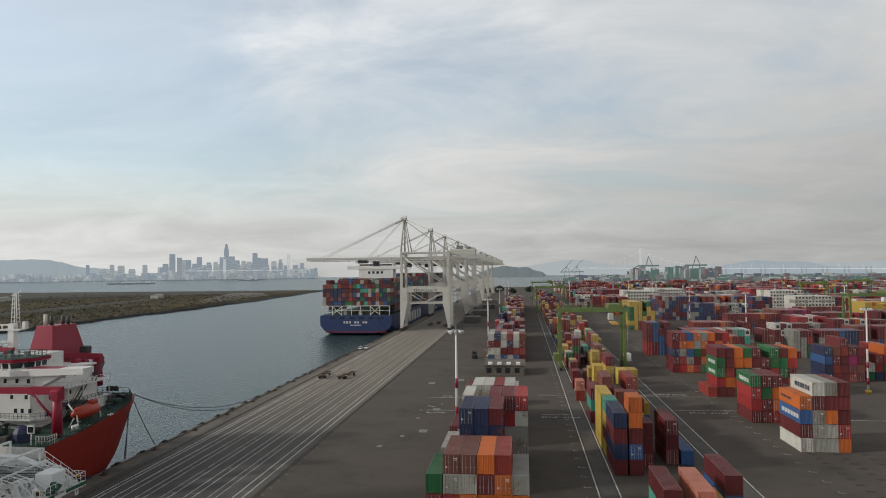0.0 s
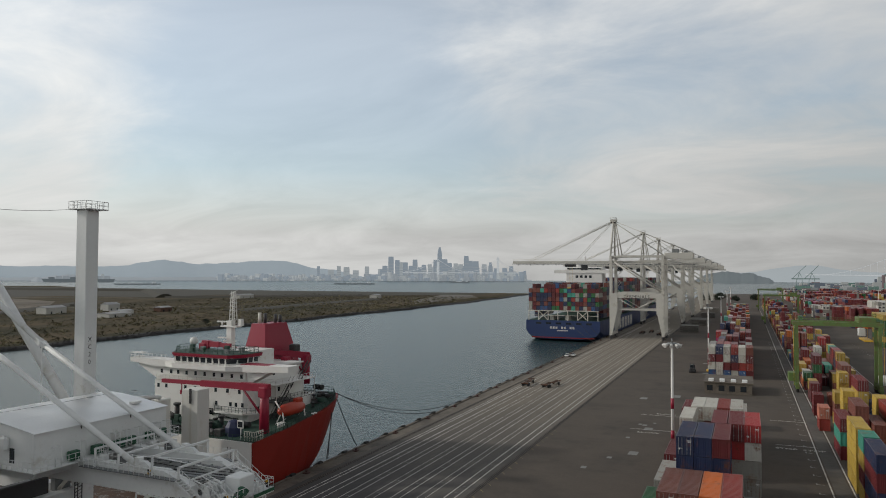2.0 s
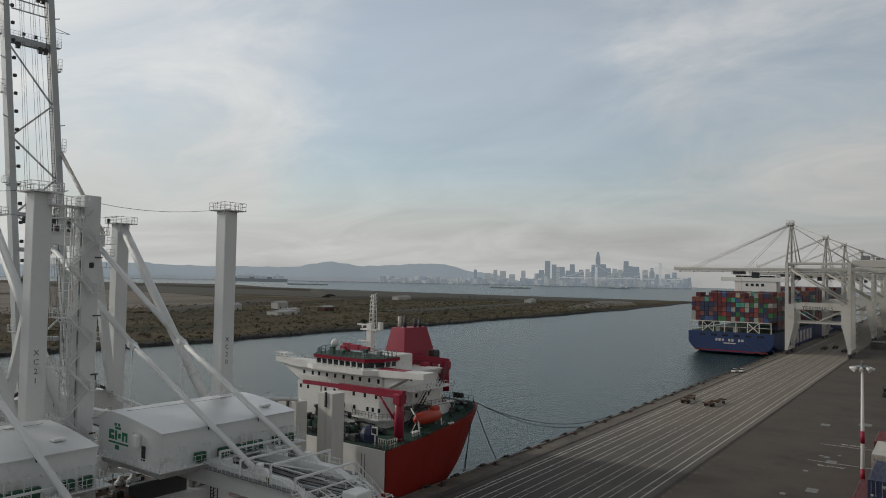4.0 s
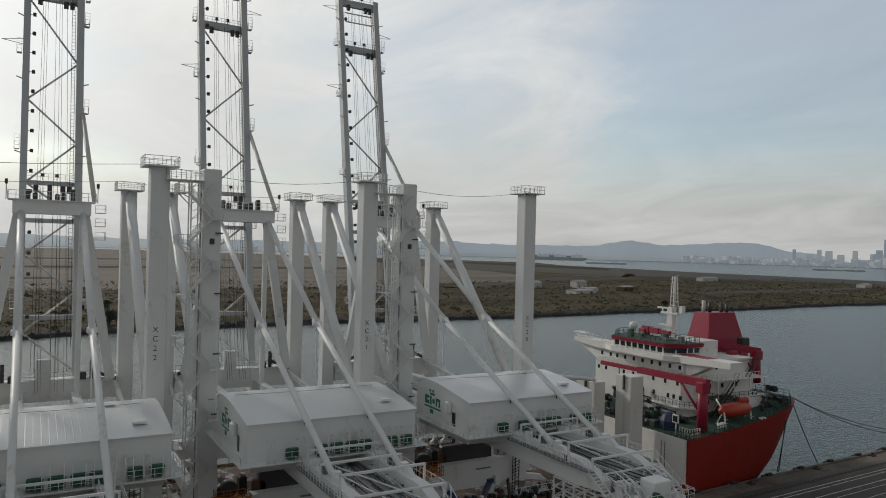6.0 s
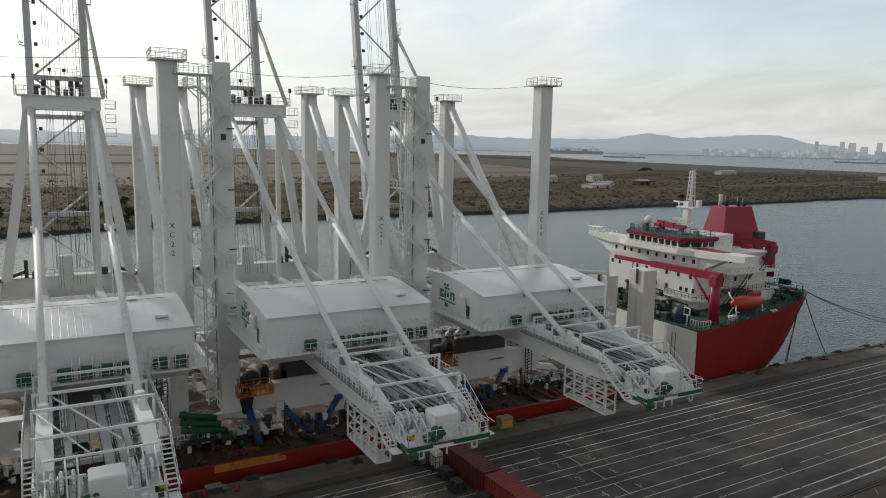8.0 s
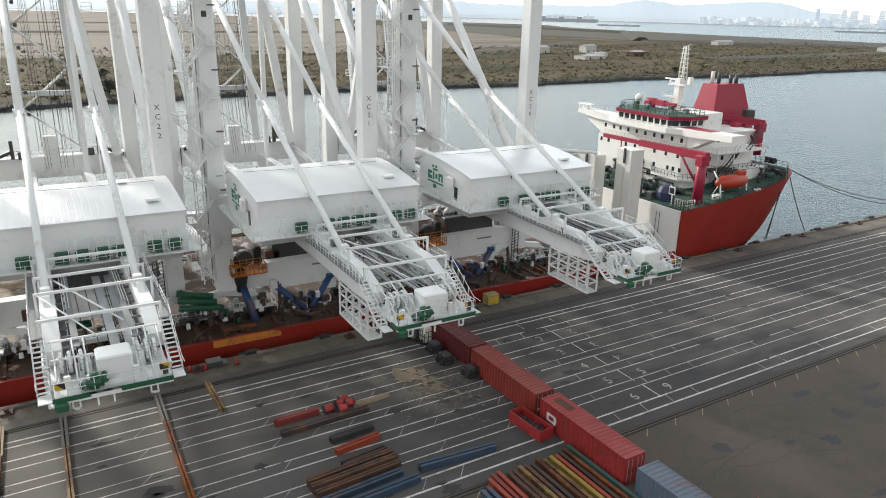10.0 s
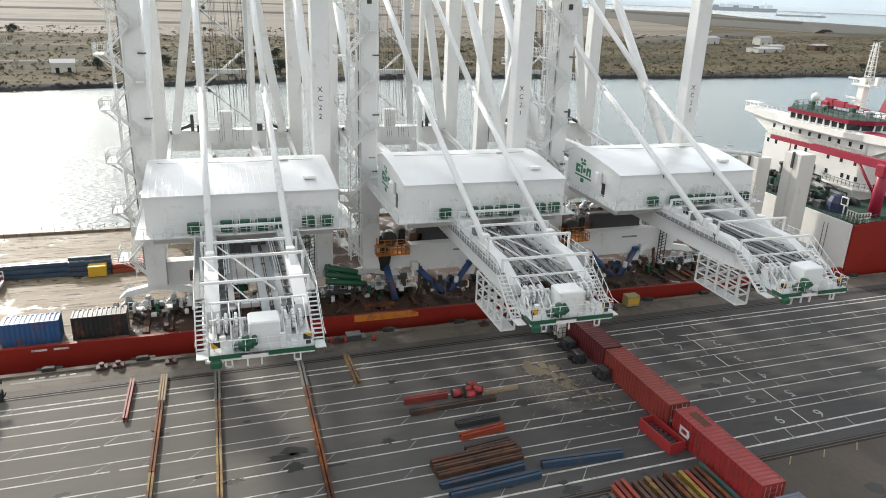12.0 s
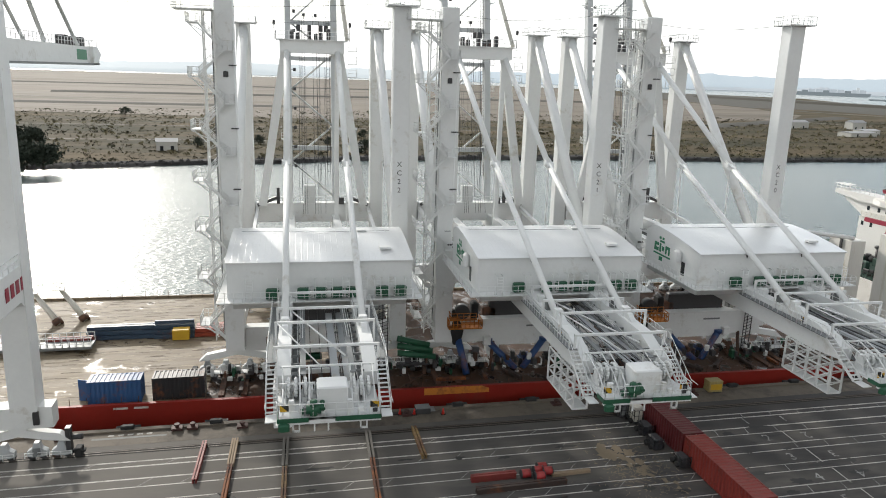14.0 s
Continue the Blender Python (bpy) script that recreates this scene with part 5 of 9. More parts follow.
def hull_ring(y, b, top, tuck, low=-1.0, keel=-7.0):
    """A hull section at y: half beam b at the top, tucked in below."""
    return [(xm - b, y, top), (xm - b + tuck, y, low), (xm - b + tuck * 2.2, y, keel), (xm + b - tuck * 2.2, y, keel), (xm + b - tuck, y, low), (xm + b, y, top)]


hull.loft([hull_ring(-150, half, DECK, 0), hull_ring(115.5, half, DECK, 0)])
part("hull", hull, M_HULLRED, SHIP, "orange-red steel hull side")
aft = Shape().loft([hull_ring(115.5, half, 8.4, 0.2), hull_ring(126, half, 9.1, 0.9), hull_ring(130, half - 0.1, 9.5, 1.3, -0.8), hull_ring(134, half - 0.3, 9.9, 1.9, -0.9, -6.0),
                    hull_ring(138, half - 0.6, 10.2, 2.3, -0.4, -5.0), hull_ring(141, half - 1.0, 10.5, 2.5, 0.6, -3.4), hull_ring(144, half - 1.7, 10.8, 2.6, 2.2, -1.4),
                    hull_ring(147, half - 2.7, 11.15, 2.5, 4.2, 1.4), hull_ring(149.5, half - 4.0, 11.4, 2.2, 5.8, 3.6), hull_ring(151.4, half - 5.4, 11.55, 1.8, 7.2, 5.4), hull_ring(152.4, half - 6.6, 11.6, 1.4, 8.4, 7.2)])
part("stern_hull", aft, M_HULLRED, SHIP, "orange-red flared stern")
part("stern_bulkhead", Shape().box(PORT + 0.4, STAR - 0.4, 115.1, 115.5, DECK, 8.5), M_SHIPWHITE, SHIP, "white end bulkhead of the raised stern")
deck = Shape().box(PORT + 0.3, STAR - 0.6, -150, 115.0, DECK - 0.02, DECK + 0.06)
part("timber_deck", deck, M_DECK, SHIP, "weathered wet timber cargo deck")
streaks = random.Random(52)                             # weathered plank edges, drag marks and loose splinters
for m, n, label in ((material("deck_streak", (0.060, 0.038, 0.019), 0.8, vary=0.5), 900, "dark weathered streaks along the deck planks"), (material("bleached_plank", (0.33, 0.28, 0.20), 0.8, vary=0.5), 700, "bleached edges of deck planks")):
    sh = Shape()
    for k in range(n):
        x, y, ln, w = streaks.uniform(PORT + 1, STAR - 1.5), streaks.uniform(-44, 33), streaks.uniform(0.4, 3.6), streaks.uniform(0.06, 0.26)
        z = DECK + 0.061 + 0.00001 * k
        a = streaks.gauss(0, 0.03)
        sh.add([(x, y, z), (x + w, y + 0.2, z), (x + w * 0.6 + a * ln, y + ln, z), (x - w * 0.3 + a * ln, y + ln * 0.8, z)], [(0, 1, 2, 3)])
    tagged(part("plank_streak", sh, m, SHIP, label), kind="stuff")
M_RUSTDECK = material("rusty_deck_plate", (0.062, 0.028, 0.013), 0.8, vary=0.6, stain=(0.028, 0.019, 0.014), stain_amount=0.6, stain_scale=0.25)
wet_over(M_RUSTDECK, 0.35, 0.52, 0.25)
part("rusty_deck", Shape().box(-99.5, STAR - 0.62, 9.0, 114.9, DECK + 0.06, DECK + 0.075).box(PORT + 0.5, -99.5, 30.0, 114.9, DECK + 0.06, DECK + 0.075), M_RUSTDECK, SHIP, "rusty brown plated deck under the cranes")
side = Shape().box(STAR - 0.5, STAR, -150, 115, DECK + 0.0, DECK + 0.95)
part("port_kerb", Shape().box(PORT, PORT + 0.4, -150, 115, DECK, DECK + 0.45), M_DECK, SHIP, "low weathered kerb at the far deck edge")
part("bulwark", side, M_HULLRED, SHIP, "low orange-red bulwark")
part("patch_plate", Shape().prism([(27.0 + 9.0, 0.45), (27.0 + 17.5, 0.45), (27.0 + 17.5, 1.0), (27.0 + 16.5, 1.38), (27.0 + 9.0, 1.38)], "x", STAR, STAR + 0.03), M_ORANGE, SHIP, "ochre patch on the bulwark")
marks = Shape()
for y in (-1.0, 1.3, 62.0, 64.4):
    marks.box(STAR, STAR + 0.02, y, y + 1.6, 0.75, 1.0)
part("hull_mark", marks, M_LINE, SHIP)
posts = Shape()
for k in range(120):
    posts.tube((STAR - 0.7, -118 + k * 1.9, DECK), (STAR - 0.7, -118 + k * 1.9, DECK + 1.7), 0.04, 4)
    posts.tube((PORT + 0.7, -118 + k * 1.9, DECK), (PORT + 0.7, -118 + k * 1.9, DECK + 1.5), 0.04, 4)
tagged(part("deck_post", posts, M_RUSTY, SHIP), kind="stuff")


dk = Shape()
rows_ = ((115.6, half - 0.3, 8.5), (126, half - 0.3, 9.2), (134, half - 0.6, 10.0), (141, half - 1.3, 10.72), (147, half - 3.0, 11.3), (152.2, half - 6.8, 11.7))
dk.add([(xm + e * b, y, z) for y, b, z in rows_ for e in (-1, 1)], [(2 * i, 2 * i + 1, 2 * i + 3, 2 * i + 2) for i in range(len(rows_) - 1)])
part("aft_deck", dk, M_DECKGREEN, SHIP, "green painted aft deck")
sh = Shape()
pts = [(STAR - 0.3, 116, 8.5), (STAR - 0.4, 126, 9.2), (STAR - 0.8, 134, 10.0), (STAR - 1.8, 141, 10.7), (STAR - 3.2, 147, 11.3), (STAR - 6.9, 152.1, 11.7), (PORT + 6.9, 152.1, 11.7)]
sh.rail(pts, 1.1, 0.05, 1.3)
part("deck_railing", sh, M_DECKGREEN, SHIP, "green deck railing")
# deckhouse tiers
HF, HL, HR = 126.0, -121.4, -96.6                       # front, port and starboard walls
house = part("deckhouse", Shape().prism([(HL, HF), (HR - 1.6, HF), (HR - 0.5, HF + 0.4), (HR, HF + 1.6), (HR, 144.5), (HL, 144.5)], "z", 8.5, 16.4), M_SHIPWHITE, SHIP, "white steel deckhouse with small square windows")
part("upper_house", Shape().prism([(HL + 0.4, HF + 0.1), (HR - 1.2, HF + 0.1), (HR - 0.6, HF + 0.9), (HR - 0.6, 142.5), (HL + 0.4, 142.5)], "z", 16.4, 19.3), M_SHIPWHITE, house)
part("aft_house", Shape().block(HL + 2, HR - 2.5, 142.5, 146, 7.7, 14.5, 0.1), M_SHIPWHITE, house)
part("starboard_annex", Shape().block(HR, HR + 3.4, 136.5, 144.0, 9.6, 13.0, 0.1), M_SHIPWHITE, house)
wing = Shape().prism([(-128.0, 20.75), (-128.0, 19.9), (HL - 0.2, 19.2), (HR - 0.2, 19.2), (-86.9, 19.7), (-86.9, 20.8), (-98.8, 20.6), (-117.6, 20.6)], 'y', HF - 0.6, HF + 2.7).box(HL - 0.4, HR + 0.5, HF + 2.7, 143.5, 19.3, 19.6)
for x, d in ((HL + 0.4, -1), (HR - 0.6, 1)):
    wing.prism([(x, 16.6), (x + d * 5.4, 19.3), (x, 19.3)], "y", HF + 0.1, HF + 2.6)
part("bridge_wing", wing, M_SHIPWHITE, house, "white bridge wings with a red top edge")
part("wing_edge", Shape().box(-98.6, -92.0, HF - 0.3, HF + 2.4, 20.62, 20.74), M_SHIPRED, house, "red line along the wing")
part("wing_railing", Shape().rail([(-127.9, HF + 2.6, 20.7), (-127.9, HF - 0.5, 20.7), (-118.0, HF - 0.5, 20.7)], 1.0, 0.04, 1.2), M_SHIPWHITE, house)
ring = [(-117.2, HF + 2.6), (-114.6, HF - 1.0), (-101.4, HF - 1.0), (-99.2, HF + 2.4), (-99.2, HF + 6.0), (-117.2, HF + 6.0)]


def round_house(grow, z0, z1, grow2=None):
    """The wheelhouse outline pushed outwards, drawn up and leaning to a second outline."""
    g2 = grow if grow2 is None else grow2
    cx, cy = -107.8, HF + 4.0

    def out(g, z):
        return [(x + g * (1 if x > cx else -1), y + g * (1 if y > cy else -1), z) for x, y in ring]
    return Shape().loft([out(grow, z0), out(g2, z1)])


wheel = part("wheelhouse", round_house(-0.2, 19.6, 22.0, 0.2), M_SHIPWHITE, house, "white wheelhouse with a crimson band")
part("window_band", round_house(0.0, 20.65, 21.65, 0.24), M_GLASS, wheel, "dark slanting wheelhouse glazing")
part("crimson_band", round_house(0.5, 21.75, 22.4, 0.6), M_SHIPRED, wheel, "crimson band under the monkey deck")
part("monkey_deck", round_house(0.5, 22.4, 22.48), M_DECKGREEN, wheel, "green monkey deck")
rr = [(x, y, 22.48) for x, y in ring]
part("monkey_railing", Shape().rail(rr + rr[:1], 1.1, 0.05, 1.2), M_DECKGREEN, wheel, "green railing")
posts_ = [(-117.35, HF + 2.5), (-116.0, HF + 0.7)] + [(-114.7 + 1.64 * i, HF - 1.16) for i in range(9)] + [(-100.2, HF + 0.7), (-99.1, HF + 2.5), (-99.1, HF + 4.2), (-99.1, HF + 5.9)]
for x, y in posts_:
    part("window_mullion", Shape().box(x - 0.13, x + 0.13, y - 0.13, y + 0.13, 20.4, 21.8), M_SHIPWHITE, wheel)
for x, y, h, m in ((-112.2, HF + 1.0, 1.5, M_DECKGREEN), (-110.6, HF + 2.4, 1.0, M_GRATE), (-105.0, HF + 3.2, 1.3, M_DECKGREEN), (-103.2, HF + 1.2, 0.8, M_GRATE), (-101.6, HF + 3.6, 1.1, M_GRATE)):
    part("monkey_deck_locker", Shape().block(x - 0.5, x + 0.5, y - 0.4, y + 0.4, 22.48, 22.48 + h, 0.08), m, wheel)
part("chart_house", Shape().block(-108.0, -99.8, HF + 6.0, HF + 12.0, 19.6, 22.7, 0.1), M_SHIPWHITE, wheel, "white block behind the wheelhouse")
part("bridge_front_walk", Shape().prism([(-118.0, HF - 0.6), (-115.0, HF - 1.9), (-101.0, HF - 1.9), (-98.0, HF - 0.6)], "z", 19.3, 20.3), M_SHIPWHITE, wheel)
win = Shape().box(-0.30, 0.30, -0.04, 0.04, -0.40, 0.40).mesh("window", M_GLASS)
win_side = Shape().box(-0.04, 0.04, -0.32, 0.32, -0.42, 0.42).mesh("window", M_GLASS)
for z, xs in ((18.2, (-119.6, -117.0, -115.1, -112.8, -110.4, -108.0, -105.6, -103.5, -101.0, -98.6)), (15.2, (-120.4, -118.2, -113.0, -110.4, -105.0, -102.0, -99.0)), (12.6, (-107.7, -104.8, -101.2, -99.8, -98.2)), (10.6, (-113.5, -106.2))):
    for x in xs:
        part("window", win, None, house).location = (x, HF + (0.09 if z > 16.4 else -0.01), z)
for z, ys in ((18.0, (128.5, 131, 134.5, 138)), (14.6, (129.5, 132, 135.5, 139.5)), (11.6, (128.8, 131.5, 134.5))):
    for y in ys:
        part("window", win_side, None, house).location = (HR - 0.59 if z > 16.4 else HR + 0.01, y, z)
# galleries, pipes and ventilators on the front
gal = Shape().prism([(-104.5, HF - 0.9), (-103.8, HF - 1.3), (-97.2, HF - 1.3), (-95.2, HF + 0.4), (-95.2, HF + 4.0), (-96.0, HF + 4.0), (-96.0, HF + 1.6), (-97.5, HF), (-104.5, HF)], "z", 10.9, 11.25)
part("front_gallery", gal, M_SHIPWHITE, house, "white curved gallery")
part("gallery_railing", Shape().rail([(-104.4, HF - 0.9, 11.25), (-97.2, HF - 1.25, 11.25), (-95.3, HF + 0.4, 11.25), (-95.3, HF + 4.0, 11.25)], 1.0, 0.04, 0.9), M_DECKGREEN, house)
part("upper_front_rail", Shape().rail([(HL + 0.5, HF - 0.1, 16.45), (HR - 1.2, HF - 0.1, 16.45)], 1.0, 0.035, 1.2).box(HL + 0.4, HR - 1.0, HF - 0.2, HF, 16.35, 16.45), M_CREAM, house)
for k, (x0, x1, za, zb) in enumerate(((-112.0, -105.4, 11.4, 10.2), (-111.0, -103.5, 10.6, 9.0), (-109.0, -108.4, 13.0, 8.6), (-103.0, -99.0, 9.9, 9.3))):
    part("wall_pipe", Shape().line([(x0, HF - 0.3, 8.7), (x0, HF - 0.3, za), (x1, HF - 0.3, za), (x1, HF - 0.3, zb)], 0.12, 5), M_STEEL, house)
for x, y, h, r in ((-107.2, HF - 1.4, 4.2, 0.55), (-109.6, HF - 2.6, 2.2, 0.4), (-113.2, HF - 2.0, 3.2, 0.5), (-101.0, HF - 2.8, 1.8, 0.45), (-118.0, HF - 2.4, 3.0, 0.5)):
    part("deck_ventilator", Shape().tube((x, y, 8.8), (x, y, 8.8 + h), r, 10).tube((x, y, 8.7 + h), (x, y, 9.1 + h), r * 1.5, 10), M_STEEL, SHIP, "dark steel mushroom ventilator")
for z, y0, y1, w in ((12.8, HF + 1.6, 145.0, 3.4), (16.4, HF + 1.0, 143.5, 3.8)):
    g = Shape().box(HR, HR + w, y0 + 2.4, y1, z - 0.14, z).rail([(HR + 0.2, y0 + 2.4, z), (HR + w - 0.05, y0 + 2.4, z), (HR + w - 0.05, y1, z)], 1.1, 0.04, 1.2)
    for k in range(4):
        g.tube((HR + w - 0.2, y0 + 3 + k * 4.4, z - 3.4), (HR + w - 0.2, y0 + 3 + k * 4.4, z - 0.1), 0.1, 5)
    part("side_gallery", g, M_STEEL if z < 14 else M_SHIPWHITE, house)
for y, z in ((129.5, 9.4), (133.0, 12.8), (139.0, 16.4), (138, 9.8)):
    s = Shape()
    for d in (0, 0.8):
        s.beam((HR + 2.4 + d, y, z), (HR + 2.4 + d, y + 3.4, z + 3.5), 0.08, 0.25).line([(HR + 2.4 + d, y, z + 1), (HR + 2.4 + d, y + 3.4, z + 4.5)], 0.04, 4)
    for k in range(12):
        s.box(HR + 2.4, HR + 3.2, y + 0.28 * k, y + 0.28 * k + 0.2, z + 0.29 * k, z + 0.29 * k + 0.03)
    part("outer_stair", s, M_STEEL, house)
# funnel, mast, domes
fun = Shape().loft([[(-110.0, 139.4, 18.4), (-103.4, 139.4, 18.4), (-103.4, 152.0, 18.4), (-110.0, 152.0, 18.4)], [(-108.3, 141.0, 27.5), (-104.6, 141.0, 27.5), (-104.6, 148.8, 27.5), (-108.3, 148.8, 27.5)]])
funnel = part("funnel", fun, M_SHIPRED, SHIP, "crimson tapered funnel")
part("funnel_base", Shape().block(-114, -100, 138.2, 151.2, 13.8, 18.5, 0.1), M_SHIPWHITE, funnel)
for x, y, h in ((-107.4, 142.6, 29.9), (-106.8, 143.8, 29.7), (-106.0, 146.4, 29.4), (-105.6, 147.6, 29.2)):
    part("exhaust_pipe", Shape().tube((x, y, 27.2), (x, y, h), 0.38, 10), M_CREAM if x < -107 else M_STEEL, funnel)
part("funnel_vent", Shape().block(-101.2, -99.6, 142, 144, 18.4, 20.4, 0.2), M_SHIPRED, funnel)
part("dark_ventilator", Shape().block(-102.2, -100.4, 146.4, 148.4, 20.6, 22.7, 0.2), M_STEEL, funnel)
mast = Shape().beam((-108.0, 133.5, 18.8), (-108.0, 133.5, 29.0), 1.3, 1.3, (0, 1, 0)).box(-110.2, -105.8, 132.6, 134.4, 27.6, 27.9).box(-109.6, -107.0, 132.9, 134.1, 24.4, 24.7)
for dx, dy in ((-0.7, -0.5), (0.7, -0.5), (0.7, 0.5), (-0.7, 0.5)):
    mast.tube((-107.4 + dx, 133.5 + dy, 27.9), (-107.4 + dx * 0.5, 133.5 + dy * 0.5, 35.3), 0.09, 4)
for k in range(8):
    z = 28.4 + k * 0.9
    mast.line([(-108.1, 133, z), (-106.7, 134, z + 0.9)], 0.06, 4).box(-108.0, -106.8, 133, 134, z, z + 0.06)
mast_ob = part("radar_mast", mast, M_SHIPWHITE, SHIP, "white lattice radar mast")
mast_ob.location = (-1.2, 1.7, -0.5)
part("radar_scanner", Shape().box(-111.4, -108.8, 132.9, 133.2, 28.6, 28.9).tube((-110, 133, 27.9), (-110, 133, 28.6), 0.15, 6).box(-110.6, -108.2, 132.3, 132.5, 25.2, 25.5).box(-105.6, -104.9, 133, 134, 27.9, 29.4), M_SHIPWHITE, mast_ob)


def dome(center, r, m, name, parent):
    s = Shape()
    x, y, z = center
    s.loft([[(x + r * math.cos(a) * math.cos(math.tau * i / 12), y + r * math.cos(a) * math.sin(math.tau * i / 12), z + r * math.sin(a)) for i in range(12)] for a in (-1.2, -0.7, -0.2, 0.3, 0.8, 1.25, 1.5)], True)
    s.tube((x, y, z - r - 0.8), (x, y, z - r * 0.8), r * 0.35, 6)
    return part(name, s, m, parent)


dome((-114.2, 129.5, 24.4), 0.85, M_SHIPWHITE, "satellite_dome", SHIP)
dome((-109.0, 127, 23.2), 0.4, M_GREEN, "green_lamp", SHIP)
part("wing_awning", Shape().box(-129.0, -125.6, 126.0, 128.0, 21.6, 21.68).tube((-128.4, 127, 20.4), (-128.4, 127, 21.6), 0.05, 4).tube((-126.2, 127, 20.4), (-126.2, 127, 21.6), 0.05, 4), M_SHIPWHITE, SHIP)


def deck_crane(base, tip, post_h, m, name):
    """A pedestal crane: pedestal, slewing head and a tapered jib resting level."""
    b, t = Vector(base), Vector(tip)
    top = b + Vector((0, 0, post_h))
    c = part(name, Shape().tube(b, top, 0.95, 12, 0.8).block(b.x - 0.95, b.x + 0.95, b.y - 0.95, b.y + 0.95, top.z - 1.7, top.z + 0.2, 0.25), m, SHIP, "crimson deck crane")
    d = (t - top)
    jib = Shape().beam(top - d * 0.04, top + d * 0.22, 1.0, 1.4).beam(top + d * 0.20, top + d * 0.6, 0.8, 1.15).beam(top + d * 0.58, t, 0.6, 0.75)
    part("jib", jib, m, c)
    part("luffing_ram", Shape().tube(b + Vector((0, 0, post_h * 0.45)) + d.normalized(), top + d * 0.22, 0.22, 6), m, c)
    part("hook_block", Shape().tube(top + d * 0.8, top + d * 0.8 - Vector((0, 0, 1.8)), 0.12, 5).block(top.x + d.x * 0.8 - 0.3, top.x + d.x * 0.8 + 0.3, top.y + d.y * 0.8 - 0.3, top.y + d.y * 0.8 + 0.3, top.z + d.z * 0.8 - 2.4, top.z + d.z * 0.8 - 1.6, 0.1), m, c)


deck_crane((-89.3, 121.5, 8.6), (-114.6, 121.4, 17.1), 8.7, M_SHIPRED, "provision_crane")
deck_crane((-99.0, 148.6, 13.8), (-111.5, 135.5, 22.6), 6.4, M_SHIPRED, "stores_crane")
deck_crane((-114.0, 132.5, 19.6), (-106.0, 131.4, 23.6), 4.0, M_SHIPRED, "aerial_crane")
# lifeboat on its davits
bx, by, bz = -89.8, 130.6, 11.8
boat = Shape().loft([[(bx + 1.35 * w * math.cos(a), by + k, bz + (1.35 if math.sin(a) > 0 else 1.25) * w * math.sin(a)) for a in [math.tau * i / 12 for i in range(12)]]
                     for k, w in ((-4.0, 0.15), (-3.5, 0.6), (-2.2, 0.95), (0, 1.0), (2.4, 0.95), (3.6, 0.6), (4.0, 0.15))], True)
boat_ob = part("lifeboat", boat, M_LIFEBOAT, SHIP, "orange enclosed lifeboat")
part("boat_canopy", Shape().block(bx - 0.6, bx + 0.6, by + 1.2, by + 3.2, bz + 1.0, bz + 1.9, 0.2), M_LIFEBOAT, boat_ob)
for y in (by - 3.6, by + 3.4):
    d = Shape().line([(bx + 1.2, y, 7.8), (bx + 0.6, y, 11.6), (bx - 1.2, y, 13.8)], 0.14, 6).line([(bx - 1.6, y, 8.4), (bx + 0.4, y, 11.8)], 0.10, 6)
    for k in range(4):
        d.tube((bx + 1.1, y - 0.4, 8.4 + k * 0.7), (bx + 1.1, y + 0.4, 8.4 + k * 0.7), 0.06, 4)
    part("davit", d, M_SHIPWHITE, SHIP, "white davit")
# deck gear round the stern
part("blue_winch_cover", Shape().loft([[(-93.8 + r * math.cos(k * math.tau / 8), 118.4 + r * 0.8 * math.sin(k * math.tau / 8), z) for k in range(8)] for r, z in ((1.7, 8.6), (1.7, 10.2), (1.2, 11.2), (0.5, 11.5))]), M_BOXNAVY, SHIP, "dark blue cover over a winch")
heap = random.Random(8)
for k in range(64):
    front = k < 46
    x = heap.uniform(-122, -96) if front else heap.uniform(-100, -90)
    y = heap.uniform(116.0, 124.0) if front else heap.uniform(138, 148)
    z = 8.5 + (y - 115.6) * 0.067 if y < 126 else 9.2 + (y - 126) * 0.11
    w, d, h = heap.uniform(0.4, 1.6), heap.uniform(0.4, 1.4), heap.uniform(0.5, 1.9)
    m = heap.choice((M_STEEL, M_BLACK, M_DECKGREEN, M_STEEL, M_DECKGREEN, M_SHIPWHITE if k % 5 == 0 else M_STEEL))
    sh = Shape().block(x, x + w, y, y + d, z, z + h, 0.12)
    if k % 3 == 0:
        sh = Shape().tube((x, y, z + 0.6), (x + w + 0.6, y, z + 0.6), 0.55, 10).box(x + 0.1, x + 0.25, y - 0.6, y + 0.6, z, z + 1.1)
    elif k % 3 == 1:
        sh = Shape().tube((x, y, z), (x, y, z + h), 0.3, 8).tube((x, y, z + h), (x, y, z + h + 0.3), 0.5, 8)
    part("deck_machinery", sh, m, SHIP)
part("forward_railing", Shape().rail([(PORT + 0.8, 115.7, 8.5), (STAR - 0.6, 115.7, 8.5)], 1.05, 0.04, 1.1), M_DECKGREEN, SHIP)
screen = part("deck_screen", Shape().block(-91.4, -90.0, 116.4, 116.6, 10.6, 12.0, 0.05).tube((-90.7, 116.6, 8.5), (-90.7, 116.6, 10.7), 0.12, 5), M_SHIPWHITE, SHIP)
part("screen_face", Shape().box(-91.2, -90.2, 116.36, 116.4, 10.8, 11.8), M_GLASS, screen)
part("side_rack", Shape().rail([(STAR - 2.6, 116.2, 8.5), (STAR - 0.4, 116.2, 8.5), (STAR - 0.4, 118.6, 8.5)], 1.7, 0.09, 0.6), M_CREAM, SHIP)
for i in range(6):
    x = -96.0 - i * 0.9 if i < 3 else -99.5 - i * 0.9
    part("mooring_drum", Shape().tube((x, 150.2, 12.9), (x + 0.5, 150.2, 12.9), 0.6, 10), M_BLACK, SHIP)
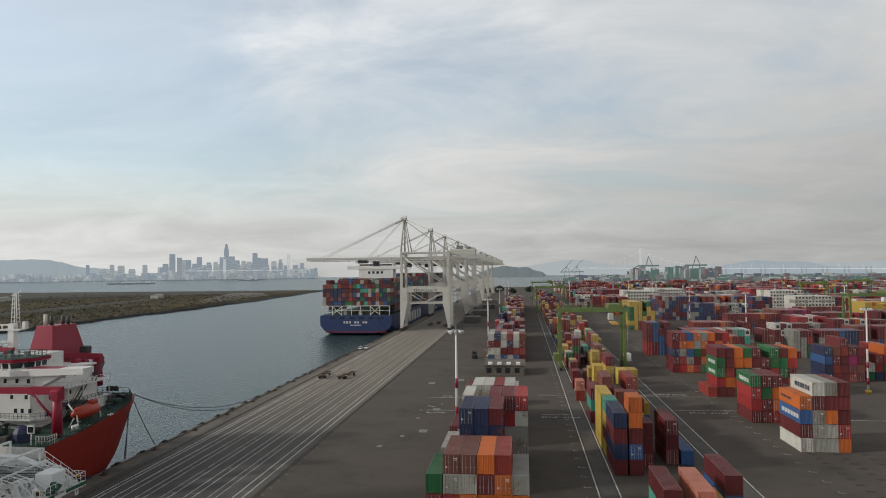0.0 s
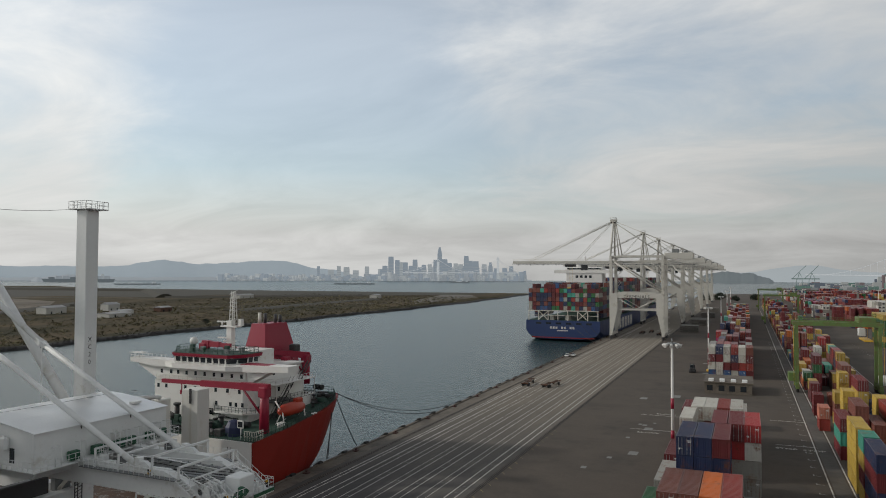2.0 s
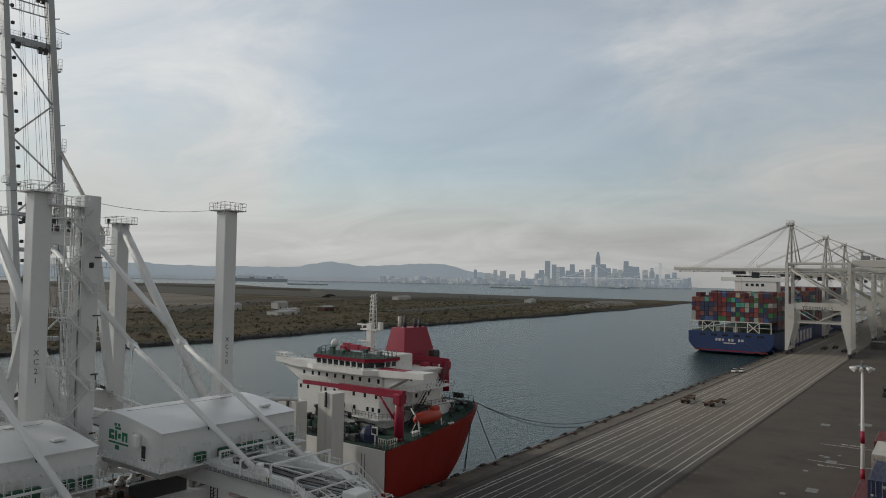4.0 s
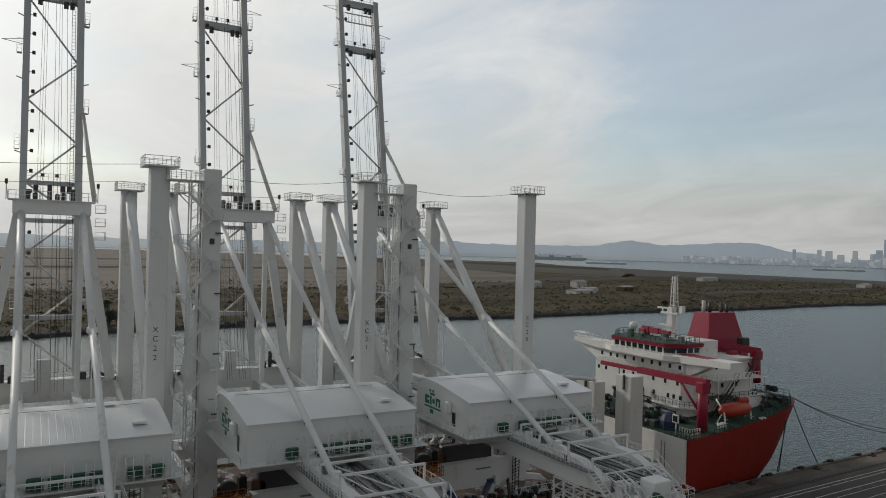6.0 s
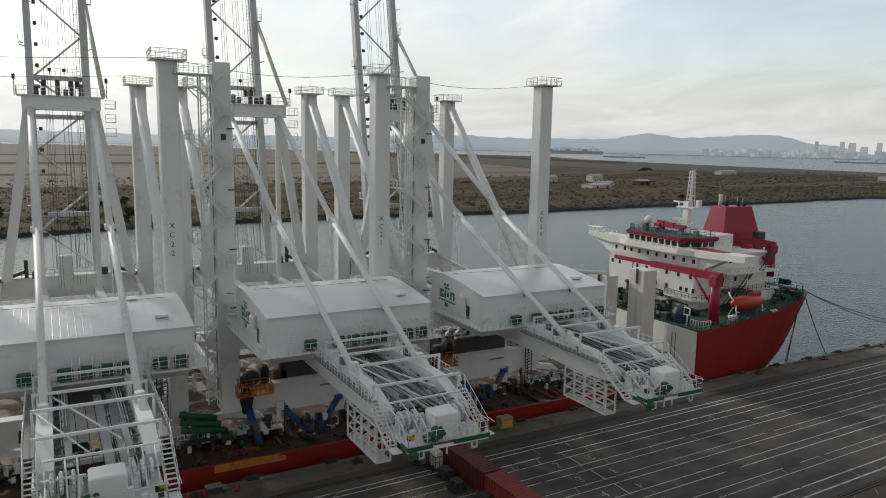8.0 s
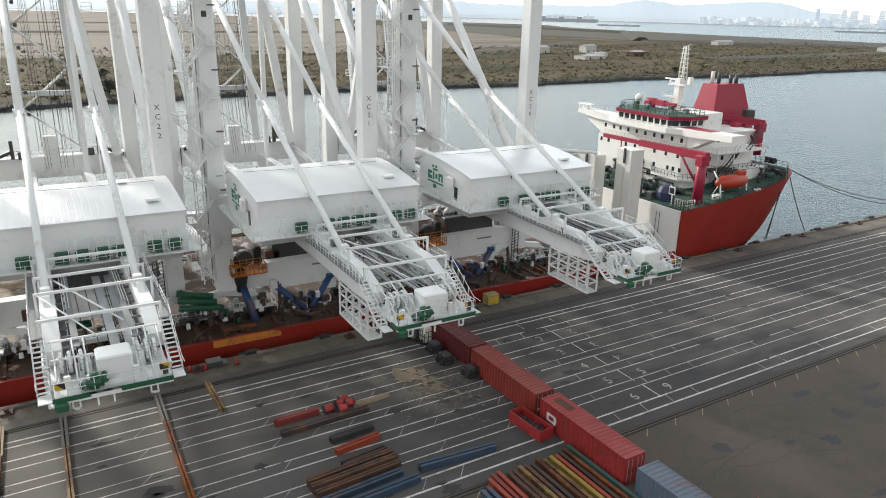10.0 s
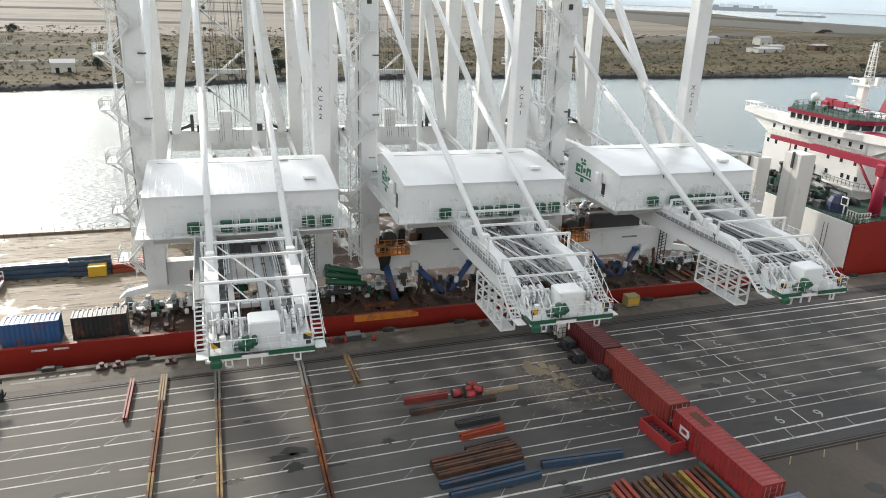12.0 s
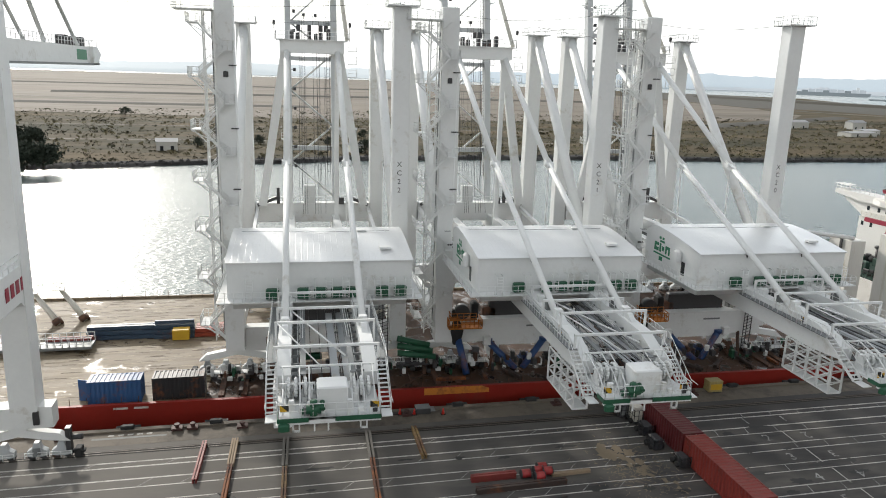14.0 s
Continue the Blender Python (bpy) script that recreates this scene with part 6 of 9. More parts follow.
for x, y in ((-88.6, 137.6), (-88.0, 135.4), (-88.3, 124.6)):
    part("mooring_bollard", Shape().tube((x, y, 9.4), (x, y, 10.3), 0.35, 8).tube((x, y + 0.9, 9.4), (x, y + 0.9, 10.3), 0.35, 8), M_SHIPWHITE, SHIP)
part("wall_hose", Shape().line([(-103.6, 125.6, 8.7), (-103.6, 125.6, 10.4), (-100, 125.2, 10.0), (-97.5, 124.8, 8.9)], 0.1, 5), M_STEEL, SHIP)
part("bulkhead_chain", Shape().line([(-92.4, 115.05, 7.4), (-92.4, 115.05, 1.6)], 0.05, 4).line([(-91.6, 115.05, 7.4), (-91.6, 115.05, 1.6)], 0.05, 4), M_STEEL, SHIP)

# the buoyancy casings, standing on the deck before the stern
for x0, x1, y0, y1, top in ((-105.6, -100.6, 107.0, 109.6, 16.4), (-98.9, -95.2, 110.4, 113.4, 18.0)):
    casing = part("buoyancy_casing", Shape().block(x0, x1, y0, y1, DECK, top, 0.08), M_CREAMWHITE, SHIP, "white steel buoyancy casing with rust streaks")
    xm_ = x0 + (x1 - x0) * 0.52
    part("casing_slot", Shape().box(xm_, xm_ + 0.42, y0 - 0.02, y0, DECK + 1, top - 0.2), M_CREAM, casing, "stained guide slot")
    part("casing_hook", Shape().box(xm_ + 0.02, xm_ + 0.4, y0 - 0.25, y0 - 0.02, top - 2.4, top + 0.2), M_STEEL, casing)
part("lashing_tube", Shape().tube((-97.6, 89.7, 19.6), (-101.6, 108.0, 16.7), 0.34, 10), M_CRANE, SHIP, "white tube between crane and casing")
sc_ = Shape()
for x in (-107.2, -105.9):
    for y in (106.0, 108.4):
        sc_.tube((x, y, DECK), (x, y, 15.6), 0.07, 4)
for k in range(10):
    z = 1.2 + k * 1.5
    sc_.line([(-107.2, 106.0, z), (-105.9, 106.0, z + 0.9), (-105.9, 108.4, z)], 0.05, 4).box(-107.2, -105.9, 106.0, 108.4, z + 1.4, z + 1.46)
part("casing_stair", sc_, M_GRATE, SHIP)

# lines to the quay
M_ROPE = material("mooring_rope", (0.05, 0.055, 0.06), 0.8, vary=0.2)


def rope(a, b, sag, n=12):
    a, b = Vector(a), Vector(b)
    pts = [a.lerp(b, i / n) - Vector((0, 0, sag * 4 * (i / n) * (1 - i / n))) for i in range(n + 1)]
    tagged(part("mooring_rope", Shape().line(pts, 0.09, 4), M_ROPE), "dark mooring rope from ship to quay", "rope", "mooring ropes")


rope((-91.0, 152.0, 11.6), (-84.6, 194.5, 0.5), 2.2)
rope((-91.4, 152.0, 11.6), (-84.6, 214.5, 0.5), 3.6)
rope((-90.4, 151.0, 11.2), (-84.6, 150.6, 0.5), 0.6)
rope((-88.2, 146.0, 10.4), (-84.6, 138.5, 0.5), 0.4)
rope((-88.8, 147.5, 10.6), (-84.6, 138.0, 0.5), 0.4)
# ---- containers ----
BOX_COLOURS = {
    "maroon": ((0.125, 0.016, 0.019), 0.40), "brick red": ((0.22, 0.030, 0.022), 0.13), "brown": ((0.15, 0.048, 0.034), 0.13), "orange": ((0.48, 0.115, 0.02), 0.055),
    "navy": ((0.016, 0.026, 0.07), 0.09), "blue": ((0.025, 0.085, 0.22), 0.05), "green": ((0.018, 0.115, 0.038), 0.05), "grey": ((0.27, 0.265, 0.235), 0.07),
    "white": ((0.44, 0.43, 0.385), 0.025), "yellow": ((0.40, 0.275, 0.05), 0.025), "teal": ((0.05, 0.27, 0.20), 0.01), "magenta": ((0.33, 0.025, 0.13), 0.008), "red": ((0.31, 0.025, 0.025), 0.07), "pink": ((0.42, 0.15, 0.10), 0.005), "black": ((0.018, 0.018, 0.02), 0.0), "faded blue": ((0.10, 0.135, 0.18), 0.0)}
M_BOX = {k: material("container_" + k.replace(" ", "_"), c, 0.5, vary=0.16, scale=0.7, stain=RUST if k not in ("maroon", "red", "brick red", "brown") else (0.075, 0.027, 0.015), stain_amount=0.42, stain_scale=0.45, bump=0.01, jitter=0.4, faded=0.35) for k, (c, _) in BOX_COLOURS.items()}
M_DOORROD = material("door_rod", (0.35, 0.35, 0.34), 0.5, metal=0.3, vary=0.3)
M_MARK = material("container_mark", (0.62, 0.62, 0.60), 0.6, vary=0.1, bump=0)
CW, CH, CL = 2.44, 2.90, 12.19


def pick(r, table=None):
    names = list(table or BOX_COLOURS)
    return r.choices(names, [(table or {k: v[1] for k, v in BOX_COLOURS.items()})[n] for n in names])[0]


def container_body(length, mat):
    """A steel box with corrugated sides and roof, corner posts and rails, standing on z = 0, along y from 0."""
    s = Shape()
    w = CW / 2
    n = round(length / 0.56)
    pitch = (length - 0.4) / n
    for side in (-1, 1):
        pts = []
        for i in range(n):
            y = 0.2 + i * pitch
            pts += [(y, 0.0), (y + pitch * 0.30, 0.0), (y + pitch * 0.5, 0.06), (y + pitch * 0.8, 0.06)]
        pts.append((length - 0.2, 0.0))
        v = [(side * (w - 0.02 - d), y, z) for z in (0.16, CH - 0.1) for y, d in pts]
        k = len(pts)
        s.add(v, [(i, i + 1, k + i + 1, k + i) for i in range(k - 1)])
    pts = []
    for i in range(n):
        y = 0.2 + i * pitch
        pts += [(y, 0.0), (y + pitch * 0.35, 0.0), (y + pitch * 0.5, 0.07), (y + pitch * 0.85, 0.07)]
    pts.append((length - 0.2, 0.0))
    k = len(pts)
    s.add([(x, y, CH - 0.02 - d) for x in (-w + 0.06, w - 0.06) for y, d in pts], [(i, i + 1, k + i + 1, k + i) for i in range(k - 1)])
    for x in (-w, w - 0.12):
        s.box(x, x + 0.12, 0, length, 0.07, 0.18).box(x, x + 0.12, 0, length, CH - 0.12, CH - 0.015)
        for y in (0, length - 0.2):
            s.box(x - 0.005, x + 0.125, y - 0.005, y + 0.205, 0, CH)
    s.box(-w + 0.1, w - 0.1, 0.02, 0.2, CH - 0.14, CH - 0.01).box(-w + 0.1, w - 0.1, length - 0.2, length - 0.02, CH - 0.14, CH - 0.01).box(-w + 0.1, w - 0.1, 0.02, length - 0.02, 0.09, 0.16)
    pts = []
    for i in range(9):
        x = -w + 0.12 + i * (2 * w - 0.24) / 9
        q = (2 * w - 0.24) / 9
        pts += [(x, 0), (x + q * 0.3, 0), (x + q * 0.5, 0.05), (x + q * 0.8, 0.05)]
    pts.append((w - 0.12, 0))
    k = len(pts)
    s.add([(x, length - 0.05 - d, z) for z in (0.16, CH - 0.1) for x, d in pts], [(i, i + 1, k + i + 1, k + i) for i in range(k - 1)])
    return s.mesh("shipping_container", mat)


def container_door(mat):
    """One pressed door leaf from its middle, with four ribs."""
    w = (CW / 2 - 0.15) / 2
    outline = [(0.02, 0.17)]
    for z in (0.55, 1.15, 1.75, 2.25):
        outline += [(0.02, z), (-0.012, z + 0.03), (-0.012, z + 0.17), (0.02, z + 0.2)]
    outline += [(0.02, CH - 0.15), (0.09, CH - 0.15), (0.09, 0.17)]
    return Shape().prism(outline, "x", -w, w).mesh("door", mat)


rods = Shape()
for x in (-0.85, -0.35, 0.35, 0.85):
    rods.box(x - 0.025, x + 0.025, -0.05, -0.012, 0.2, CH - 0.18).box(x - 0.1, x + 0.1, -0.045, -0.012, 1.0, 1.08)
ROD = {k: rods.mesh("lock_rod_set", M_DOORROD if k not in ("white", "grey") else M_BOX["brown"]) for k in M_BOX}
mark = Shape().box(0.3, 0.9, -0.03, -0.0125, 2.2, 2.32).box(0.45, 0.9, -0.03, -0.0125, 2.02, 2.1).box(-0.9, -0.6, -0.03, -0.0125, 0.9, 1.15)
MARK_MESH = mark.mesh("marking_bars", M_MARK)
BODY = {(k, n): container_body(CL if n == 40 else 6.06, m) for k, m in M_BOX.items() for n in (40, 20)}
DOOR = {k: container_door(m) for k, m in M_BOX.items()}
made_boxes = [0]
turned_box = random.Random(64)


def container(x, y, z, colour, size=40, turn=0.0, group="stacked containers", where="stacked in a container yard", state=""):
    """One container with its middle at x and its near end at y."""
    ob = new("shipping_container", BODY[(colour, size)])
    ob.matrix_basis = pose(x, y, z, 0, 0, turn)
    if turn == 0 and turned_box.random() < 0.6:          # stacked with its closed end towards the road
        ob.matrix_basis = pose(x, y + (CL if size == 40 else 6.06), z, 0, 0, 180)
    tagged(ob, f"{state}{colour} steel {size}-foot shipping container {where}", "shipping container", group)
    for x in (-0.545, 0.545):
        part("door", DOOR[colour], None, ob).location.x = x
    part("lock_rod_set", ROD[colour], None, ob)
    if made_boxes[0] % 3 != 1:
        part("marking_bars", MARK_MESH, None, ob)
    made_boxes[0] += 1
    return ob


FAR_BOXES = {k: Shape() for k in BOX_COLOURS}


DOOR_SEAMS, LOCK_RODS = Shape(), Shape()


def far_box(x, y, z, colour, length=CL):
    """A container too far off for parts: body, and the dark seams and bars of its doors."""
    if y < 560:
        DOOR_SEAMS.box(x - 0.035, x + 0.035, y - 0.02, y, z + 0.15, z + CH - 0.15)
        for e in (-1, 1):
            DOOR_SEAMS.box(x + e * 1.19 - 0.04, x + e * 1.19 + 0.04, y - 0.02, y, z + 0.05, z + CH - 0.05)
            LOCK_RODS.box(x + e * 0.6 - 0.03, x + e * 0.6 + 0.03, y - 0.03, y, z + 0.2, z + CH - 0.2)
        for k in range(int(length / 1.5)):               # side corrugation towards the road
            DOOR_SEAMS.box(x - CW / 2 - 0.015, x - CW / 2, y + 0.7 + k * 1.5, y + 0.95 + k * 1.5, z + 0.2, z + CH - 0.2)
    FAR_BOXES[colour].box(x - CW / 2, x + CW / 2, y, y + length, z + 0.02, z + CH - 0.02)


def stack(x, y, colours, near=True, size=40):
    """A pile of containers, from the ground up."""
    for i, c in enumerate(colours.split()):
        c = {"m": "maroon", "b": "brown", "k": "brick red", "o": "orange", "n": "navy", "u": "blue", "g": "green", "y": "yellow", "w": "white", "s": "grey", "t": "teal", "p": "pink", "r": "red", "a": "magenta"}[c]
        if near:
            container(x, y, i * CH, c, size)
        else:
            far_box(x, y, i * CH, c, CL if size == 40 else 6.06)


# row A, beside the road: bays end to end
for x, y, pile in ((-16.6, 103.7, "m m g"), (-14.0, 103.7, "m k s b"), (-11.5, 103.7, "o o s b"), (-8.95, 103.7, "m o m o"), (-6.45, 103.7, "b o o k"), (-3.9, 103.7, "s o s"), (-16.1, 119.6, "m b w"),
                   (-13.3, 123.5, "m n m n n"), (-10.75, 123.5, "s m n n n"), (-8.2, 123.5, "m s k n m"), (-16.3, 136.0, "m b m"),
                   (-8.9, 136.2, "m m m m m"), (-6.3, 136.2, "m s s r m"), (-3.8, 136.2, "s s s w r"), (-15.3, 154.0, "m b m w"),
                   (-14.1, 167.5, "m m s w"), (-11.6, 167.5, "s m b w"), (-9.1, 167.5, "s s m k"), (-6.6, 167.5, "m s s w"),
                   (-17.0, 181.0, "m b m"), (-13.4, 180.5, "m m b"), (-10.9, 180.5, "m k m"), (-8.4, 180.5, "k m m"), (-5.9, 180.5, "s s s")):
    stack(x, y, pile)
stack(-16.9, 89.5, "m r", size=20)
for i, pile in enumerate(("m b", "y w", "b m", "m m")):
    stack(-17.2 + i * 2.55, 203.0, pile, size=20)
rng = random.Random(11)
for i, pile in enumerate(("u w m w", "w w m n", "u m w w", "w m n k", "u k w w", "m k m b")):
    stack(-16.8 + i * 2.64, 301.0, pile)
for j in range(1, 34):
    for i in range(6):
        h = rng.choice((1, 2, 3, 4, 4)) if rng.random() > 0.12 else 0
        for k in range(h):
            far_box(-17.0 + i * 2.64, 301.0 + j * 13.0 + (20 if j > 8 else 0), k * CH, pick(rng))
# row B, under the yard crane
B_TABLE = {"maroon": 0.34, "brown": 0.12, "yellow": 0.15, "orange": 0.05, "navy": 0.06, "green": 0.04, "brick red": 0.12, "teal": 0.03, "blue": 0.03, "white": 0.03, "red": 0.03}
BX = [14.5 + i * 2.8 for i in range(6)]
for x, y, pile, size in ((BX[0], 135.8, "m n m n", 40), (BX[1], 135.9, "m u m o o", 20), (BX[2], 141, "m m m", 20), (25.4, 143.8, "m m m", 40), (28.3, 143.8, "u", 40), (BX[0], 149, "y m y t", 20), (BX[1], 147, "m y y", 20), (BX[0] - 0.2, 156.5, "y y y y", 40), (BX[2], 151, "y b y m", 40),
                         (BX[0], 181.5, "m t m", 40), (BX[1], 181.0, "b b m b", 40), (22.6, 167.0, "m y m", 40), (BX[2], 177, "y b b", 40), (BX[3] + 0.3, 181, "m m b k", 40), (BX[4], 178, "u y", 40), (BX[1], 202, "y m y y", 20), (BX[3], 194, "y m y y", 20), (BX[3] + 2.6, 194, "y y y y", 20), (BX[4] + 0.5, 203, "y y", 40),
                         (16.5, 98.4, "m t m", 40), (20.8, 98.0, "m y p", 40), (23.6, 98.0, "y y", 40), (BX[4] + 0.8, 106, "g u m", 40), (BX[0] - 1.4, 212, "k p", 20), (BX[1], 219, "y b y", 20), (BX[2], 221, "b", 40), (BX[3], 223, "k y y m", 40), (BX[4], 225, "u n", 20), (BX[0] - 1, 233, "m m", 20), (BX[1], 234, "m b", 20), (BX[2], 237, "y o y y", 20), (BX[3], 238, "k u", 40), (BX[4], 240, "m y", 40), (BX[4], 211, "y u", 20)):
    stack(x, y, pile, size=size)
for j in range(0, 56):
    for i in range(6):
        if (i in (1, 2) and 0 <= j < 2) or rng.random() < 0.15:
            continue
        for k in range(rng.choice((1, 2, 2, 3, 4))):
            if rng.random() < 0.5:
                far_box(BX[i], 256.0 + j * 12.9, k * CH, pick(rng, B_TABLE))
            else:
                c = pick(rng, B_TABLE)
                far_box(BX[i], 256.0 + j * 12.9, k * CH, c, 6.0)
                far_box(BX[i], 262.2 + j * 12.9, k * CH, pick(rng, B_TABLE), 6.0)
# blocks to the right of the crane: the nearest stacks one by one
for i, pile in enumerate(("w m u o", "s s s m w", "s s o m s", "o r m m m")):
    stack(54.9 + i * 2.5, 155.7, pile)
for i, pile in enumerate(("m r r g", "m m g m", "r o o m", "m r m")):
    stack(53.9 + i * 2.55, 184.6, pile)
for i, pile in enumerate(("k", "m r g g m", "m o k m m", "g o m o o", "m m g o g", "r m s m m", "m g m m", "m m k g g", "o m g g m", "s o m r o")):
    stack(52.5 + i * 2.55, 220.7, pile, size=40)
for i, pile in enumerate(("m m n m m", "r r s o k", "o s u o u", "r m g s o", "g o k o s", "n g m r o", "m k k o m", "o k m r r")):
    stack(52.5 + i * 2.55, 271.8, pile)
for i, pile in enumerate(("n n u n", "m k m b", "m m m k m", "k m a m", "m b m m")):
    stack(97.6 + i * 2.55, 251.1, pile)
for i, pile in enumerate(("g w", "n r k", "m g r o")):
    stack(112.7 + i * 2.7, 255.0, pile)
# everything behind
last_pick = ["maroon"]


def row_pick(table=None):
    """Boxes of one line tend to stand together."""
    if table or rng.random() > 0.45:
        last_pick[0] = pick(rng, table)
    return last_pick[0]


MIX = None
REDS = {"maroon": 0.55, "brick red": 0.2, "brown": 0.1, "orange": 0.08, "navy": 0.07}
WHITES = {"white": 0.93, "grey": 0.07}
NAVYS = {"navy": 0.45, "maroon": 0.42, "blue": 0.03, "grey": 0.10}
YELGREEN = {"yellow": 0.4, "green": 0.4, "brick red": 0.2}
GREYS = {"grey": 0.35, "white": 0.3, "navy": 0.2, "maroon": 0.15}
PINKS = {"maroon": 0.65, "magenta": 0.1, "brown": 0.25}
fans = Shape()


def block_of_rows(x0, x1, y, deep, high, table=None, ragged=0.15):
    """A block of stacks side by side with level tops, some rows deep."""
    for j in range(deep):
        x = x0
        while x < x1:
            n = high - (rng.randint(1, 2) if rng.random() < ragged else 0)
            for k in range(max(1, n)):
                c = row_pick(table)
                far_box(x + CW / 2, y + j * 12.6, k * CH, c)
                if c == "white" and j == 0 and y < 800:
                    fans.box(x + 0.5, x + CW - 0.5, y - 0.05, y, k * CH + 0.9, k * CH + 2.2)
            x += 2.56


for x0, x1, y, deep, high, table in (
        (60, 80, 290, 1, 4, REDS), (51, 60, 325, 1, 5, MIX), (66, 102, 322, 1, 4, MIX), (80, 104, 364, 1, 4, REDS), (87, 105, 408, 1, 3, MIX), (63, 76, 458, 3, 6, YELGREEN),
        (109, 124, 498, 1, 5, {"navy": 0.65, "grey": 0.25, "blue": 0.1}), (98, 121, 542, 4, 6, NAVYS), (124, 138, 523, 3, 4, REDS), (90, 120, 676, 4, 6, WHITES), (66, 83, 612, 3, 5, REDS), (126, 156, 729, 5, 6, WHITES), (64, 86, 707, 4, 4, MIX),
        (151, 179, 609, 2, 3, GREYS), (179, 194, 598, 2, 5, NAVYS), (214, 240, 663, 3, 6, WHITES), (216, 246, 610, 2, 5, WHITES), (157, 207, 688, 3, 4, MIX), (153, 172, 465, 2, 4, PINKS), (142, 156, 400, 2, 4, {"red": 0.5, "white": 0.2, "maroon": 0.3}),
        (153, 170, 383, 1, 4, {"orange": 0.25, "magenta": 0.12, "maroon": 0.5, "white": 0.13}), (110, 138, 316, 1, 4, MIX), (115, 137, 354, 1, 4, {"white": 0.4, "maroon": 0.3, "grey": 0.3}), (114, 142, 429, 1, 4, REDS), (124, 133, 289, 1, 3, MIX), (143, 168, 338, 1, 4, MIX), (153, 190, 514, 1, 3, MIX),
        (173, 193, 365, 1, 4, MIX), (174, 220, 417, 1, 3, REDS), (181, 211, 482, 2, 3, MIX), (198, 232, 554, 1, 3, REDS), (247, 263, 560, 2, 4, {"yellow": 0.9, "orange": 0.1}), (225, 266, 429, 2, 3, MIX), (227, 282, 498, 2, 3, REDS), (266, 312, 579, 4, 4, MIX),
        (246, 292, 657, 4, 4, REDS), (290, 340, 447, 5, 4, MIX), (300, 360, 546, 6, 4, MIX), (324, 380, 670, 5, 4, REDS), (356, 416, 498, 7, 3, MIX), (385, 455, 641, 6, 4, MIX), (190, 224, 799, 3, 3, WHITES), (246, 271, 825, 4, 5, {"red": 0.7, "maroon": 0.3})):
    block_of_rows(x0, x1, y, deep, high, table)
for bx in range(52, 760, 34):
    for y in range(720, 1480, 92):
        if y < bx * 1.05 + 40 or (bx < 232 and y < 760 and bx > 150) or rng.random() < 0.1:
            continue
        block_of_rows(bx, bx + rng.choice((22, 25, 27)), y + rng.choice((0, 12.6)), rng.choice((4, 5)), rng.choice((3, 4, 4, 5)), rng.choice((MIX, MIX, REDS, GREYS)), 0.3)
tagged(part("door_seams", DOOR_SEAMS, M_STEEL), "dark door seams and ribs of distant containers", "seams", kind="stuff")
tagged(part("lock_rods", LOCK_RODS, M_DOORROD), "pale lock rods on the ends of distant containers", "lock rods", kind="stuff")
tagged(part("reefer_fans", fans, M_STEEL), "dark fan grilles on the ends of refrigerated containers", "fan grilles", kind="stuff")
for colour, shape in FAR_BOXES.items():
    tagged(part("container_rows", shape, M_BOX[colour]), f"distant rows of {colour} shipping containers in stacks", "containers", kind="stuff")

# company signs on some containers, as plain shapes
M_SIGN = material("dark_sign", (0.03, 0.04, 0.08), 0.6, vary=0.1, bump=0)


def side_sign(x, y0, y1, z, h, m):
    s = Shape()
    n = max(3, round((y1 - y0) / 0.9))
    for i in range(n):
        a = y0 + (y1 - y0) * i / n
        s.box(x - 0.012, x, a, a + (y1 - y0) / n * 0.7, z, z + h)
    tagged(part("painted_sign", s, m), "plain painted sign shapes on a container side", "sign", "container signs")


side_sign(54.9 - 1.222, 156.7, 166.6, CH * 2 + 1.0, 0.9, M_MARK)
side_sign(54.9 + 2.5 - 1.222, 157.2, 165.6, CH * 4 + 0.9, 1.0, M_SIGN)
side_sign(54.9 - 1.222, 160.7, 167.1, CH * 3 + 1.3, 0.5, M_SIGN)
side_sign(53.9 - 1.222, 186.6, 194.5, CH * 3 + 0.9, 1.0, M_MARK)
side_sign(52.5 + 2.55 - 1.222, 222.7, 230.6, CH * 3 + 0.8, 1.0, M_MARK)
side_sign(52.5 + 2.55 - 1.222, 222.7, 230.6, CH * 2 + 0.8, 1.0, M_MARK)

# the low concrete block in row A
shed = thing("reefer_rack", "low grey concrete service block with dark openings", "service block", at=pose(-10.3, 262, 0))
part("wall", Shape().box(-7.2, 7.2, 0, 18, 0, 3.5), M_COPING, shed)
part("roof_slab", Shape().box(-7.6, 7.6, -0.4, 18.4, 3.5, 3.8), M_COPING, shed)
for x in (-5.6, -2.0, 1.2, 4.6):
    part("opening", Shape().box(x - 0.9, x + 0.9, -0.05, 0.0, 0.9, 2.7), M_GLASS, shed)
for k in range(4):
    part("roof_unit", Shape().block(-6 + k * 3.4, -4.4 + k * 3.4, 1, 3, 3.8, 4.6, 0.1), M_CRANE, shed)


# ---- lamp masts ----
M_POLE = material("lamp_mast_white", (0.62, 0.61, 0.58), 0.5, vary=0.1)


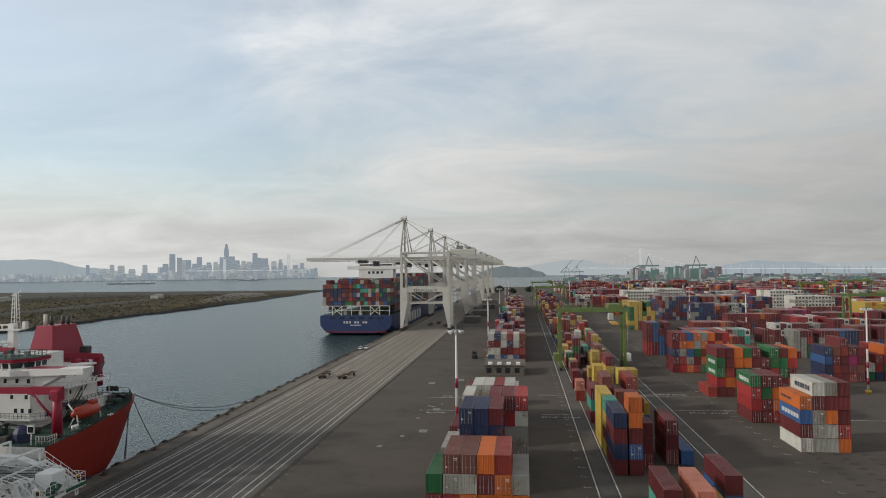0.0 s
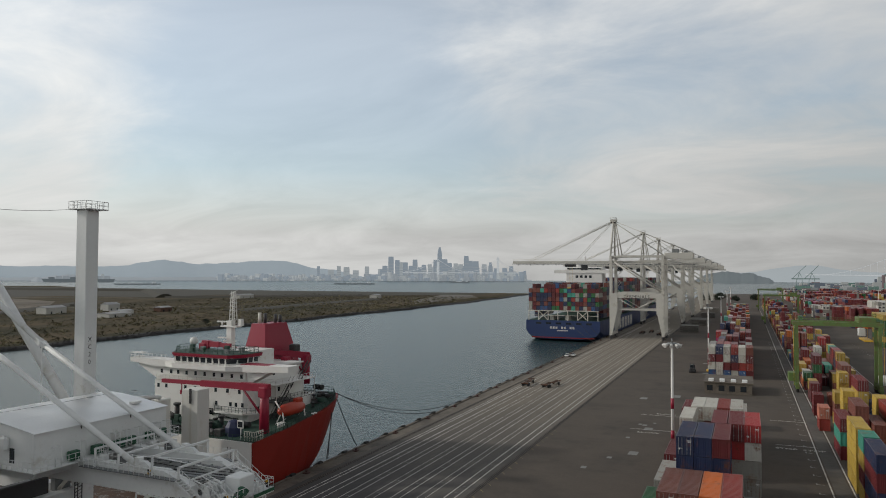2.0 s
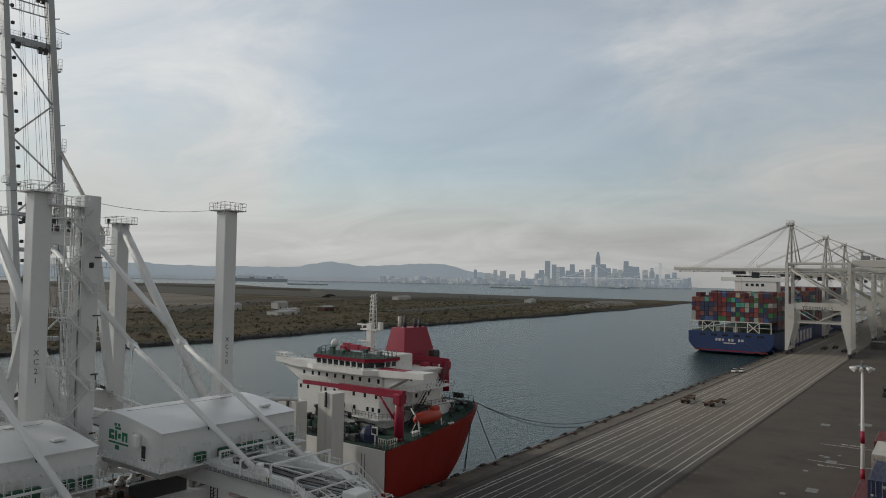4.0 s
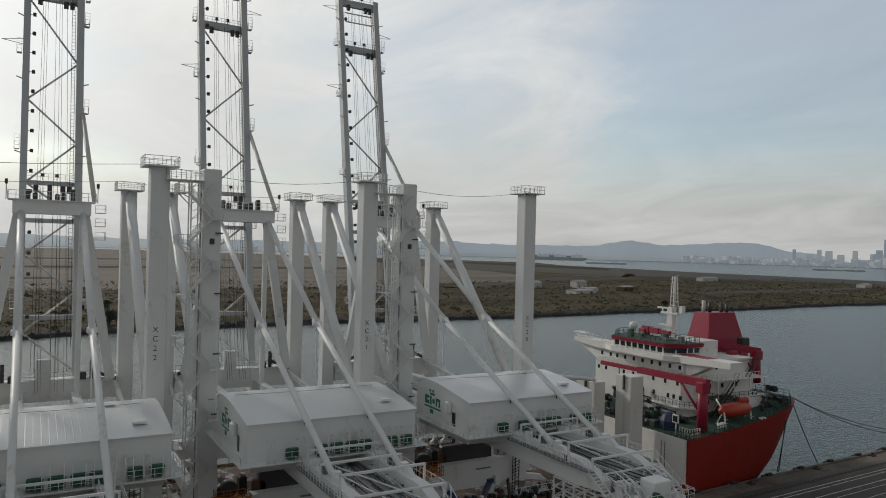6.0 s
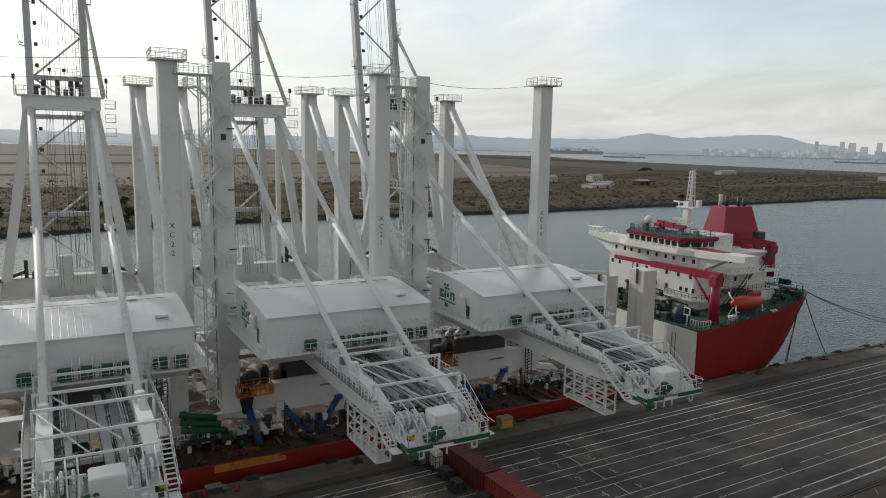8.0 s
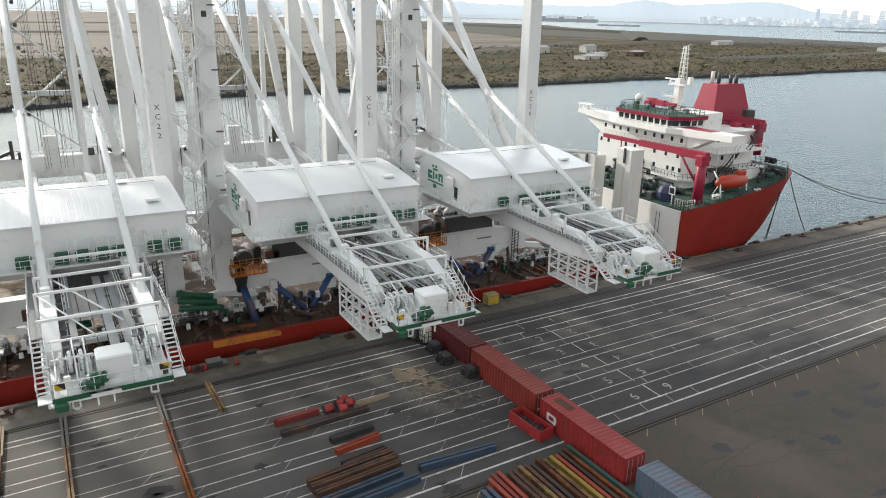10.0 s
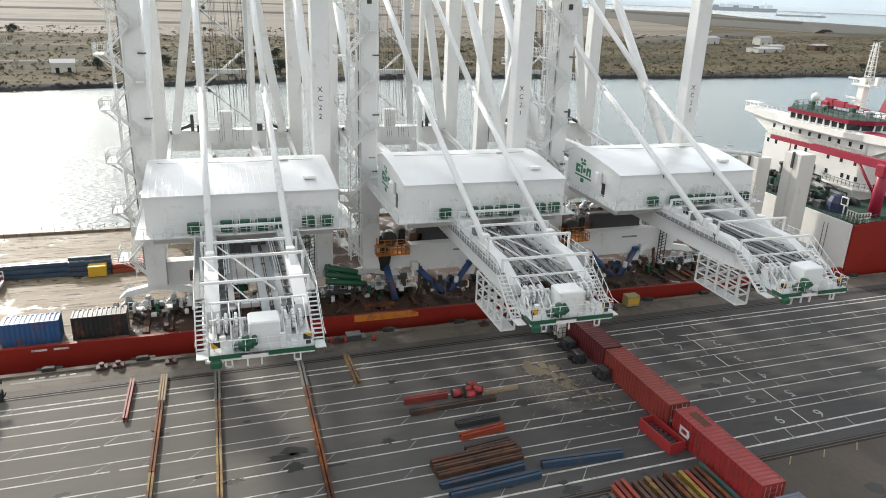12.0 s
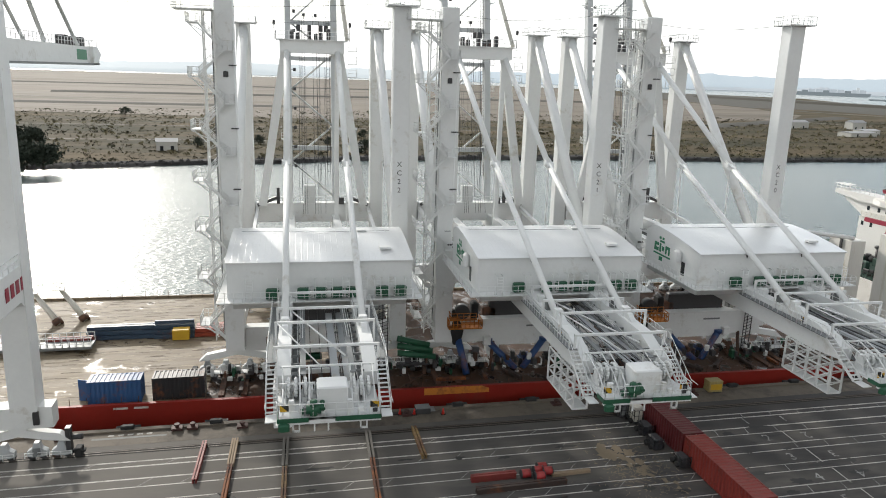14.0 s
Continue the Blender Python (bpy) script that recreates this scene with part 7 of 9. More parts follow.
def lamp_mast(at, high=25.7):
    m = thing("lamp_mast", "tall white yard lamp mast with a ring of floodlights", "lamp mast", "yard lamp masts", at)
    part("mast", Shape().tube((0, 0, 0), (0, 0, high), 0.36, 10, 0.2), M_POLE, m)
    for z0, z1, r in ((2.6, 4.6, 0.375), (7.6, 9.4, 0.355), (13.4, 15.4, 0.33)):
        part("red_band", Shape().tube((0, 0, z0), (0, 0, z1), r, 10, r - 0.01), M_SHIPRED, m, "red warning band")
    part("footing", Shape().tube((0, 0, 0), (0, 0, 0.9), 0.9, 12), M_HAZARD, m, "yellow concrete footing")
    head = part("lamp_ring", Shape().tube((0, 0, high - 0.3), (0, 0, high + 0.1), 0.9, 10).tube((0, 0, high + 0.1), (0, 0, high + 0.9), 0.12, 6), M_GRATE, m)
    for k in range(8):
        a = math.tau * k / 8
        c, d = Vector((math.cos(a) * 1.35, math.sin(a) * 1.35, high - 0.35)), Vector((math.cos(a), math.sin(a), -0.5)) * 0.35
        part("floodlight", Shape().tube(c - d, c + d, 0.22, 8, 0.36).tube((math.cos(a) * 0.8, math.sin(a) * 0.8, high - 0.1), c, 0.06, 4), M_POLE, head)
    return m


mast_1 = lamp_mast(pose(-17.6, 152.2, 0))
for x, y in ((-18.7, 318), (-18.9, 484), (-19.2, 650), (-19.5, 816), (100.4, 230), (108.7, 377), (107.9, 498), (107.0, 631), (105.4, 760), (210.2, 374), (209.6, 504), (209.0, 635), (208.3, 766), (320.5, 504), (319.6, 681), (426.8, 635), (425.7, 854), (550.9, 766), (46.0, 770), (45.2, 918)):
    copy_thing(mast_1, pose(x, y, 0))


# ---- the green yard cranes on tyres ----
def yard_crane(at):
    c = thing("yard_crane", "green rubber-tyred gantry crane straddling container stacks", "gantry crane", "yard cranes", at)
    for side in (-1, 1):
        x = 12.0 * side
        for y in (-4.2, 4.2):
            part("leg", Shape().prism([(x - 0.55, 1.9), (x + 0.55, 1.9), (x + 0.45, 22.0), (x - 0.45, 22.0)], "y", y - 0.5, y + 0.5), M_RTG, c)
            b = part("wheel_truck", Shape().block(x - 0.6, x + 0.6, y - 2.0, y + 2.0, 1.2, 2.2, 0.1), M_RTG, c)
            for d in (-1.2, 1.2):
                part("tyre", Shape().tube((x - 0.4, y + d, 0.75), (x + 0.4, y + d, 0.75), 0.75, 14), M_BLACK, b)
        part("sill", Shape().box(x - 0.5, x + 0.5, -6.0, 6.0, 2.2, 3.3), M_RTG, c)
        part("end_tie", Shape().box(x - 0.5, x + 0.5, -4.2, 4.2, 20.8, 21.8), M_RTG, c)
        part("engine_house", Shape().block(x - 1.2 + side * 1.4, x + 1.2 + side * 1.4, -2.4, 2.4, 3.3, 6.0, 0.15), M_RTG if side < 0 else M_CRANE, c)
        lad = Shape()
        for k in range(36):
            lad.tube((x + side * 1.0, -4.9, 3.4 + k * 0.5), (x + side * 1.0, -4.2, 3.4 + k * 0.5), 0.05, 4)
        lad.tube((x + side * 1.0, -4.9, 2.2), (x + side * 1.0, -4.9, 21.8), 0.06, 4)
        part("ladder", lad, M_HAZARD, c)
    for y in (-4.2, 4.2):
        part("girder", Shape().box(-13.2, 13.2, y - 0.5, y + 0.5, 22.0, 23.3), M_RTG, c)
        part("girder_rail", Shape().rail([(-13, y, 23.3), (13, y, 23.3)], 1.1, 0.05, 2.0), M_RTG, c)
    t = part("trolley", Shape().block(6.0, 11.0, -4.6, 4.6, 23.3, 25.0, 0.2), M_RTG, c, "green hoist trolley")
    part("cab", Shape().block(6.4, 8.4, -1.4, 1.4, 18.9, 21.4, 0.2), M_CRANE, t)
    part("trolley_rail", Shape().rail([(6, -4.6, 25), (11, -4.6, 25), (11, 4.6, 25)], 1.1, 0.05, 1.4), M_RTG, t)
    part("spreader", Shape().box(7.4, 9.8, -6.1, 6.1, 17.4, 17.9).tube((8.0, -1, 17.9), (8.0, -1, 23.3), 0.05, 4).tube((9.2, 1, 17.9), (9.2, 1, 23.3), 0.05, 4), M_HAZARD, t, "yellow spreader frame")
    return c


rtg = yard_crane(pose(22.8, 281, 0))
for x, y in ((21.0, 641), (20.0, 878), (186, 417), (266, 705), (351, 809)):
    copy_thing(rtg, pose(x, y, 0))
# ---- what lies on the quay beside the ship ----
for x, c, st in ((-68.7, "maroon", ""), (-56.2, "brick red", ""), (-43.2, "red", ""), (-29.6, "faded blue", "")):
    container(x, 62.3, 0, c, 40, 90, "containers in a line on the quay", "in a line on the quay")
M_RUSTTOP = material("rust_patch", (0.10, 0.035, 0.02), 0.8, vary=0.4)
tagged(part("rust_patch", Shape().box(-54.4, -52.0, 62.0, 62.9, CH - 0.03, CH + 0.004), M_RUSTTOP), "brown rust patch on a container roof", "rust patch")
tagged(part("painted_sign", Shape().box(-54.2, -52.8, 61.055, 61.07, 1.7, 1.95).box(-54.2, -53.9, 61.055, 61.07, 1.2, 1.7).box(-54.2, -52.8, 61.055, 61.07, 1.0, 1.25).box(-53.1, -52.7, 61.055, 61.07, 1.25, 1.7), M_MARK), "white painted sign shapes on a container side", "sign", "container signs")
skip = thing("open_skip", "small open-topped red steel skip with cable inside", "skip", at=pose(-54.9, 59.6, 0, 0, 0, 4))
part("skip_shell", Shape().box(-2.4, 2.4, -0.9, -0.8, 0, 1.2).box(-2.4, 2.4, 0.8, 0.9, 0, 1.2).box(-2.4, -2.3, -0.8, 0.8, 0, 1.2).box(2.3, 2.4, -0.8, 0.8, 0, 1.2).box(-2.3, 2.3, -0.8, 0.8, 0, 0.1), M_BOX["red"], skip)
part("coiled_cable", Shape().line([(-2.0 + 0.14 * k, 0.5 * math.sin(k * 1.3), 0.5 + 0.012 * k) for k in range(29)], 0.1, 5), M_STEEL, skip)
M_GENERATOR = material("generator_grey", (0.035, 0.036, 0.04), 0.5, vary=0.2)
for x, y, h, m, lab in ((-77.6, 60.1, 2.3, M_CREAM, "tall pale cabinet"), (-79.4, 59.3, 2.0, M_GRATE, "grey cabinet"), (-74.6, 59.8, 1.35, M_GENERATOR, "dark towed generator"), (-71.4, 59.4, 1.35, M_GENERATOR, "dark towed generator"), (-67.4, 60.4, 1.2, M_GENERATOR, "dark towed generator")):
    g = thing("generator" if "gen" in lab else "cabinet", f"{lab} parked on the quay by the containers", "generator" if "gen" in lab else "cabinet", at=pose(x, y, 0))
    part("body", Shape().block(-0.8, 0.8, -0.55, 0.55, 0.35, h, 0.12), m, g)
    part("guard_rail", Shape().rail([(-0.85, -0.6, 0.4), (0.85, -0.6, 0.4), (0.85, 0.6, 0.4)], max(0.9, h * 0.6), 0.04, 0.6), M_STEEL, g)
    part("base_frame", Shape().box(-0.85, 0.85, -0.6, 0.6, 0.12, 0.35), M_STEEL, g)
    for d in (-0.5, 0.5):
        part("wheel", Shape().tube((-0.2 + d, -0.85, 0.3), (-0.2 + d, 0.85, 0.3), 0.3, 10), M_BLACK, g)
box = thing("power_box", "small yellow power box at the quay edge", "power box", at=pose(-84.0, 74.7, 0))
part("cabinet", Shape().block(-0.7, 0.7, -1.0, 1.0, 0.2, 1.7, 0.06), material("faded_yellow_paint", (0.33, 0.27, 0.11), 0.6, vary=0.3, stain=RUST, stain_amount=0.5), box)
part("panel", Shape().box(0.7, 0.72, -0.8, 0.8, 0.5, 1.3), M_HAZARD, box)
part("foot", Shape().box(-0.6, 0.6, -0.9, 0.9, 0, 0.2), M_STEEL, box)


def steel_beam(name, a, b, w, h, m, label, group="steel beams on the quay", lanes=2):
    """A rolled beam lying on the ground: flanges, web and, in pairs, a gap between."""
    a, b = Vector((*a, 0)), Vector((*b, 0))
    t = thing(name, label, "steel beam", group, Matrix.Translation(a))
    d, side = b - a, (b - a).normalized().cross(Vector((0, 0, 1)))
    for k in range(lanes):
        o = side * (w * ((k + 0.5) / lanes - 0.5))
        lw = w / lanes * 0.7
        s = Shape().beam(o + Vector((0, 0, h - 0.03)), o + d + Vector((0, 0, h - 0.03)), lw, 0.06).beam(o + Vector((0, 0, 0.03)), o + d + Vector((0, 0, 0.03)), lw, 0.06)
        s.beam(o + Vector((0, 0, h / 2)), o + d + Vector((0, 0, h / 2)), lw * 0.35, h - 0.12)
        part("flanged_bar", s, m, t)
    return t


M_TANWOOD = material("tan_timber", (0.30, 0.225, 0.15), 0.8, vary=0.35, stretch=(0.3, 2, 1))
M_RUSTRAIL = material("rusted_rail", (0.24, 0.075, 0.016), 0.8, vary=0.6, scale=1.5, stain=(0.06, 0.02, 0.010), stain_amount=0.85, stain_scale=0.35)
M_YELLOWRAIL = material("yellow_rail", (0.26, 0.17, 0.05), 0.7, vary=0.5, scale=1.5, stain=(0.09, 0.035, 0.014), stain_amount=0.9, stain_scale=0.35)
M_GREYRAIL = material("grey_rail", (0.13, 0.12, 0.105), 0.7, vary=0.3)
M_REDBEAM = material("red_primer", (0.19, 0.03, 0.025), 0.6, vary=0.25, stain=RUST, stain_amount=0.4)
rail_lab = "load-out rail beam laid across the quay"
steel_beam("load_out_beam", (-79.9, 10.0), (-72.1, 9.7), 0.58, 0.5, M_REDBEAM, "red " + rail_lab)
steel_beam("load_out_beam", (-80.2, 13.2), (-74.7, 13.0), 0.78, 0.4, M_TANWOOD, "pale timber-topped " + rail_lab, lanes=3)
steel_beam("load_out_beam", (-74.6, 13.0), (-62.7, 12.5), 0.58, 0.45, M_RUSTRAIL, "rusty " + rail_lab)
steel_beam("load_out_beam", (-62.6, 12.5), (-50.1, 12.1), 0.58, 0.45, M_YELLOWRAIL, "yellowed " + rail_lab)
steel_beam("load_out_beam", (-79.5, 18.7), (-73.4, 18.5), 0.78, 0.45, M_GREYRAIL, "grey " + rail_lab)
steel_beam("load_out_beam", (-73.3, 18.5), (-50.1, 17.8), 0.62, 0.45, M_YELLOWRAIL, "yellowed " + rail_lab)
steel_beam("load_out_beam", (-79.5, 27.8), (-73.6, 27.6), 0.78, 0.45, M_GREYRAIL, "grey " + rail_lab)
steel_beam("load_out_beam", (-73.5, 27.6), (-62.7, 27.2), 0.62, 0.45, M_RUSTRAIL, "rusty " + rail_lab)
steel_beam("load_out_beam", (-62.6, 27.2), (-50.0, 26.8), 0.66, 0.45, M_RUSTRAIL, "rusty " + rail_lab)
steel_beam("load_out_beam", (-79.9, 33.2), (-73.1, 33.2), 0.74, 0.4, M_YELLOWRAIL, "yellowed " + rail_lab)
M_BLUEBEAM = material("blue_beam_paint", (0.030, 0.055, 0.090), 0.5, vary=0.25, stain=RUST, stain_amount=0.35)
M_DARKBEAM = material("dark_beam", (0.045, 0.03, 0.025), 0.7, vary=0.4, stain=RUST, stain_amount=0.5)
M_ORANGEBEAM = material("orange_beam", (0.28, 0.045, 0.02), 0.55, vary=0.25, stain=RUST, stain_amount=0.3)
for a, b, w, h, m, colour, lanes in (((-67.9, 37.0), (-68.0, 41.8), 0.7, 0.7, M_REDBEAM, "dark red", 2), ((-65.8, 37.0), (-66.1, 46.6), 0.8, 0.55, M_DARKBEAM, "rusty brown", 2), ((-62.4, 40.8), (-62.7, 45.5), 0.9, 0.6, M_STEEL, "blackened", 3),
                                     ((-60.3, 40.5), (-60.9, 45.3), 0.8, 0.6, M_ORANGEBEAM, "orange-red", 2), ((-58.1, 40.2), (-58.6, 44.9), 0.9, 0.6, M_DARKBEAM, "dark brown", 2), ((-57.0, 36.4), (-57.6, 45.1), 0.7, 0.75, M_RUSTY, "rusty", 2),
                                     ((-56.1, 36.4), (-56.7, 45.2), 0.7, 0.75, M_RUSTY, "rusty", 2), ((-55.3, 36.5), (-55.9, 45.1), 0.7, 0.55, M_RUSTY, "rusty", 2), ((-54.0, 36.3), (-54.6, 44.6), 0.8, 0.55, M_BLUEBEAM, "blue", 2), ((-52.5, 36.7), (-53.0, 45.5), 0.9, 0.6, M_BLUEBEAM, "blue", 2),
                                     ((-54.2, 46.2), (-53.6, 54.3), 0.9, 0.7, M_BLUEBEAM, "blue", 2), ((-67.5, 45.6), (-67.7, 49.9), 0.5, 0.35, M_TANWOOD, "timber", 2)):
    steel_beam("steel_beam", a, b, w, h, m, f"{colour} painted steel beam lying on the apron", lanes=lanes)
for x, y in ((-67.8, 42.8), (-68.2, 44.3), (-67.1, 44.1), (-67.9, 45.2), (-68.8, 44.9)):
    d = thing("oil_drum", "red steel drum block lying among beams on the apron", "drum", "red drums", pose(x, y, 0))
    part("drum_body", Shape().tube((0, -0.5, 0.45), (0, 0.5, 0.45), 0.45, 12), M_BOX["red"], d)
    part("drum_rim", Shape().tube((0, -0.53, 0.45), (0, -0.47, 0.45), 0.48, 12).tube((0, 0.47, 0.45), (0, 0.53, 0.45), 0.48, 12), M_STEEL, d)
# the bundle of painted pipes near the landside rail
M_TEALBAR = material("teal_bar", (0.03, 0.11, 0.10), 0.6, vary=0.3, stain=RUST, stain_amount=0.5, stain_scale=0.8)
M_YELLOWBAR = material("yellow_bar", (0.30, 0.20, 0.035), 0.6, vary=0.3, stain=RUST, stain_amount=0.55, stain_scale=0.8)
pipe_cols = [("blue", M_BLUEBEAM), ("blue", M_BLUEBEAM), ("red", M_ORANGEBEAM), ("red", M_REDBEAM), ("red", M_ORANGEBEAM), ("rusty", M_RUSTY), ("rusty", M_RUSTY), ("yellowed", M_YELLOWRAIL), ("rusty", M_RUSTY), ("dark", M_DARKBEAM),
             ("rusty", M_RUSTRAIL), ("yellowed", M_YELLOWRAIL), ("yellow", M_YELLOWBAR), ("orange", M_ORANGEBEAM), ("dark", M_DARKBEAM), ("rusty", M_RUSTRAIL), ("teal", M_TEALBAR)]
rp = random.Random(4)
for i, (colour, m) in enumerate(pipe_cols):
    y = 49.3 + i * 0.70
    x0 = -50.2 + (1.5 if i < 2 else 0) + rp.uniform(0, 0.9)
    steel_beam("steel_bar", (x0, y), (x0 + 13, y + rp.uniform(-0.15, 0.15)), 0.55, 0.5 + rp.uniform(0, 0.25), m, f"{colour} painted steel bar in a bundle on the yard", "bundled steel bars", 1)
M_CONE = material("cone_red", (0.55, 0.03, 0.02), 0.5, vary=0.1)
for x, y in ((-63.4, 65.0), (-54.6, 65.2), (-41.2, 64.7), (-35.5, 69.6), (-83.4, 33.9), (-83.0, 37.4), (-83.7, 32.2), (-36.6, 61.7)):
    c = thing("traffic_cone", "small red traffic cone on the asphalt", "traffic cone", "traffic cones", pose(x, y, 0))
    part("cone", Shape().tube((0, 0, 0.05), (0, 0, 0.8), 0.22, 10, 0.05), M_CONE, c)
    part("cone_base", Shape().box(-0.28, 0.28, -0.28, 0.28, 0, 0.06), M_BLACK, c)
ramp = thing("gangway_step", "grey steel gangway step at the quay edge", "gangway", at=pose(-83.9, 35.0, 0))
part("tread", Shape().box(-0.6, 0.6, -0.9, 0.9, 0.7, 0.8).box(-0.6, 0.6, 0.9, 1.5, 0.3, 0.4), M_GRATE, ramp)
part("frame", Shape().box(-0.6, -0.5, -0.9, 0.9, 0, 0.7).box(0.5, 0.6, -0.9, 0.9, 0, 0.7).box(-0.3, 0.3, -6.0, -0.9, 0.05, 0.15), M_STEEL, ramp)
structure("quay_marking", Shape().box(-83.0, -82.6, -2.2, 5.6, 0.0, 0.02), M_PATCH, "faint painted marking bar on the quay", apron)
bits = Shape()
for k in range(5):
    bits.box(-83.6, -83.3, -0.6 + k * 1.0, 0.0 + k * 1.0, 0, 0.025)
structure("quay_marking", bits, M_LINE, "short white marks on the quay", apron)
for y in (7.0, 8.7):
    tagged(part("mooring_bollard", bollard_me, None), "dark iron mooring bollard on the quay", "bollard", "quay bollards").location = (QUAY + 0.9, y - 0.4, 0.1)

# ---- cargo on the ship's deck ----
for x, y, c in ((-93.3, -4.4, "blue"), (-93.4, 2.9, "black")):
    container(x + 1.2, y, DECK + 0.06, c, 20, 0, "containers on the ship deck", "standing on the timber ship deck")


leaf = thing("loose_panel", "blue steel container door leaf swung open on the deck", "door", at=pose(-92.4, -5.7, DECK + 0.06, 0, 0, -20))
part("panel", Shape().box(-0.05, 0.0, 0, 1.2, 0.2, 2.6), M_BOX["blue"], leaf)
part("panel_frame", Shape().box(-0.07, 0.03, 0, 1.25, 0, 0.2).box(-0.07, 0.03, 0, 1.25, 2.6, 2.7), M_BOX["blue"], leaf)


def deck_pile(name, x, y, n, rows, length, m, label, group):
    t = thing(name, label, "steel stack", group, pose(x, y, DECK + 0.06))
    for k in range(rows):
        for i in range(n - k):
            s = Shape().beam((i * 0.75 + k * 0.3, 0, 0.32 + k * 0.62), (i * 0.75 + k * 0.3, length, 0.32 + k * 0.62), 0.55, 0.5)
            part("steel_bar", s, m, t)
    return t


deck_pile("beam_pile", -115.3, -9.8, 4, 3, 9.5, M_BLUEBEAM, "stacked dark blue steel beams on the ship deck", "deck cargo")
deck_pile("beam_pile", -114.8, -0.3, 4, 4, 5.6, M_BLUEBEAM, "stacked dark blue steel beams on the ship deck", "deck cargo")
deck_pile("beam_pile", -115.7, 5.5, 5, 2, 6.8, M_ORANGEBEAM, "orange steel bars stacked on the ship deck", "deck cargo")
deck_pile("beam_pile", -112.1, -14.5, 3, 2, 6.0, M_REDBEAM, "dark red steel bars stacked on the ship deck", "deck cargo")
tote = thing("yellow_crate", "yellow steel crate on the ship deck", "crate", at=pose(-112.2, 3.6, DECK + 0.06))
part("crate_body", Shape().block(-0.8, 0.8, -1.2, 1.2, 0.1, 1.6, 0.06), M_HAZARD, tote)
part("crate_foot", Shape().box(-0.7, 0.7, -1.1, 1.1, 0, 0.1), M_STEEL, tote)
gang = thing("folded_gangway", "grey lattice gangway lying on the ship deck", "gangway", at=pose(-109.5, -21.0, DECK + 0.06))
part("gangway_deck", Shape().box(-1.3, 1.3, 0, 13, 0.5, 0.9), M_GRATE, gang)
part("gangway_rail", Shape().rail([(-1.2, 0, 0.9), (-1.2, 13, 0.9)], 1.3, 0.06, 0.9).rail([(1.2, 0, 0.9), (1.2, 13, 0.9)], 1.3, 0.06, 0.9), M_CRANE, gang)
for x, y in ((-124.9, -16.2), (-123.5, -19.7)):
    p = thing("mooring_strut", "rusty slanted sea-fastening post with a platform", "post", "slanted posts", pose(x, y, DECK + 0.06))
    part("post", Shape().tube((2.6, 4.2, 0), (0, 0, 4.8), 0.5, 8, 0.36), M_CREAM, p, "pale weathered tube post")
    part("post_foot", Shape().tube((2.6, 4.2, 0), (2.2, 3.6, 0.7), 0.75, 8), M_RUSTY, p)
    part("top_platform", Shape().box(-1.4, 1.4, -1.2, 1.2, 4.7, 4.8).rail([(-1.3, -1.1, 4.8), (1.3, -1.1, 4.8), (1.3, 1.1, 4.8), (-1.3, 1.1, 4.8), (-1.3, -1.1, 4.8)], 1.1, 0.05, 0.9), M_CREAM, p)
# ---- the fourth crane, already standing on the quay rails ----
q4 = thing("quay_crane", "white quay crane standing on the quay rails with its boom lowered", "crane", at=pose(-79.6, -16.7, 0))
for x in (0, 30.5):
    for y in (-10.7, 10.7):
        e = 1 if y > 0 else -1
        part("leg", Shape().loft([[(x - 1.25, e * 9.65 - 1.25, 5.6), (x + 1.25, e * 9.65 - 1.25, 5.6), (x + 1.25, e * 9.65 + 1.25, 5.6), (x - 1.25, e * 9.65 + 1.25, 5.6)], [(x - 1.25, e * 9.85 - 1.2, 49), (x + 1.25, e * 9.85 - 1.2, 49), (x + 1.25, e * 9.85 + 1.2, 49), (x - 1.25, e * 9.85 + 1.2, 49)]]), M_CRANE, q4, "white box leg")
        add_bogie(q4, x, y * 0.9 - 1.0)
    part("sill_beam", Shape().box(x - 0.95, x + 0.95, -12.4, 12.2, 3.9, 6.2), M_CRANE, q4)
    part("portal_beam", Shape().prism([(-9.1, 16.0), (-8.3, 17.4), (8.3, 17.4), (9.1, 16.0), (9.1, 20.5), (-9.1, 20.5)], "x", x - 0.9, x + 0.9), M_CRANE, q4, "white portal beam")
for y in (-9.9, 9.9):
    part("side_beam", Shape().prism([(1.2, 17.0), (2.0, 17.7), (28.5, 17.7), (29.3, 17.0), (29.3, 21.2), (1.2, 21.2)], "y", y - 0.96, y + 0.96).rail([(1.4, y + 0.9 * (1 if y > 0 else -1), 21.2), (29.1, y + 0.9 * (1 if y > 0 else -1), 21.2)], 1.1, 0.04, 1.4), M_CRANE, q4)
sgn = Shape()
for k in range(4):
    sgn.box(0.9 + k * 1.35, 1.75 + k * 1.35, 10.90, 10.93, 18.8, 20.1)
part("painted_sign", sgn, M_SHIPRED, q4, "red painted sign shapes")
part("painted_sign", Shape().box(7.6, 9.4, 10.86, 10.89, 18.4, 20.4), M_LOGO, q4, "green painted sign shape")
for i, ch in enumerate("XC18"):
    part("leg_letter", text_mesh(ch, 0.95, M_LETTER, "leg_letter"), None, q4).matrix_basis = pose(1.262, 9.5, 30.4 - 1.12 * i, 90, 0, 90)
part("equipment_case", Shape().block(0.95, 1.3, 10.4, 11.0, 4.4, 5.9, 0.1), M_STEEL, q4)
part("portal_railing", Shape().rail([(0.8, -8.9, 20.5), (0.8, 8.9, 20.5)], 1.1, 0.04, 1.3), M_CRANE, q4)
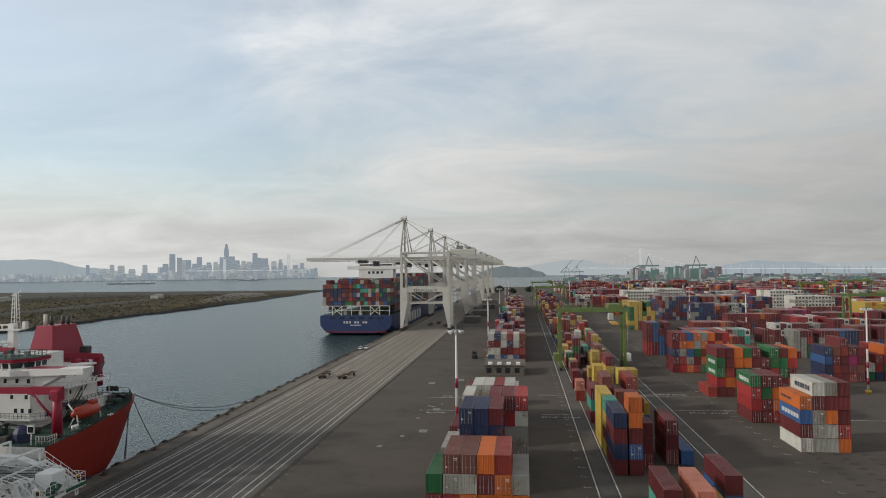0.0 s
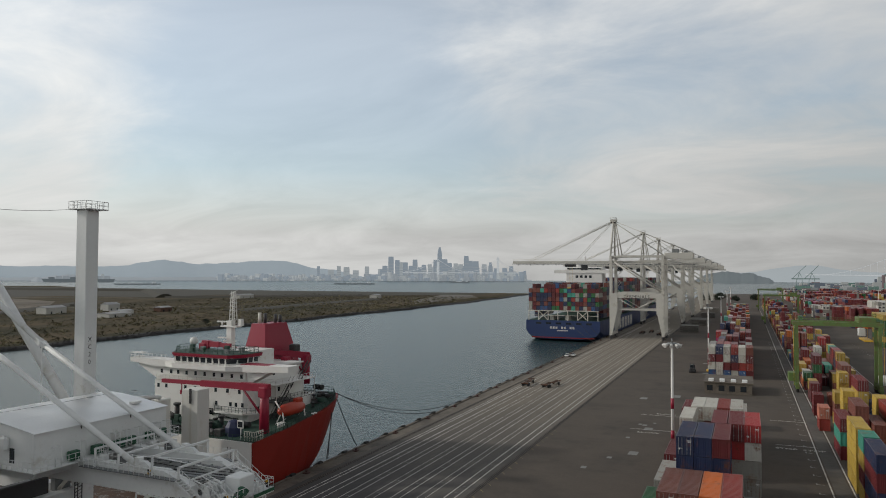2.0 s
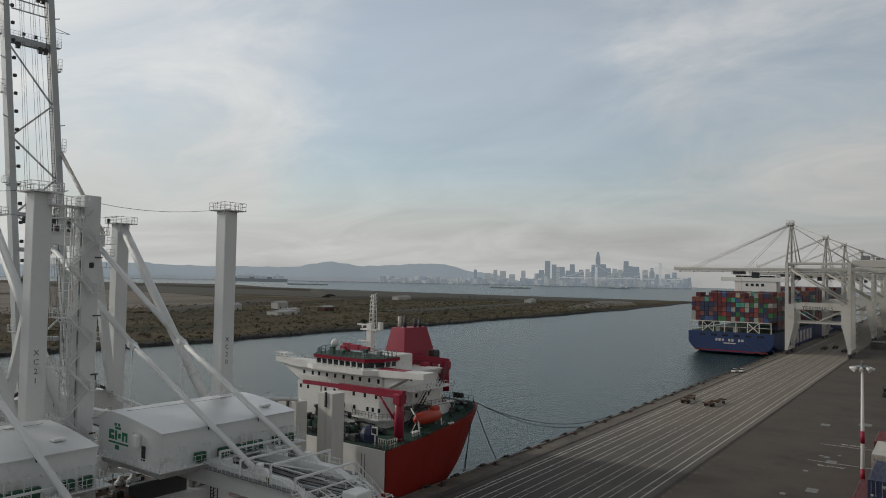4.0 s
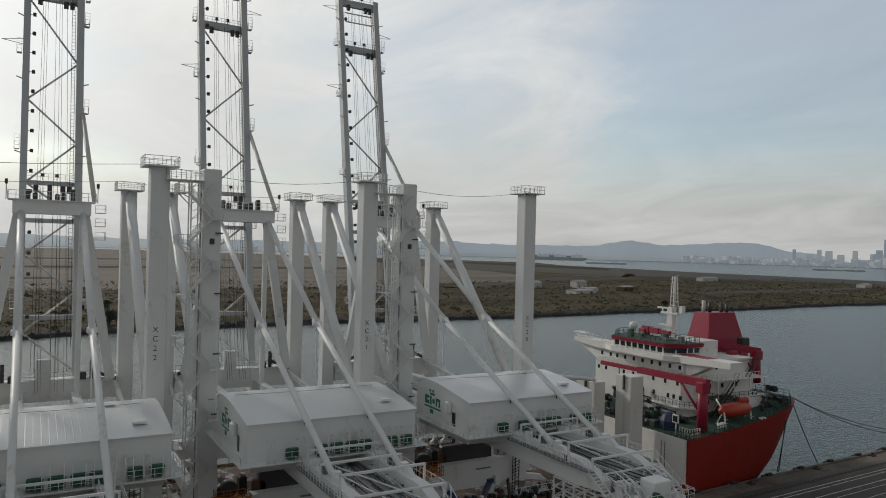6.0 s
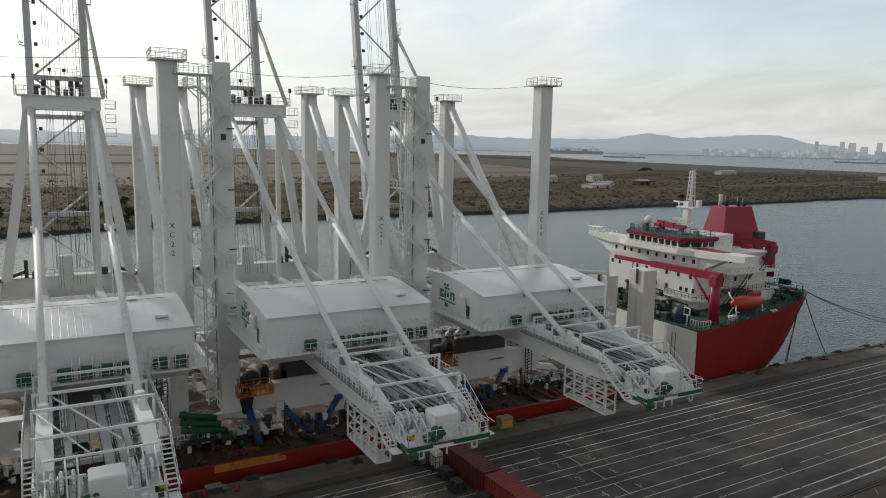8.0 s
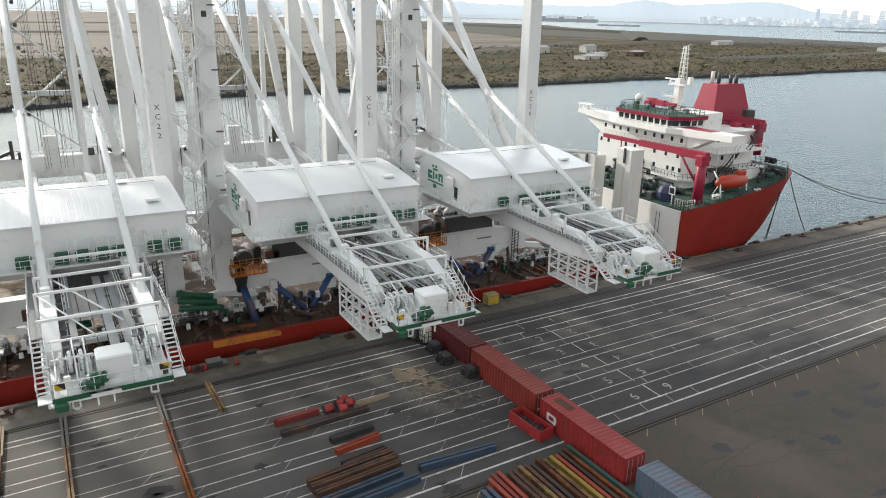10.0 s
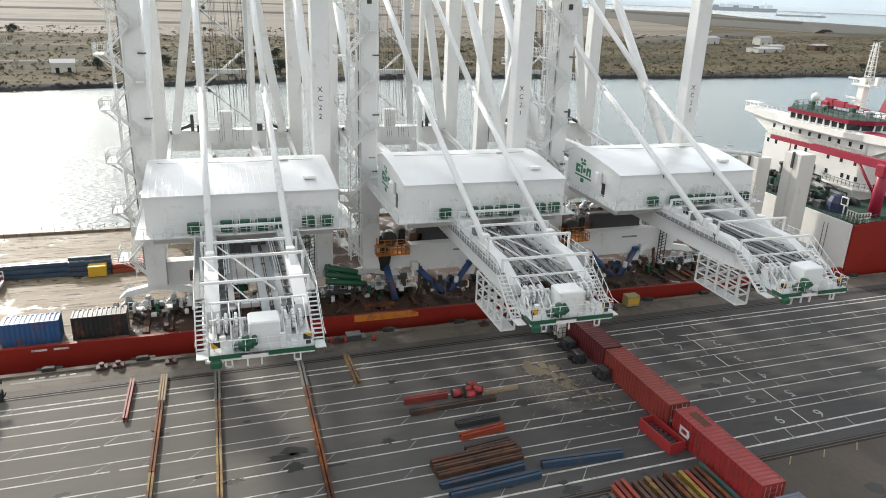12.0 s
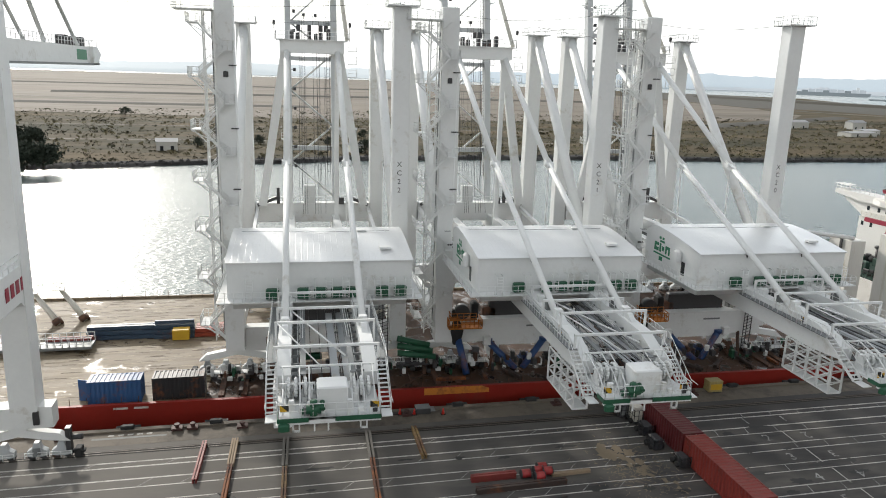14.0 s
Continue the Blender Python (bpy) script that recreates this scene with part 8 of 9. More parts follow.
part("end_buffer", Shape().tube((0.0, 13.4, 2.2), (0.0, 14.6, 2.2), 0.3, 8).box(-0.4, 0.4, 13.0, 13.5, 0.8, 3.4), M_STEEL, q4)
for y in (-3.8, 3.8):
    part("girder", Shape().box(-63.0, 45, y - 0.6, y + 0.6, 40.2, 42.8), M_CRANE, q4, "white box girder")
part("boom_end", Shape().prism([(-65.5, 41.7), (-63.0, 40.0), (-60, 39.8), (-60, 42.9), (-63.0, 42.9)], "y", -5.0, 5.0), M_CRANE, q4)
part("boom_sign", Shape().box(-58.0, -52.0, 4.41, 4.44, 40.7, 42.3), M_LOGO, q4, "dark sign shapes on the boom")
part("boom_railing", Shape().rail([(-63, 4.9, 42.8), (-20, 4.9, 42.8)], 1.1, 0.05, 1.6).rail([(-63, -4.9, 42.8), (-63, 4.9, 42.8)], 1.1, 0.05, 1.2), M_CRANE, q4)
part("boom_fascia", Shape().box(-64, -18, 4.5, 5.0, 39.9, 40.2), M_GRATE, q4)
for x in (-62, -57, -52):
    part("boom_gear", Shape().block(x - 0.6, x + 0.6, 1.5, 3.2, 42.8, 44.4, 0.1), M_STEEL, q4)
for y in (-3.8, 3.8):
    part("fore_stay", Shape().tube((-55.0, y, 43), (-8, y * 0.7, 76), 0.3, 8), M_CRANE, q4)
    part("inner_stay", Shape().tube((-38.0, y, 43), (-8, y * 0.7, 76), 0.3, 8), M_CRANE, q4)
    part("a_frame_leg", Shape().beam((-8, y * 0.7, 76), (0, y * 2, 42), 1.0, 1.2), M_CRANE, q4)

# dunnage and loose steel on the ship's deck between the cranes and the rail
dg = random.Random(31)
for k in range(20):
    x, y = dg.uniform(-92.6, -90.2), 14.0 + k * 4.4 + dg.uniform(-1, 1)
    ln, a = dg.uniform(1.6, 4.6), dg.choice((0.0, 1.57, 0.5, 2.4))
    d = Vector((math.cos(a), math.sin(a), 0)) * ln / 2
    m, what = dg.choice(((M_RUSTY, "rusty steel beam"), (M_DARKBEAM, "dark timber baulk"), (M_DARKBEAM, "dark timber baulk"), (M_RUSTRAIL, "rust-orange steel beam")))
    w = dg.uniform(0.25, 0.5)
    base = thing("steel_bar", f"{what} lying loose beside the cranes", "steel beam", "loose beams on the ship", pose(x, y, DECK + 0.075))
    part("beam_body", Shape().beam(Vector((0, 0, w / 2 + 0.12)) - d, Vector((0, 0, w / 2 + 0.12)) + d, w, w), m, base)
    for e in (-0.7, 0.7):
        c = d * e
        part("bearer", Shape().box(c.x - 0.3, c.x + 0.3, c.y - 0.3, c.y + 0.3, 0, 0.125), M_DARKBEAM, base)
# ---- the berth beyond: ship-to-shore cranes and the blue container ship ----
M_SHORECRANE = material("shore_crane_paint", (0.49, 0.475, 0.43), 0.5, vary=0.12, scale=0.3, stain=(0.30, 0.25, 0.18), stain_amount=0.4, stain_scale=0.15)
def shore_crane(at):
    c = thing("shore_crane", "white ship-to-shore crane with its boom lowered over a ship", "crane", "shore cranes", at)
    for x, out in ((0, -1), (30.5, 1)):
        for y in (-9.0, 9.0):
            part("leg", Shape().prism([(x - 0.85, 17.0), (x + 0.85, 17.0), (x + 0.8, 50.4), (x - 0.8, 50.4)], "y", y - 0.9, y + 0.9), M_SHORECRANE, c)
            part("lower_leg", Shape().prism([(x + out * 0.9, 2.6), (x - out * 0.7, 2.6), (x - out * 3.9, 17.6), (x - out * 3.9, 27.5), (x + out * 0.9, 27.5)], "y", y - 0.95, y + 0.95), M_SHORECRANE, c, "leg widening upwards to the portal")
            part("bogie", Shape().block(x - 0.6, x + 0.6, y - 4.0, y + 4.0, 0.0, 2.0, 0.3), M_STEEL, c)
        part("sill", Shape().box(x - 0.8, x + 0.8, -11, 11, 2.0, 3.6), M_SHORECRANE, c)
        part("upper_tie", Shape().box(x - 0.7, x + 0.7, -8, 8, 48.6, 50.2), M_SHORECRANE, c)
    for y in (-9.0, 9.0):
        part("portal_tie", Shape().box(3.9, 26.6, y - 0.7, y + 0.7, 24.6, 28.2), M_SHORECRANE, c)
        part("low_tie", Shape().box(3.9, 26.6, y - 0.4, y + 0.4, 17.2, 18.0), M_SHORECRANE, c)
        part("top_tie", Shape().box(0.8, 29.7, y - 0.5, y + 0.5, 49.4, 50.4), M_SHORECRANE, c)
        part("brace", Shape().tube((0.8, y, 47), (29.6, y, 28.4), 0.5, 8), M_SHORECRANE, c)
        part("brace", Shape().tube((3.9, y, 24.4), (15, y, 18), 0.26, 8), M_SHORECRANE, c)
        part("brace", Shape().tube((26.6, y, 24.4), (15, y, 18), 0.26, 8), M_SHORECRANE, c)
    for y in (-3.6, 3.6):
        part("girder", Shape().box(-64, 50, y - 0.5, y + 0.5, 45.6, 47.3), M_SHORECRANE, c)
        part("mast_leg", Shape().tube((-0.5, y * 2.2, 50), (0.5, y * 0.5, 72.5), 0.55, 8), M_SHORECRANE, c)
        part("back_mast", Shape().tube((4.5, y * 1.8, 50), (1.2, y * 0.5, 71.5), 0.35, 8), M_SHORECRANE, c)
        part("back_stay", Shape().tube((0.8, y * 0.5, 72.1), (47, y, 52.0), 0.16, 6).tube((0.8, y * 0.5, 71.2), (30.5, y, 50.4), 0.22, 6), M_SHORECRANE, c)
        part("fore_stay", Shape().tube((-0.5, y * 0.5, 72.1), (-54, y, 47.4), 0.13, 6).tube((-0.5, y * 0.3, 71.3), (-52, y * 0.7, 47.4), 0.11, 6), M_SHORECRANE, c)
        part("inner_stay", Shape().tube((-0.5, y * 0.5, 71.5), (-23, y, 47.4), 0.13, 6), M_SHORECRANE, c)
    for k in range(6):
        z = 52.5 + k * 3.2
        part("mast_rung", Shape().tube((0.3, -7.0 + k * 0.95, z), (0.3, 7.0 - k * 0.95, z), 0.14, 5).tube((0.0, -7.2 + k * 0.95, z), (4.2 - k * 0.5, -6.0 + k * 0.8, z + 1.6), 0.1, 4), M_SHORECRANE, c)
    part("apex", Shape().block(-1.5, 2.0, -3.0, 3.0, 71.5, 73.1, 0.2), M_SHORECRANE, c)
    part("apex_railing", Shape().rail([(-1.5, -3, 73.1), (2, -3, 73.1), (2, 3, 73.1)], 1.1, 0.08, 1.5), M_SHORECRANE, c)
    part("machine_house", Shape().block(31.0, 47.5, -4.5, 4.5, 48.2, 52.0, 0.3), M_SHORECRANE, c, "grey-white machine house")
    part("house_roof_gear", Shape().block(35, 39, -2, 2, 52.0, 54.4, 0.2).block(42, 44, -3, 1, 52.0, 53.2, 0.2).rail([(31.2, -4.4, 52.0), (47.3, -4.4, 52.0)], 1.1, 0.06, 2.0), M_GRATE, c)
    for y in (-5.2, 5.2):                               # hand rails, cable runs and floodlights along the girder
        part("boom_walkway", Shape().box(-64, 50, y - 0.3, y + 0.3, 45.0, 45.12).rail([(-64, y, 45.12), (50, y, 45.12)], 1.1, 0.05, 2.4), M_GRATE, c)
    for k in range(14):
        part("floodlight", Shape().block(-62 + k * 8.4, -61.4 + k * 8.4, -0.4, 0.4, 44.7, 45.3, 0.1), M_STEEL, c)
    for k in range(9):
        part("girder_tie", Shape().box(-60 + k * 13, -59.2 + k * 13, -3.1, 3.1, 46.0, 46.8), M_SHORECRANE, c)
    for x, y in ((31.8, -9.9), (1.4, 9.9)):
        zig = Shape()
        for k in range(12):
            z = 3 + k * 3.4
            zig.beam((x + (1.6 if k % 2 else -1.6), y, z), (x + (-1.6 if k % 2 else 1.6), y, z + 3.4), 0.5, 0.25).box(x - 2.2, x + 2.2, y - 0.5, y + 0.5, z + 3.3, z + 3.45).rail([(x - 2.2, y - 0.5, z + 3.45), (x + 2.2, y - 0.5, z + 3.45)], 1.1, 0.06, 1.1)
        part("stair_tower", zig, M_SHORECRANE, c)
    part("trolley", Shape().block(-30, -24, -3.0, 3.0, 43.6, 45.5, 0.2), M_STEEL, c)
    part("spreader", Shape().box(-28, -25.6, -6, 6, 30.0, 30.6).tube((-27, -2, 30.6), (-27, -2, 44), 0.06, 4).tube((-26.4, 2, 30.6), (-26.4, 2, 44), 0.06, 4), M_HAZARD, c)
    part("operator_cab", Shape().block(-20, -16, -2, 1, 41.5, 44.8, 0.3), M_GLASS, c)
    part("walkway_rail", Shape().rail([(-64, -4.1, 47.3), (50, -4.1, 47.3)], 1.1, 0.06, 3.0), M_SHORECRANE, c)
    part("tail_stair", Shape().rail([(24, -9.8, 30), (31.5, -9.8, 38), (24, -9.8, 45)], 1.2, 0.08, 1.6), M_SHORECRANE, c)
    return c


sc = shore_crane(pose(-80.6, 464, 0))
for y in (606, 716, 860, 990, 1122):
    copy_thing(sc, pose(-81.0, y, 0))
word = part("beam_lettering", text_mesh("TERMINALS", 3.0, M_STEEL, "beam_lettering"), None, sc)
word.matrix_basis = pose(15.2, -9.72, 25.3, 90, 0, 0)

blue = thing("container_ship", "large navy-blue container ship with full deck stacks at the quay", "ship")
bx0, bx1, by0 = -134.6, -87.6, 456.0
xm2, hb = (bx0 + bx1) / 2, (bx1 - bx0) / 2


def ring2(y, b, top, low, bottom):
    return [(xm2 - b, y, top), (xm2 - b, y, low), (xm2 - b * 0.94, y, (low + 2 * bottom) / 3), (xm2 - b * 0.7, y, bottom), (xm2 + b * 0.7, y, bottom), (xm2 + b * 0.94, y, (low + 2 * bottom) / 3), (xm2 + b, y, low), (xm2 + b, y, top)]


part("hull", Shape().loft([[(xm2 - hb, by0, 9.8), (xm2 - hb, by0, 3.6), (xm2 - hb * 0.9, by0, 0.4), (xm2 - hb * 0.55, by0, -1.6), (xm2 + hb * 0.55, by0, -1.6), (xm2 + hb * 0.9, by0, 0.4), (xm2 + hb, by0, 3.6), (xm2 + hb, by0, 9.8)], ring2(by0 + 10, hb, 9.8, 1.0, -3.5), ring2(by0 + 40, hb, 9.8, -2, -8), ring2(by0 + 300, hb, 9.8, -4, -8), ring2(by0 + 345, hb * 0.6, 14, -4, -8), ring2(by0 + 366, hb * 0.1, 16, -4, -8)]), M_HULLBLUE, blue, "navy-blue hull")
part("boot_stripe", Shape().box(xm2 - hb * 0.84, xm2 + hb * 0.84, by0 - 0.05, by0 + 6, -1.2, -0.62), M_HULLRED, blue, "red boot stripe")
for k in range(6):
    part("stern_port", Shape().box(xm2 - 17 + k * 6.4, xm2 - 13.6 + k * 6.4, by0 - 0.06, by0, 7.4, 8.6), M_GLASS, blue)
name_bars = Shape()
for k in range(9):
    if k not in (3, 6):
        name_bars.box(xm2 - 8 + k * 1.8, xm2 - 6.8 + k * 1.8, by0 - 0.06, by0, 4.6, 6.0)
name_bars.box(xm2 - 3.4, xm2 + 3.4, by0 - 0.06, by0, 3.2, 3.8)
part("name_bars", name_bars, M_LINE, blue, "white bars where the ship's name stands")
for k in range(6):
    part("side_bar", Shape().box(bx1, bx1 + 0.06, by0 + 60 + k * 13, by0 + 68 + k * 13, 0.4, 7.8), M_LINE, blue, "large white bar on the ship's side")
part("deck", Shape().box(bx0 + 0.5, bx1 - 0.5, by0 + 1, by0 + 330, 9.8, 10.0), M_DECKGREEN, blue)
frame_s = Shape()
for k in range(8):
    x = bx0 + 1.5 + k * (bx1 - bx0 - 3) / 7
    frame_s.beam((x, by0 + 1.2, 9.8), (x, by0 + 1.2, 15.8), 0.45)
for a, b in ((1, 2), (2, 1), (5, 6), (6, 5)):
    x0, x1 = bx0 + 1.5 + a * 6.28, bx0 + 1.5 + b * 6.28
    frame_s.beam((x0, by0 + 1.0, 10.0), (x1, by0 + 1.0, 15.6), 0.4)
frame_s.box(bx0 + 1, bx1 - 1, by0 + 0.8, by0 + 1.6, 15.6, 16.0).box(bx0 + 1, bx1 - 1, by0 + 0.8, by0 + 1.6, 12.8, 13.0)
part("lashing_frame", frame_s, M_CREAM, blue, "cream lashing frame under the stern stack")
rs = random.Random(23)
SHIP_TABLE = {"maroon": 0.30, "brick red": 0.05, "brown": 0.12, "navy": 0.28, "blue": 0.05, "green": 0.05, "grey": 0.11, "teal": 0.03}
ship_boxes = {k: Shape() for k in SHIP_TABLE}
for b in range(22):
    y = by0 + 2.5 + b * 14.3
    if 4 <= b <= 5:
        continue
    top = 6 if b < 2 else 7 if b < 10 else 8
    for i in range(18):
        base = 16.1 if b == 0 else 11.2
        n = top - (rs.random() < 0.12) if b == 0 else top + 1 - (rs.random() < 0.3)
        if b == 0 and i in (0, 17):
            n -= 1
        for k in range(n):
            if b > 0 and 0 < i < 16 and k < n - 2:
                continue
            colour = pick(rs, SHIP_TABLE)
            x = bx0 + 1.0 + i * 2.51
            ship_boxes[colour].box(x, x + 2.36, y, y + 12.2, base + k * 2.78, base + k * 2.78 + 2.62)
for colour, shape in ship_boxes.items():
    tagged(part("deck_stack", shape, M_BOX[colour], blue), f"{colour} containers on deck", kind="stuff")
for k, x in enumerate((xm2 - 8.5, xm2 + 1.5)):
    part("loose_box", Shape().box(x, x + 2.4, by0 + 2, by0 + 8, 10.0, 12.6), M_BOX["white"], blue)
by = by0 + 66
bh = part("bridge_house", Shape().block(xm2 - 13, xm2 + 13, by, by + 13, 12.5, 44.0, 0.3), M_SHIPWHITE, blue, "white bridge tower")
part("bridge_deck", Shape().box(bx0 + 2, bx1 - 2, by - 0.5, by + 6, 39.6, 42.2), M_SHIPWHITE, bh)
part("bridge_windows", Shape().box(xm2 - 12, xm2 + 12, by - 0.15, by, 42.4, 43.4), M_GLASS, bh)
for k in range(4):
    part("window", Shape().box(xm2 - 6 + k * 3.2, xm2 - 4.2 + k * 3.2, by - 0.1, by, 36.4, 38.2), M_GLASS, bh)
part("roof_mast", Shape().tube((xm2, by + 4, 44), (xm2, by + 4, 52), 0.4, 6).box(xm2 - 2, xm2 + 2, by + 3.8, by + 4.2, 47, 47.3).block(xm2 - 9, xm2 - 4, by + 2, by + 7, 44, 46.2, 0.2), M_SHIPWHITE, bh)
rope((-100.0, by0, 8.6), (-84.2, 428, 0.4), 1.0)
rope((-106.0, by0, 8.6), (-84.2, 420, 0.4), 1.2)
rope((-95.0, by0, 8.6), (-84.2, 444, 0.4), 0.6)


# ---- vehicles on the apron ----
def chassis(at, label):
    c = thing("trailer_chassis", label, "trailer", "bomb carts", at)
    part("frame", Shape().box(-0.5, -0.3, -6, 6, 1.0, 1.3).box(0.3, 0.5, -6, 6, 1.0, 1.3).box(-1.2, 1.2, -6, -5.6, 1.0, 1.35).box(-1.2, 1.2, 5.6, 6, 1.0, 1.35).box(-1.2, 1.2, -0.3, 0.3, 1.0, 1.35), M_RUSTY, c)
    for y in (-4.4, -3.1, 4.2):
        part("axle", Shape().tube((-1.2, y, 0.5), (1.2, y, 0.5), 0.1, 6), M_STEEL, c)
        for x in (-1.0, 1.0):
            part("wheel", Shape().tube((x - 0.25, y, 0.5), (x + 0.25, y, 0.5), 0.5, 12), M_BLACK, c)
    return c


ch1 = chassis(pose(-75.7, 256, 0, 0, 0, 4), "dark yard trailer chassis parked on the apron")
copy_thing(ch1, pose(-67.3, 255.5, 0, 0, 0, -10))
for x, y, r in ((-68, 500, 0), (-63.5, 512, 3), (-56, 492, -4)):
    copy_thing(ch1, pose(x, y, 0, 0, 0, r))


def parked_car(at, paint, label):
    c = thing("car", label, "car", "parked cars", at)
    body = Shape().loft([[(-0.85, -2.2, 0.45), (0.85, -2.2, 0.45), (0.85, -2.2, 0.85), (-0.85, -2.2, 0.85)], [(-0.9, -1.2, 0.35), (0.9, -1.2, 0.35), (0.9, -1.2, 0.98), (-0.9, -1.2, 0.98)], [(-0.9, 1.6, 0.35), (0.9, 1.6, 0.35), (0.9, 1.6, 1.0), (-0.9, 1.6, 1.0)], [(-0.85, 2.2, 0.45), (0.85, 2.2, 0.45), (0.85, 2.2, 0.9), (-0.85, 2.2, 0.9)]])
    part("body", body, paint, c)
    part("cabin", Shape().loft([[(-0.8, -0.9, 0.98), (0.8, -0.9, 0.98), (0.8, 1.7, 0.98), (-0.8, 1.7, 0.98)], [(-0.62, -0.3, 1.48), (0.62, -0.3, 1.48), (0.62, 1.2, 1.48), (-0.62, 1.2, 1.48)]]), M_GLASS, c)
    part("roof", Shape().box(-0.63, 0.63, -0.32, 1.22, 1.48, 1.53), paint, c)
    for y in (-1.35, 1.35):
        for x in (-0.82, 0.82):
            part("wheel", Shape().tube((x - 0.1, y, 0.32), (x + 0.1, y, 0.32), 0.32, 12), M_BLACK, c)
    return c


parked_car(pose(-82.7, 346, 0), M_SHIPWHITE, "white car parked near the quay edge")
parked_car(pose(-80.3, 348.5, 0), M_SHIPWHITE, "white car parked near the quay edge")
fork = thing("yard_truck", "dark forklift truck parked beside a container stack", "forklift", at=pose(-24.6, 313, 0))
part("body", Shape().block(-1.1, 1.1, -2.0, 2.0, 0.6, 1.8, 0.2), M_STEEL, fork)
part("cab", Shape().block(-0.9, 0.9, -0.4, 1.2, 1.8, 3.0, 0.15), M_GLASS, fork)
part("lift_mast", Shape().box(-0.8, -0.6, -2.3, -2.1, 0.2, 4.0).box(0.6, 0.8, -2.3, -2.1, 0.2, 4.0), M_STEEL, fork)
for y in (-1.3, 1.3):
    part("wheel_pair", Shape().tube((-1.2, y, 0.5), (1.2, y, 0.5), 0.5, 10), M_BLACK, fork)
# flat piles of hatch covers by the landside rail
for y, x in ((524, -46.5), (598, -45), (614, -45), (704, -43), (810, -43)):
    hc = thing("hatch_cover_pile", "pile of flat rusty hatch covers beside the crane rail", "hatch covers", "hatch cover piles", pose(x, y, 0))
    for k in range(4):
        part("hatch_cover", Shape().block(0, 12, 0, 11, 0.2 + k * 1.15, 1.0 + k * 1.15, 0.1), M_GREYRAIL, hc)
        part("spacer", Shape().box(1, 11, 1, 2, k * 1.15, 0.2 + k * 1.15).box(1, 11, 9, 10, k * 1.15, 0.2 + k * 1.15), M_STEEL, hc)

# ---- sheds and trees on the flat ----
M_SHEDWALL = material("shed_wall", (0.50, 0.49, 0.45), 0.8, vary=0.2)
M_SHEDROOF = material("shed_roof", (0.33, 0.33, 0.33), 0.7, vary=0.2)
for x, y, w, d, h, lab in ((-642, 520, 26, 12, 8, "white shed"), (-640, 590, 18, 10, 9, "white shed"), (-545, 508, 30, 14, 4.5, "low grey shed"), (-570, 540, 20, 12, 5, "low grey shed"), (-573, 597, 18, 9, 6, "small brown shed"), (-575, 1075, 24, 12, 7, "pale block house"), (-772, 982, 44, 12, 7, "long low pale shed"),
                          (-392, -38, 10, 9, 6, "white hut"), (-389, 57, 7, 6, 5, "white hut"), (-480, 60, 12, 8, 6, "white hut")):
    s = thing("shed", f"{lab} standing on the scrubby flat", "shed", "sheds on the flat", pose(x, y, -1.5, 0, 0, 8))
    part("wall", Shape().box(-d / 2, d / 2, -w / 2, w / 2, 0, h * 0.75), M_SHEDWALL if "brown" not in lab else M_RUSTY, s)
    part("roof", Shape().prism([(-d / 2 - 0.4, h * 0.75), (d / 2 + 0.4, h * 0.75), (0, h)], "y", -w / 2 - 0.4, w / 2 + 0.4), M_SHEDROOF, s)
    for k in (-0.25, 0.25):
        part("door", Shape().box(d / 2, d / 2 + 0.08, w * k - 0.8, w * k + 0.8, 0, 2.4), M_GLASS, s)
M_BARK = material("bark", (0.07, 0.055, 0.04), 0.9, vary=0.3)
M_LEAF = material("dark_leaf", (0.026, 0.036, 0.022), 0.8, vary=0.5, scale=0.4, bump=0)


def tree(x, y, h, seed):
    r = random.Random(seed)
    t = thing("tree", "dark bushy evergreen tree on the far bank", "tree", "trees on the bank", pose(x, y, -1.6))
    trunk = Shape().tube((0, 0, 0), (0.3, 0.2, h * 0.55), h * 0.035, 7, h * 0.015)
    tips = []
    for k in range(10):
        a, z = r.uniform(0, math.tau), h * r.uniform(0.02, 0.42)
        tip = Vector((math.cos(a) * h * 0.35, math.sin(a) * h * 0.35, z + h * r.uniform(0.15, 0.35)))
        trunk.tube((0.1, 0.1, z), tip, h * 0.014, 5, h * 0.005)
        tips.append(tip)
    part("trunk", trunk, M_BARK, t)
    crown = Shape()
    for k in range(2400 if h > 9 else 900):
        c = r.choice(tips) if k % 3 else Vector((0, 0, h * 0.7))
        d = Vector((r.gauss(0, 1), r.gauss(0, 1), r.gauss(0, 0.7))) * h * 0.14
        p, s = c + d, h * 0.05
        u, v = Vector((r.uniform(-1, 1), r.uniform(-1, 1), r.uniform(-1, 1))) * s, Vector((r.uniform(-1, 1), r.uniform(-1, 1), r.uniform(-1, 1))) * s
        crown.add([p - u, p + v, p + u, p - v], [(0, 1, 2, 3)])
    part("crown", crown, M_LEAF, t)


for i, (x, y, h) in enumerate(((-318, -74, 11), (-318, -80, 12), (-317, -89, 11), (-400, -103, 11), (-401, -111, 12), (-386, 62, 8), (-382, 68, 6), (-407, -25, 6), (-425, 6, 6), (-426, 45, 5), (-474, 70, 6), (-386, 156, 4), (-402, 466, 5), (-655, -108, 8))):
    tree(x, y, h, i)


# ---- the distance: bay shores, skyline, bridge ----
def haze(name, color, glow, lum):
    """Far things: a matt surface plus emission that stands in for sea haze."""
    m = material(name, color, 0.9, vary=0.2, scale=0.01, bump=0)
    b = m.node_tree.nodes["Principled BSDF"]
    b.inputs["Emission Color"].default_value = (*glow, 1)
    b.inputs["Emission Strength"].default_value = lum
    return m


